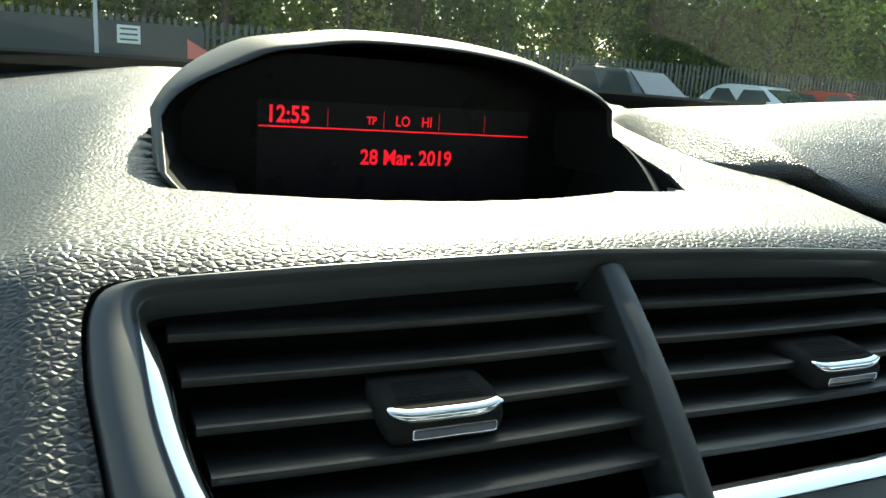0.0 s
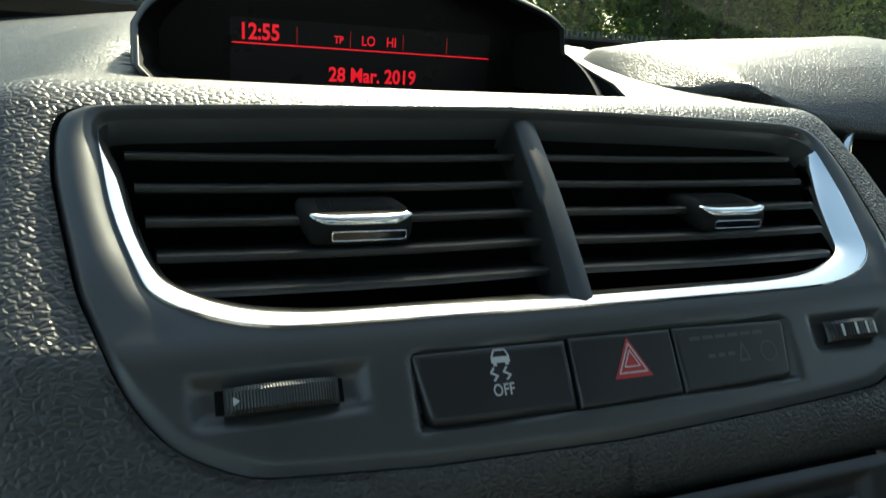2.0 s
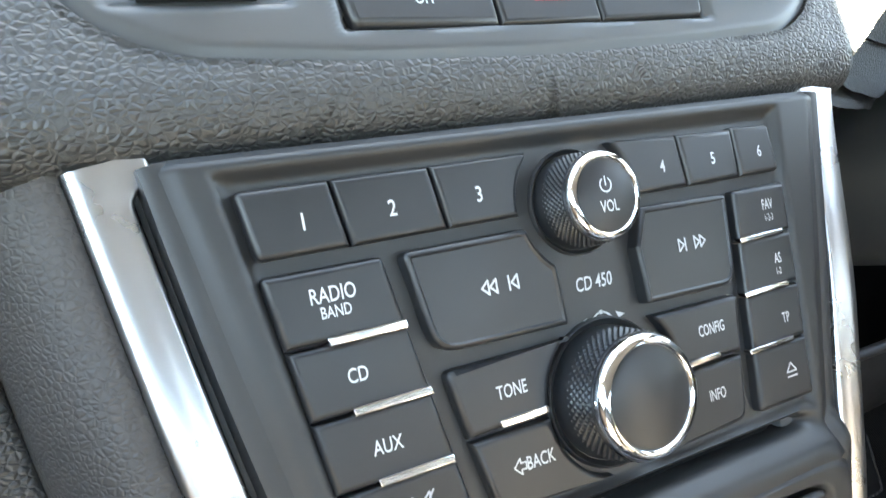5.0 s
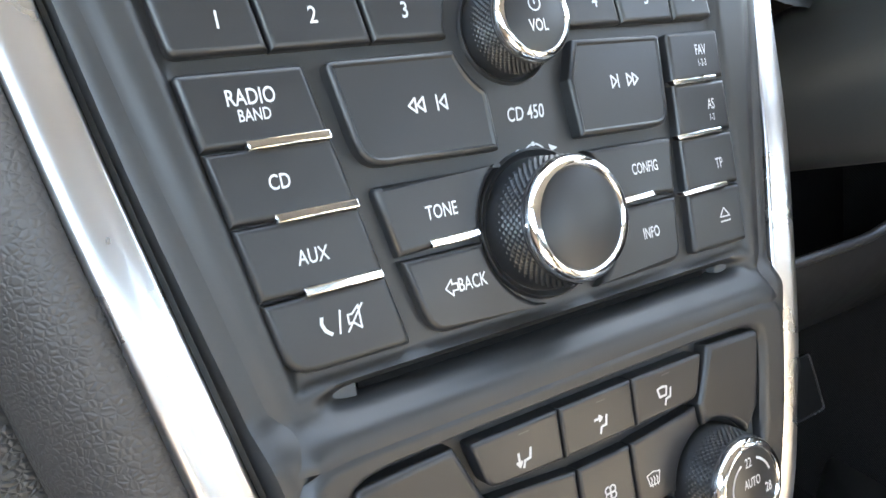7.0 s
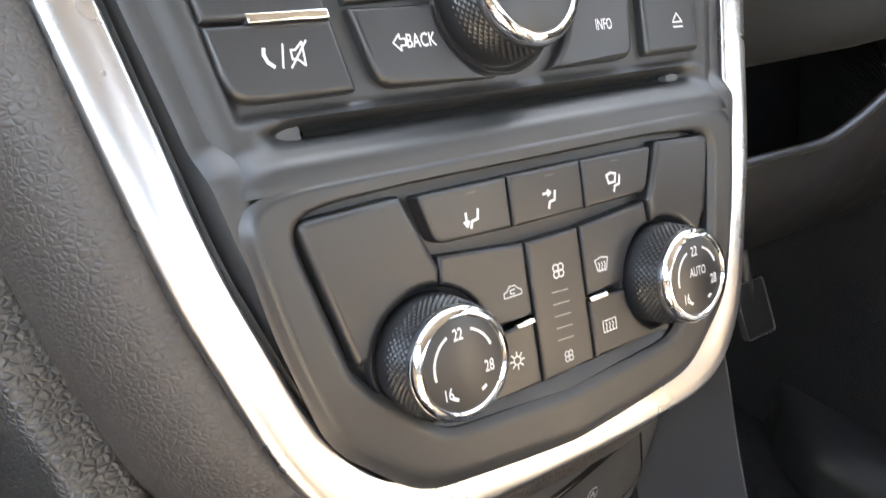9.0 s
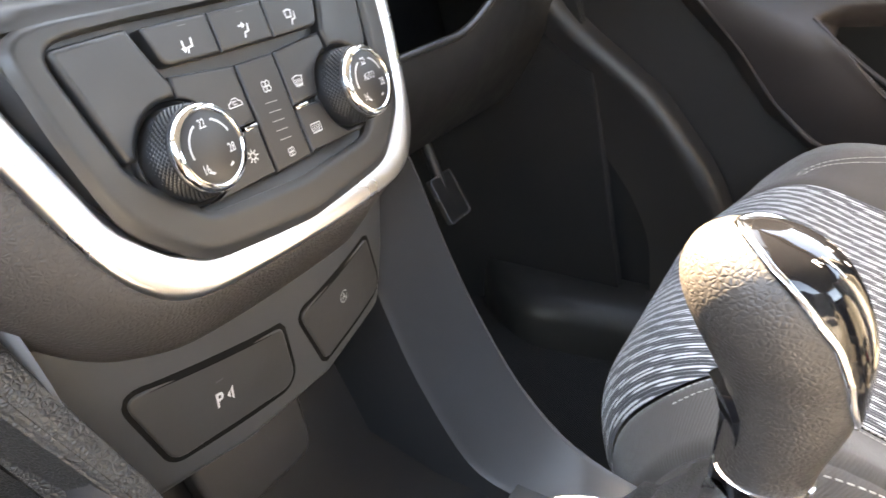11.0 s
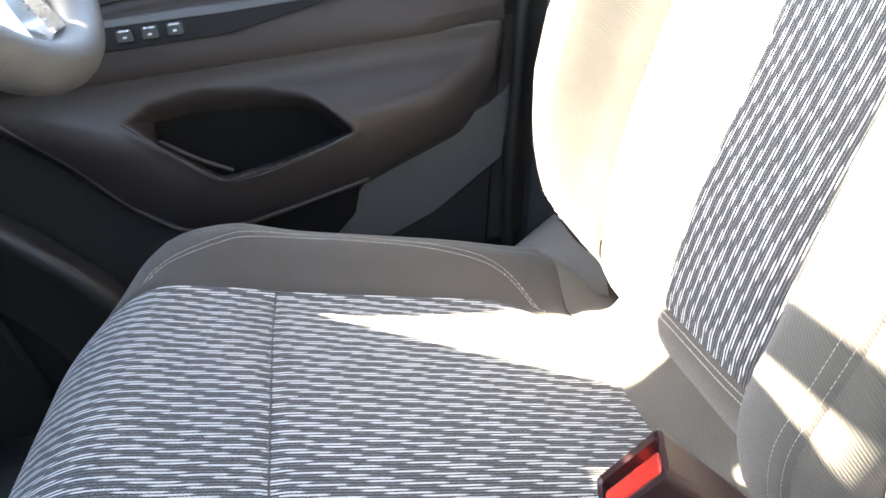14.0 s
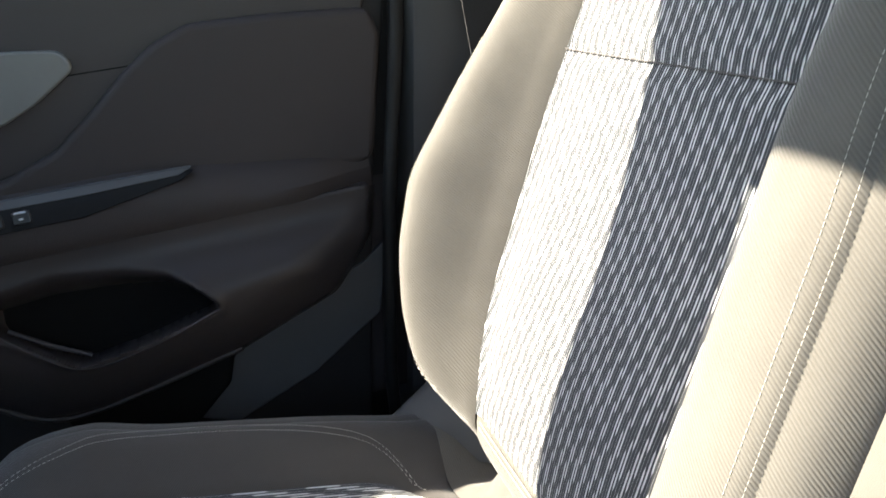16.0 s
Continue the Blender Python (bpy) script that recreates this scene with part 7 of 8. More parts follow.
# folded armrest on the driver seat
bm = bmesh.new()
rings = []
for k in range(19):
    t = k / 18
    e = math.sqrt(max(0.0, 1 - (2 * t - 1) ** 8))
    c = Vector((0.062, -0.655, 0.70)) + BV * (0.30 * t)
    rings.append([c + Vector((0.030 * e * math.copysign(abs(math.cos(a)) ** 0.6, math.cos(a)), 0, 0)) + BN * (0.048 * (0.25 + 0.75 * e) * math.copysign(abs(math.sin(a)) ** 0.6, math.sin(a))) for a in (2 * math.pi * j / 28 for j in range(28))])
loft(bm, rings, True, True, True)
part("armrest", flush(bm), GREYCLOTH, seat, "grey cloth armrest pad", 80)
bm = bmesh.new()
box(bm, (0, -1.28, 0.62), (1.25, 0.48, 0.22), None, 0.05)
box(bm, (0, -1.52, 0.95), (1.25, 0.16, 0.55), Matrix.Rotation(radians(-18), 3, "X"), 0.05)
solid("rear_bench", flush(bm), SIDECLOTH, "dark grey cloth rear bench seat", "rear seat")

# ---- dashboard lower parts on the driver's side ----
bm = bmesh.new()
def knee(a, b):
    x = 0.17 + 0.60 * a
    zt = 0.842 + 0.075 * smooth01((x - 0.46) / 0.22)
    z = 0.70 + (zt - 0.70) * b
    return Vector((x, 0.150 + 0.07 * (1 - b) ** 1.5 - 0.012 * math.sin(math.pi * b), z))
bm = grid(knee, 30, 14)
part("knee_panel", flush(bm), satin("knee panel plastic", (0.012, 0.012, 0.0125), 0.5), dash, "dark plastic knee panel", 60)
bm = bmesh.new()
tube(bm, [Vector((x, 0.149, 0.842 + 0.075 * smooth01((x - 0.46) / 0.22))) for x in np.linspace(0.17, 0.77, 40)], 0.0045, 8)
part("knee_rim", flush(bm), satin("knee rim plastic", (0.03, 0.03, 0.031), 0.35), dash, "rounded rim of the knee panel", 60)
# plain sheet behind the instruments; the recess's shade is in its colour
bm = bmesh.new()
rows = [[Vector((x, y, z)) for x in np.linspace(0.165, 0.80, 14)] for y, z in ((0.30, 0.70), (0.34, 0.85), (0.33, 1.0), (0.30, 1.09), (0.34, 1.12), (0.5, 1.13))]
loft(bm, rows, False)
part("instrument_recess", flush(bm), DEEP, dash, "recess round the instruments, darkened for its shade", 60)
bm = bmesh.new()
rows = [[Vector((x, y, z)) for x in np.linspace(-0.80, -0.120, 24)] for y, z in ((0.11, 1.055), (0.075, 1.03), (0.085, 0.98), (0.13, 0.86), (0.18, 0.72), (0.30, 0.62))]
loft(bm, rows, False)
part("glovebox", flush(bm), SIDE, dash, "dark grained lower dash panel", 60)
# instrument hood
bm = bmesh.new()
rows = []
HB = [(0.249, 0.406, 1.199, 0.001, 0.03), (0.250, 0.372, 1.2035, 0.006, 0.3), (0.257, 0.332, 1.205, 0.017, 0.65), (0.276, 0.300, 1.207, 0.029, 0.9), (0.322, 0.278, 1.211, 0.049, 1.0), (0.42, 0.262, 1.219, 0.060, 1.0), (0.52, 0.268, 1.226, 0.058, 1.0), (0.62, 0.30, 1.218, 0.048, 1.0), (0.72, 0.365, 1.20, 0.03, 1.0), (0.79, 0.45, 1.18, 0.01, 1.0)]
for x, yf, zt, th, f in curve_pts(HB, 80):
    sec = [(0.20, -th - 0.004), (0.06, -th - 0.010), (0.012, -th - 0.006), (0.002, -th - 0.002), (0.0, -th + 0.001), (0.004, -th * 0.86), (0.022, -th * 0.56), (0.055, -th * 0.22), (0.10, 0.0), (0.17, 0.008), (0.27, 0.0), (0.36, -0.035)]
    tip = 0.024 * max(0.0, 1 - (x - 0.249) / 0.022) ** 1.5
    rows.append([Vector((x + 0.10 * max(0, dy - 0.02) * f, yf + dy * f, zt - tip + dz * (f if dz > -th else 1))) for dy, dz in sec])
loft(bm, rows, False)
part("instrument_hood", flush(bm), PAD, dash, "black grained instrument hood", 70)
# instrument bezel edge
bm = bmesh.new()
tube(bm, [Vector((0.402 + 0.085 * math.cos(a), 0.245 + 0.05 * math.sin(a), 1.105 + 0.075 * math.sin(a))) for a in (2 * math.pi * k / 40 for k in range(41))], 0.004, 8, False)
part("dial_ring", flush(bm), CHROME, dash, "chrome instrument ring", 60)

# ---- steering wheel ----
wheel = thing("steering_wheel", (0.36, -0.157, 0.93), "grey leather steering wheel with a silver lower spoke", "steering wheel")
WC, WT = Vector((0.36, -0.157, 1.123)), radians(25)
wu, wn_axis = Vector((0, math.sin(WT), math.cos(WT))), Vector((0, -math.cos(WT), math.sin(WT)))
wp = lambda a, r, w=0.0: WC + Vector((1, 0, 0)) * (r * math.sin(a)) - wu * (r * math.cos(a)) + wn_axis * w
bm = bmesh.new()
rings = []
for k in range(72):
    a = 2 * math.pi * k / 72
    rings.append([wp(a, 0.172 + 0.0155 * math.cos(b), 0.0175 * math.sin(b)) for b in (2 * math.pi * j / 16 for j in range(16))])
rings.append(rings[0])
loft(bm, rings)
bmesh.ops.remove_doubles(bm, verts=bm.verts, dist=1e-6)
part("rim", flush(bm), leathery("wheel leather", (0.075, 0.072, 0.07), 0.0016, 0.4, 0.0002), wheel, "grey leather rim", 80)
bm = bmesh.new()
rings = []
for r, w in ((0.02, 0.018), (0.05, 0.016), (0.072, 0.006), (0.08, -0.015), (0.07, -0.05)):
    rings.append([wp(a, r * (1 + 0.12 * math.cos(2 * a)), w) for a in (2 * math.pi * j / 40 for j in range(40))])
loft(bm, rings, True, True, True)
part("hub", flush(bm), SATIN, wheel, "dark airbag hub", 60)
for a in (math.pi / 2, -math.pi / 2):
    bm = bmesh.new()
    loft(bm, [[wp(a + da / r, r, w) for da, w in ((-0.018, -0.012), (-0.022, 0.0), (0, 0.006), (0.022, 0.0), (0.018, -0.012))] for r in (0.06, 0.1, 0.14, 0.166)], True, True, True)
    part("spoke", flush(bm), SATIN, wheel, "dark side spoke", 60)
bm = bmesh.new()
rows = []
for r in np.linspace(0.065, 0.168, 8):
    rows.append([wp(da, r, w) for da, w in ((-0.30, -0.006), (-0.29, 0.002), (-0.22, 0.004), (-0.19, -0.004), (0.19, -0.004), (0.22, 0.004), (0.29, 0.002), (0.30, -0.006))])
loft(bm, rows, False)
part("lower_spoke", flush(bm), SATINCHROME, wheel, "silver lower spoke", 60)
bm = bmesh.new()
tube(bm, [WC - wn_axis * 0.03, WC - wn_axis * 0.12, WC - wn_axis * 0.30, WC - wn_axis * 0.45], [0.05, 0.06, 0.06, 0.05], 20)
part("column_cowl", flush(bm), SATIN, wheel, "dark steering column cowl", 60)
# yellow tag by the column
bm = slab(lambda u, v, w=0.0: Vector((0.45 + w / 1000 + u * 0.0002, -0.098 - u / 1000, 0.955 + v / 1000)), rounded([(-6, 4, 3), (6, 4, 3), (7, -10, 6), (0, -16, 5), (-7, -10, 6)], 4, 5), -1, 1, 0.5)
tag = solid("key_tag", flush(bm), YELLOW, "bright yellow plastic key tag hanging by the column", "key tag")
bm = bmesh.new()
tube(bm, [Vector((0.45, -0.098, 0.957)), Vector((0.45, -0.097, 0.972)), Vector((0.449, -0.094, 0.99)), Vector((0.447, -0.07, 1.01))], 0.001, 6)
solid("key_ring", flush(bm), CHROME, "thin steel ring holding the key tag", "key ring")

# ---- pedals ----
for x, y, z, wd, nm, lab in ((0.60, 0.24, 0.655, 0.028, "accelerator_pedal", "black rubber accelerator pedal in the footwell"), (0.50, 0.27, 0.685, 0.055, "brake_pedal", "black brake pedal with a steel arm")):
    pt = thing(nm, (x, y + 0.1, 0.46), lab, "pedal", "pedals")
    pm = lambda u, v, w=0.0, x=x, y=y, z=z: Vector((x + u / 1000, y + (v * 0.5 - w * 0.85) / 1000, z - 0.06 + (v * 0.85 + w * 0.5) / 1000))
    part("pad", slab(pm, rounded([(-wd * 900, -32), (wd * 900, -32), (wd * 900, 32), (-wd * 900, 32)], 6, 4), -6, 4, 2), RUBBER, pt, "black rubber pad")
    part("edge", flush(ring_slab(pm, rounded([(-wd * 960, -34), (wd * 960, -34), (wd * 960, 34), (-wd * 960, 34)], 6, 4), rounded([(-wd * 900, -31.5), (wd * 900, -31.5), (wd * 900, 31.5), (-wd * 900, 31.5)], 6, 4), -3, 4.4, 0.4)), satin("worn pedal edge", (0.07, 0.07, 0.075), 0.22, 0.6), pt, "shiny worn pedal edge")
    bm = bmesh.new()
    tube(bm, [Vector((x, y + 0.01, z - 0.05)), Vector((x + 0.01, y + 0.05, z + 0.03)), Vector((x + 0.01, y + 0.10, z + 0.16)), Vector((x + 0.01, y + 0.12, z + 0.28))], 0.008, 8)
    part("arm", flush(bm), satin("pedal steel", (0.015, 0.015, 0.015), 0.5), pt, "dark steel pedal arm", 60)

# ---- windscreen ----
bm = bmesh.new()
WSB = lambda x: (0.80 - 0.22 * (x / 0.8) ** 2, 1.190 - 0.01 * (x / 0.8) ** 2)
rows = []
for t in np.linspace(0, 1, 10):
    row = []
    for x in np.linspace(-0.78, 0.78, 30):
        yb, zb = WSB(x)
        xt = x * (1 - 0.22 * t)
        row.append(Vector((xt, yb + (-0.15 - 0.06 * (x / 0.8) ** 2 - yb) * t, zb + (1.55 - zb) * t + 0.045 * math.sin(math.pi * t))))
    rows.append(row)
loft(bm, rows, False)
gm, gn, gl, gb = base_mat("dusty hazed windscreen glass", (0.8, 0.85, 0.82), 0.05)
gn.remove(gb)
tr = gn.new("ShaderNodeBsdfTransparent")
tr.inputs[0].default_value = (0.86, 0.91, 0.88, 1)
gls = gn.new("ShaderNodeBsdfGlossy")
gls.inputs["Roughness"].default_value = 0.02
# pale film over the pane: dust, with the glass's haze put into it
df = gn.new("ShaderNodeBsdfDiffuse")
df.inputs[0].default_value = (0.8, 0.8, 0.78, 1)
fr = gn.new("ShaderNodeFresnel")
fr.inputs[0].default_value = 1.33
m1, m2 = gn.new("ShaderNodeMixShader"), gn.new("ShaderNodeMixShader")
tcw = gn.new("ShaderNodeTexCoord").outputs["Object"]
dn = noise_node(gn, gl, tcw, 22, 6, 0.7)
gl.new(ramp(gn, gl, dn.outputs["Fac"], 0.35, 0.75, 0.02, 0.05), m1.inputs[0])
gl.new(tr.outputs[0], m1.inputs[1]), gl.new(df.outputs[0], m1.inputs[2])
gl.new(fr.outputs[0], m2.inputs[0]), gl.new(m1.outputs[0], m2.inputs[1]), gl.new(gls.outputs[0], m2.inputs[2])
gl.new(m2.outputs[0], gn["Material Output"].inputs[0])
ws = solid("window_1", bm, gm, "dusty hazed clear windscreen glass", "windscreen", "", "structure", 70)
ws.visible_shadow = False
bm = bmesh.new()
rows = []
for dy, dz in ((0.05, -0.06), (-0.002, -0.03), (-0.006, -0.004), (-0.012, 0.010), (-0.030, 0.020), (-0.050, 0.031), (-0.049, 0.034), (-0.004, 0.008)):
    rows.append([Vector((x, WSB(x)[0] + dy, WSB(x)[1] + dz)) for x in np.linspace(-0.80, 0.80, 40)])
loft(bm, rows, False)
solid("windscreen_trim", flush(bm), RUBBER, "black lower windscreen border", "windscreen trim", "", "structure", 60)
# interior mirror with its sensor housing at the head of the windscreen, out of view, added to block sun
mir = thing("rear_view_mirror", (0.0, -0.12, 1.49), "black interior mirror on a windscreen mount", "mirror")
bm = bmesh.new()
box(bm, (0.0, -0.16, 1.43), (0.22, 0.03, 0.06), Matrix.Rotation(radians(12), 3, "X"), 0.012)
part("mirror_shell", flush(bm), SATIN, mir, "black mirror shell")
bm = bmesh.new()
box(bm, (0, -0.10, 1.485), (0.07, 0.10, 0.05), Matrix.Rotation(radians(-25), 3, "X"), 0.012)
part("mount", flush(bm), SATIN, mir, "black mirror mount")

# ---- outside ----
GROUND = satin("tarmac", (0.06, 0.06, 0.062), 0.85, 0.3, 0.001, 0.25)
bm = bmesh.new()
rows = []
for y in (-400, -60, 2.2, 8, 16, 30, 80, 400):
    rows.append([Vector((x, y, 0)) for x in (-400, -60, -20, -6, 6, 20, 60, 400)])
loft(bm, rows, False)
solid("ground", flush(bm), GROUND, "grey tarmac car park", "ground", "", "structure", 0, (0, 0, 0))
# own bonnet ahead of the windscreen
BODY = satin("dark car paint", (0.02, 0.02, 0.024), 0.12, 0.6, 0.0, 0.02)
bm = bmesh.new()
rows = []
for y, z in ((0.84, 1.145), (1.0, 1.10), (1.3, 1.03), (1.6, 0.97), (1.8, 0.9), (1.86, 0.75), (1.88, 0.35)):
    rows.append([Vector((x, y - 0.22 * (x / 0.85) ** 4, z - 0.06 * (x / 0.85) ** 4)) for x in np.linspace(-0.85, 0.85, 20)])
loft(bm, rows, False)
solid("bonnet", flush(bm), BODY, "dark painted bonnet of the car", "bonnet", "", "structure", 60)

rnd = random.Random(7)
# fence of upright pales before the trees
FENCE_Y = 17.0
fence = thing("fence", (4, FENCE_Y, 0), "dark vertical steel pale fence along the car park", "fence", kind="structure")
STEEL = satin("dark fence steel", (0.05, 0.055, 0.055), 0.5)
bm = bmesh.new()
box(bm, (0, 0, 0.95), (0.07, 0.02, 1.9))
pale = bpy.data.meshes.new("pale")
bm.to_mesh(pale)
bm.free()
pale.materials.append(STEEL)
for k in range(230):
    ob = new("pale", pale)
    ob.parent = fence
    ob.location = (-16 + k * 0.155, rnd.uniform(-0.01, 0.01), 0)
    ob.rotation_euler = (0, rnd.uniform(-0.01, 0.01), 0)
for z in (0.5, 1.6):
    bm = bmesh.new()
    box(bm, (6, FENCE_Y + 0.05, z), (42, 0.05, 0.06))
    part("rail", bm, STEEL, fence, "", 0)


def leaf_mat(name, color):
    m, n, l, b = base_mat(name, color, 0.6, 0, 0.3)
    oi = n.new("ShaderNodeNewGeometry")
    vary(n, l, b, color, oi.outputs["Random Per Island"], 0.55)
    tl = n.new("ShaderNodeBsdfTranslucent")
    tl.inputs[0].default_value = (color[0] * 2.3, color[1] * 2.5, color[2] * 1.8, 1)
    mx = n.new("ShaderNodeMixShader")
    mx.inputs[0].default_value = 0.5
    l.new(b.outputs[0], mx.inputs[1])
    l.new(tl.outputs[0], mx.inputs[2])
    l.new(mx.outputs[0], n["Material Output"].inputs[0])
    return m


LEAF = [leaf_mat("ivy green leaves", (0.065, 0.105, 0.03)), leaf_mat("spring leaves", (0.12, 0.15, 0.04)), leaf_mat("dark leaves", (0.04, 0.07, 0.025))]
BARK = leathery("tree bark", (0.10, 0.085, 0.07), 0.05, 0.9, 0.01, 0.2, 0.3)


def tree(x, y, high, spread, mat, seed, leaves):
    """A trunk with limbs and a crown of many small leaf clumps."""
    r = random.Random(seed)
    t = thing("tree", (x, y, 0), "leafy green tree behind the fence", "tree", "trees behind the fence")
    bm = bmesh.new()
    top = Vector((x + r.uniform(-0.3, 0.3), y, high * 0.8))
    tube(bm, [Vector((x, y, -0.1)), Vector((x + r.uniform(-0.1, 0.1), y, high * 0.3)), top], [0.16, 0.12, 0.03], 8)
    tips = []
    for k in range(9):
        h = high * (0.25 + 0.6 * k / 9)
        a = r.uniform(0, 2 * math.pi)
        b = Vector((x, y, h))
        e = b + Vector((math.cos(a) * spread * 0.7, math.sin(a) * spread * 0.5, high * 0.12))
        tube(bm, [b, (b + e) / 2 + Vector((0, 0, 0.1)), e], [0.05, 0.035, 0.012], 6)
        tips.append(e)
    part("trunk", flush(bm), BARK, t, "brown trunk and limbs", 60)
    vs, fs = [], []
    clumps = [Vector((x + r.gauss(0, spread * 0.55), y + r.gauss(0, spread * 0.35), high * (0.12 + 0.88 * r.random() ** 0.9))) for _ in range(leaves // 26)]
    for c in clumps:
        if r.random() < 0.12:
            continue
        for _ in range(26):
            p = c + Vector((r.gauss(0, 0.22), r.gauss(0, 0.22), r.gauss(0, 0.2)))
            s = r.uniform(0.05, 0.125)
            a = Vector((r.gauss(0, 1), r.gauss(0, 1), r.gauss(0, 1))).normalized() * s
            b = a.cross(Vector((r.gauss(0, 1), r.gauss(0, 1), r.gauss(0, 1)))).normalized() * s * 0.7
            i = len(vs)
            vs += [p - a, p - b * 0.8, p + a, p + b * 0.8]
            fs.append((i, i + 1, i + 2, i + 3))
    base = BASE[t.name]
    me = bpy.data.meshes.new("crown")
    me.from_pydata([v - base for v in vs], [], fs)
    me.materials.append(mat)
    ob = new("crown", me)
    ob.parent = t
    tagged(ob, "loose green crown of small leaves", kind="stuff")
    return t


sd = 3
for row_y, n, x0, dx in ((18.6, 15, -9, 2.35), (21.0, 15, -10, 2.5), (24.0, 17, -11, 2.6)):
    for k in range(n):
        sd += 1
        tree(x0 + k * dx + rnd.uniform(-0.5, 0.5), row_y + rnd.uniform(-0.5, 0.5), rnd.uniform(6.0, 8.5), 1.8, LEAF[sd % 3], sd, 6800)


def parked_car(x, y, yaw, high, length, color, label, group="parked cars"):
    """A parked car: lower body, glasshouse, windows, mirrors, wheels and lamps."""
    c = thing("parked_car", (x, y, 0), label, "car", group)
    M = Matrix.Translation((x, y, 0)) @ Matrix.Rotation(radians(yaw), 4, "Z")
    paint = satin("car paint " + label, color, 0.18, 0.6, 0.0, 0.03)
    w = 0.88
    bm = bmesh.new()
    prof = [(-length / 2, 0.35), (-length / 2 - 0.02, 0.62), (-length / 2 + 0.08, 0.78), (-length / 2 + 0.95, 0.95), (-length / 2 + 1.25, 0.98), (length / 2 - 0.5, 1.0), (length / 2 - 0.05, 0.92), (length / 2, 0.6), (length / 2 - 0.05, 0.35)]
    prof = curve_pts(prof, 40)
    rings = []
    for sx_, sh in ((-w, 0.90), (-w * 0.97, 0.98), (-w * 0.7, 1.0), (0, 1.01), (w * 0.7, 1.0), (w * 0.97, 0.98), (w, 0.90)):
        rings.append([M @ Vector((sx_, yy, 0.28 + (zz - 0.28) * sh)) for yy, zz in prof])
    loft(bm, rings, True, True, True)
    part("body", flush(bm), paint, c, "painted lower body", 40)
    bm = bmesh.new()
    gp = [(-length / 2 + 1.1, 0.96), (-length / 2 + 1.85, high - 0.06), (-length / 2 + 2.2, high), (length / 2 - 1.0, high - 0.02), (length / 2 - 0.35, 0.98)]
    gp = curve_pts(gp, 24)
    rings = []
    for q, sh in ((-0.80, 0.0), (-0.74, 0.35), (-0.62, 0.93), (-0.5, 1.0), (0.5, 1.0), (0.62, 0.93), (0.74, 0.35), (0.80, 0.0)):
        rings.append([M @ Vector((q, yy, 0.96 + (zz - 0.96) * sh)) for yy, zz in gp])
    loft(bm, rings, True, True, True)
    part("roof", flush(bm), paint, c, "painted roof", 40)
    glass_m = satin("car glass " + label, (0.05, 0.06, 0.065), 0.04, 0.8, 0.0, 0.0)
    bm = bmesh.new()
    q = [Vector((-0.70, -length / 2 + 1.14, 0.99)), Vector((0.70, -length / 2 + 1.14, 0.99)), Vector((0.56, -length / 2 + 1.83, high - 0.09)), Vector((-0.56, -length / 2 + 1.83, high - 0.09))]
    nrm = Vector((0, -1, 0.8)).normalized() * 0.03
    loft(bm, [[M @ p for p in q], [M @ (p + nrm) for p in q]], True, True, True)
    part("windscreen", flush(bm), glass_m, c, "reflecting windscreen")
    for sg in (-1, 1):
        for y0, y1 in ((-length / 2 + 1.6, -length / 2 + 2.5), (-length / 2 + 2.58, length / 2 - 0.9)):
            bm = bmesh.new()
            q = [Vector((sg * 0.785, y0 - 0.15, 1.0)), Vector((sg * 0.785, y1, 1.0)), Vector((sg * 0.66, y1 - 0.1, high - 0.12)), Vector((sg * 0.66, y0 + 0.25, high - 0.12))]
            loft(bm, [[M @ p for p in q], [M @ (p + Vector((sg * 0.02, 0, 0.01))) for p in q]], True, True, True)
            part("side_window", flush(bm), glass_m, c, "dark side window")
        bm = bmesh.new()
        box(bm, (0, 0, 0), (0.18, 0.1, 0.13), None, 0.03)
        bmesh.ops.transform(bm, matrix=M @ Matrix.Translation((sg * 0.98, -length / 2 + 1.45, 1.02)), verts=bm.verts)
        part("door_mirror", flush(bm), paint, c, "painted door mirror")
        bm = bmesh.new()
        box(bm, (0, 0, 0), (0.34, 0.12, 0.14), None, 0.04)
        bmesh.ops.transform(bm, matrix=M @ Matrix.Translation((sg * 0.62, -length / 2 + 0.06, 0.70)), verts=bm.verts)
        part("headlight", flush(bm), GREYTRIM, c, "clear headlight")
        for yy in (-length / 2 + 0.8, length / 2 - 0.8):
            bm = bmesh.new()
            tube(bm, [M @ Vector((sg * 0.70, yy, 0.32)), M @ Vector((sg * 0.90, yy, 0.32))], 0.32, 24)
            wh = part("wheel", flush(bm), RUBBER, c, "black tyre", 50)
            bm = bmesh.new()
            tube(bm, [M @ Vector((sg * 0.86, yy, 0.32)), M @ Vector((sg * 0.91, yy, 0.32))], 0.20, 18)
            part("rim", flush(bm), SATINCHROME, wh, "alloy rim", 50)
    return c


parked_car(10.8, 14.6, 12, 1.62, 4.5, (0.09, 0.10, 0.11), "dark grey off-road car parked by the fence")
parked_car(15.1, 14.6, 12, 1.45, 4.2, (0.7, 0.7, 0.7), "white hatchback parked beside other cars")
parked_car(18.3, 14.8, 12, 1.46, 4.2, (0.35, 0.03, 0.03), "red hatchback parked beside other cars")

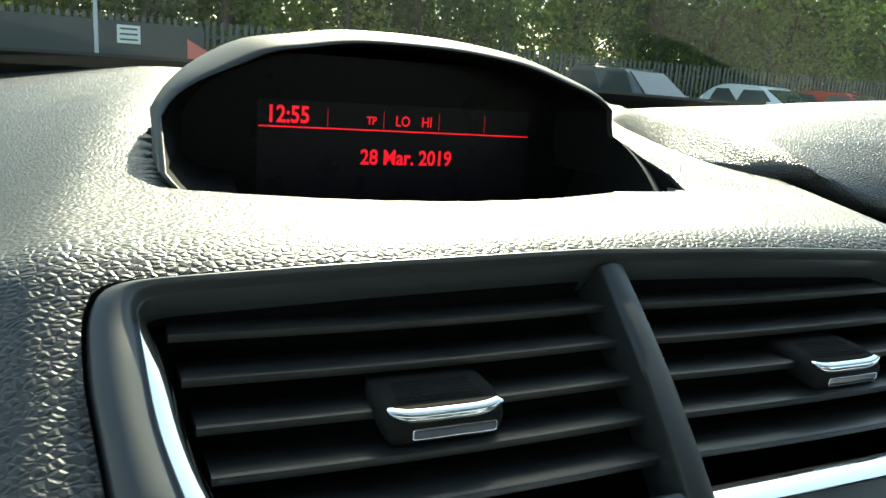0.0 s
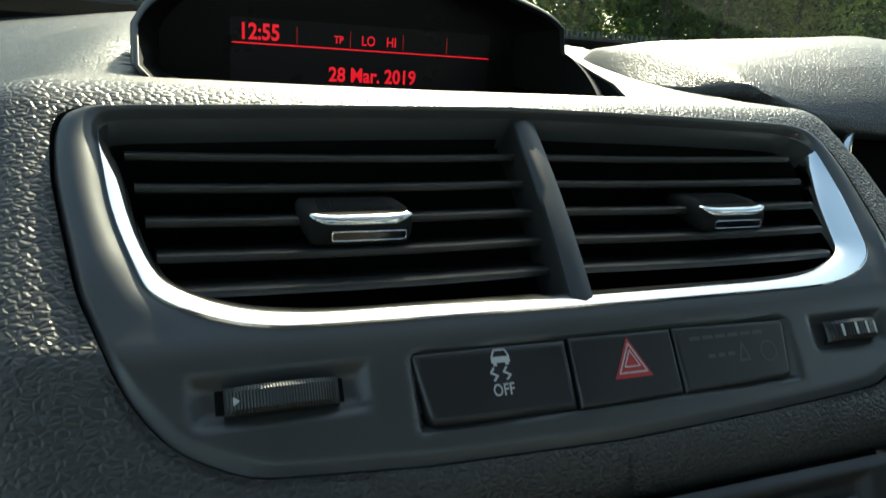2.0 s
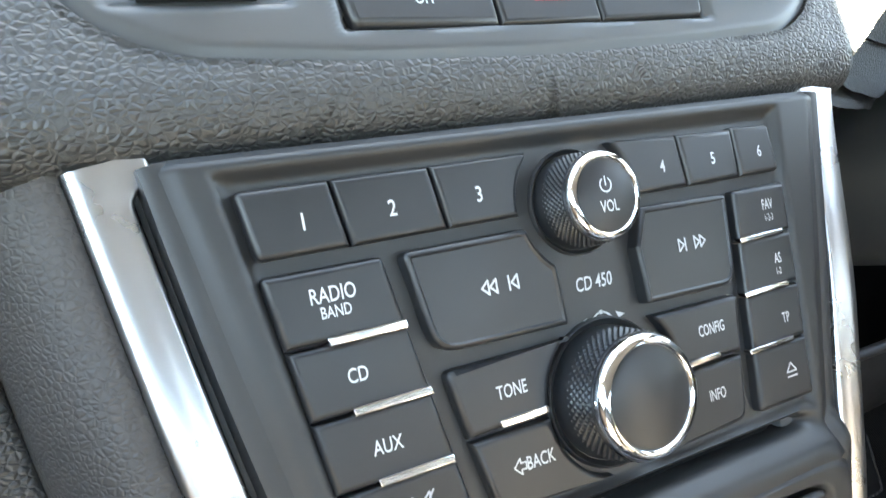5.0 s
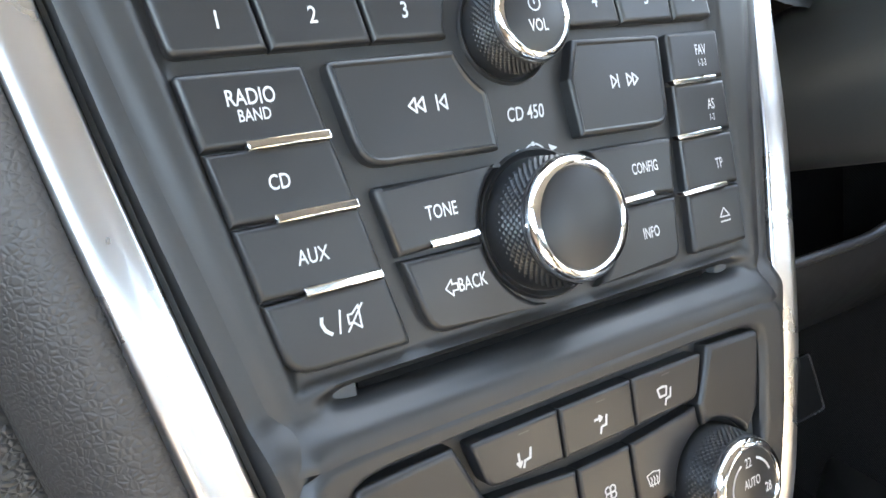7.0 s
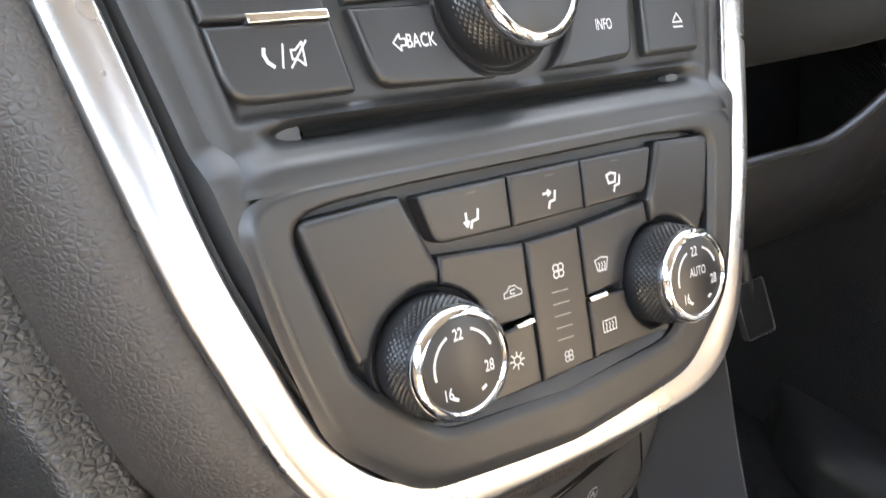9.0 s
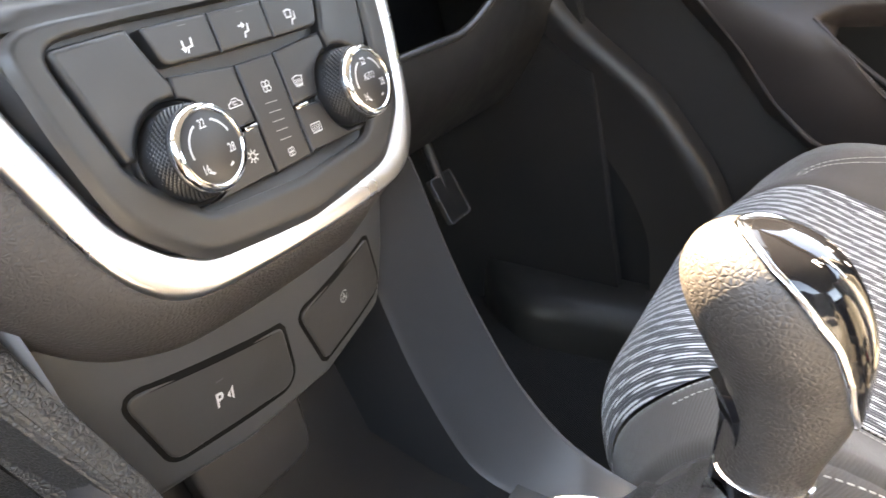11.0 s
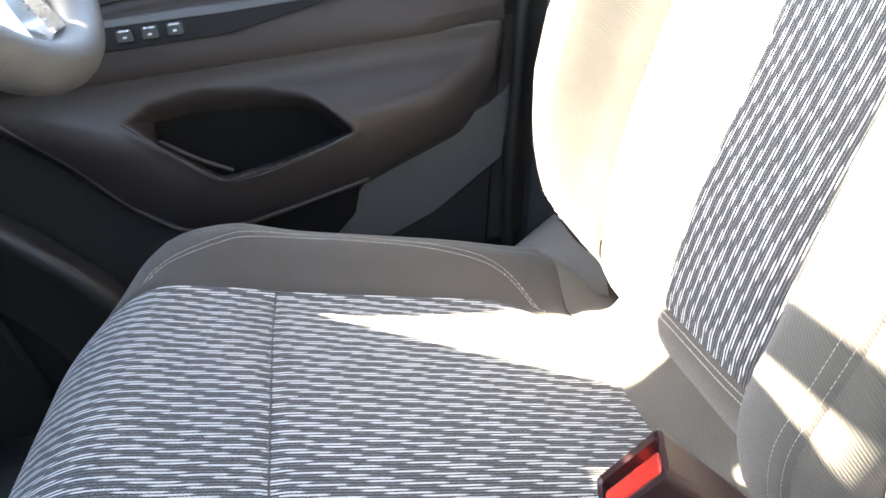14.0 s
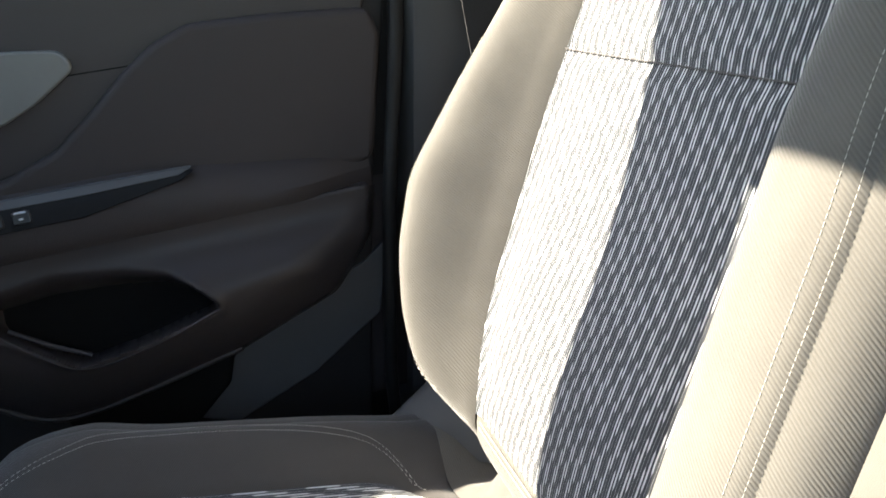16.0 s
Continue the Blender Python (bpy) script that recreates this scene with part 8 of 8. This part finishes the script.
# dark hut with a pale notice, red board, post
hut = thing("site_hut", (-0.5, 16.2, 0), "dark grey boarded site hut with a pale notice", "hut")
bm = bmesh.new()
box(bm, (-2.1, 16.6, 0.87), (7.2, 0.8, 1.74), None, 0.02)
part("wall", flush(bm), satin("hut boards", (0.03, 0.032, 0.034), 0.6), hut, "dark boarded wall")
bm = bmesh.new()
box(bm, (0.10, 16.18, 1.50), (0.42, 0.03, 0.34))
nt = part("notice", bm, satin("notice board", (0.6, 0.62, 0.64), 0.5), hut, "pale notice", 0)
for k in range(3):
    bm = bmesh.new()
    box(bm, (0.10, 16.155, 1.60 - 0.1 * k), (0.32, 0.01, 0.035))
    part("text_bar", bm, GREYPRINT, nt, "grey bar of unreadable writing", 0)
bm = bmesh.new()
v = [Vector((x, 14.0, z)) for x, z in ((1.02, 0), (1.46, 0), (1.44, 1.22), (1.0, 1.46))]
loft(bm, [v, [p + Vector((0, 0.02, 0)) for p in v]], True, True, True)
solid("red_board", flush(bm), satin("red board paint", (0.55, 0.12, 0.10), 0.5), "faded red sign board standing on the tarmac", "sign", smooth=0)
bm = bmesh.new()
tube(bm, [Vector((-0.43, 14, 0)), Vector((-0.43, 14, 5.0))], 0.035, 10)
solid("post", flush(bm), satin("galvanised post", (0.4, 0.41, 0.42), 0.4), "thin pale steel post in the car park", "post")
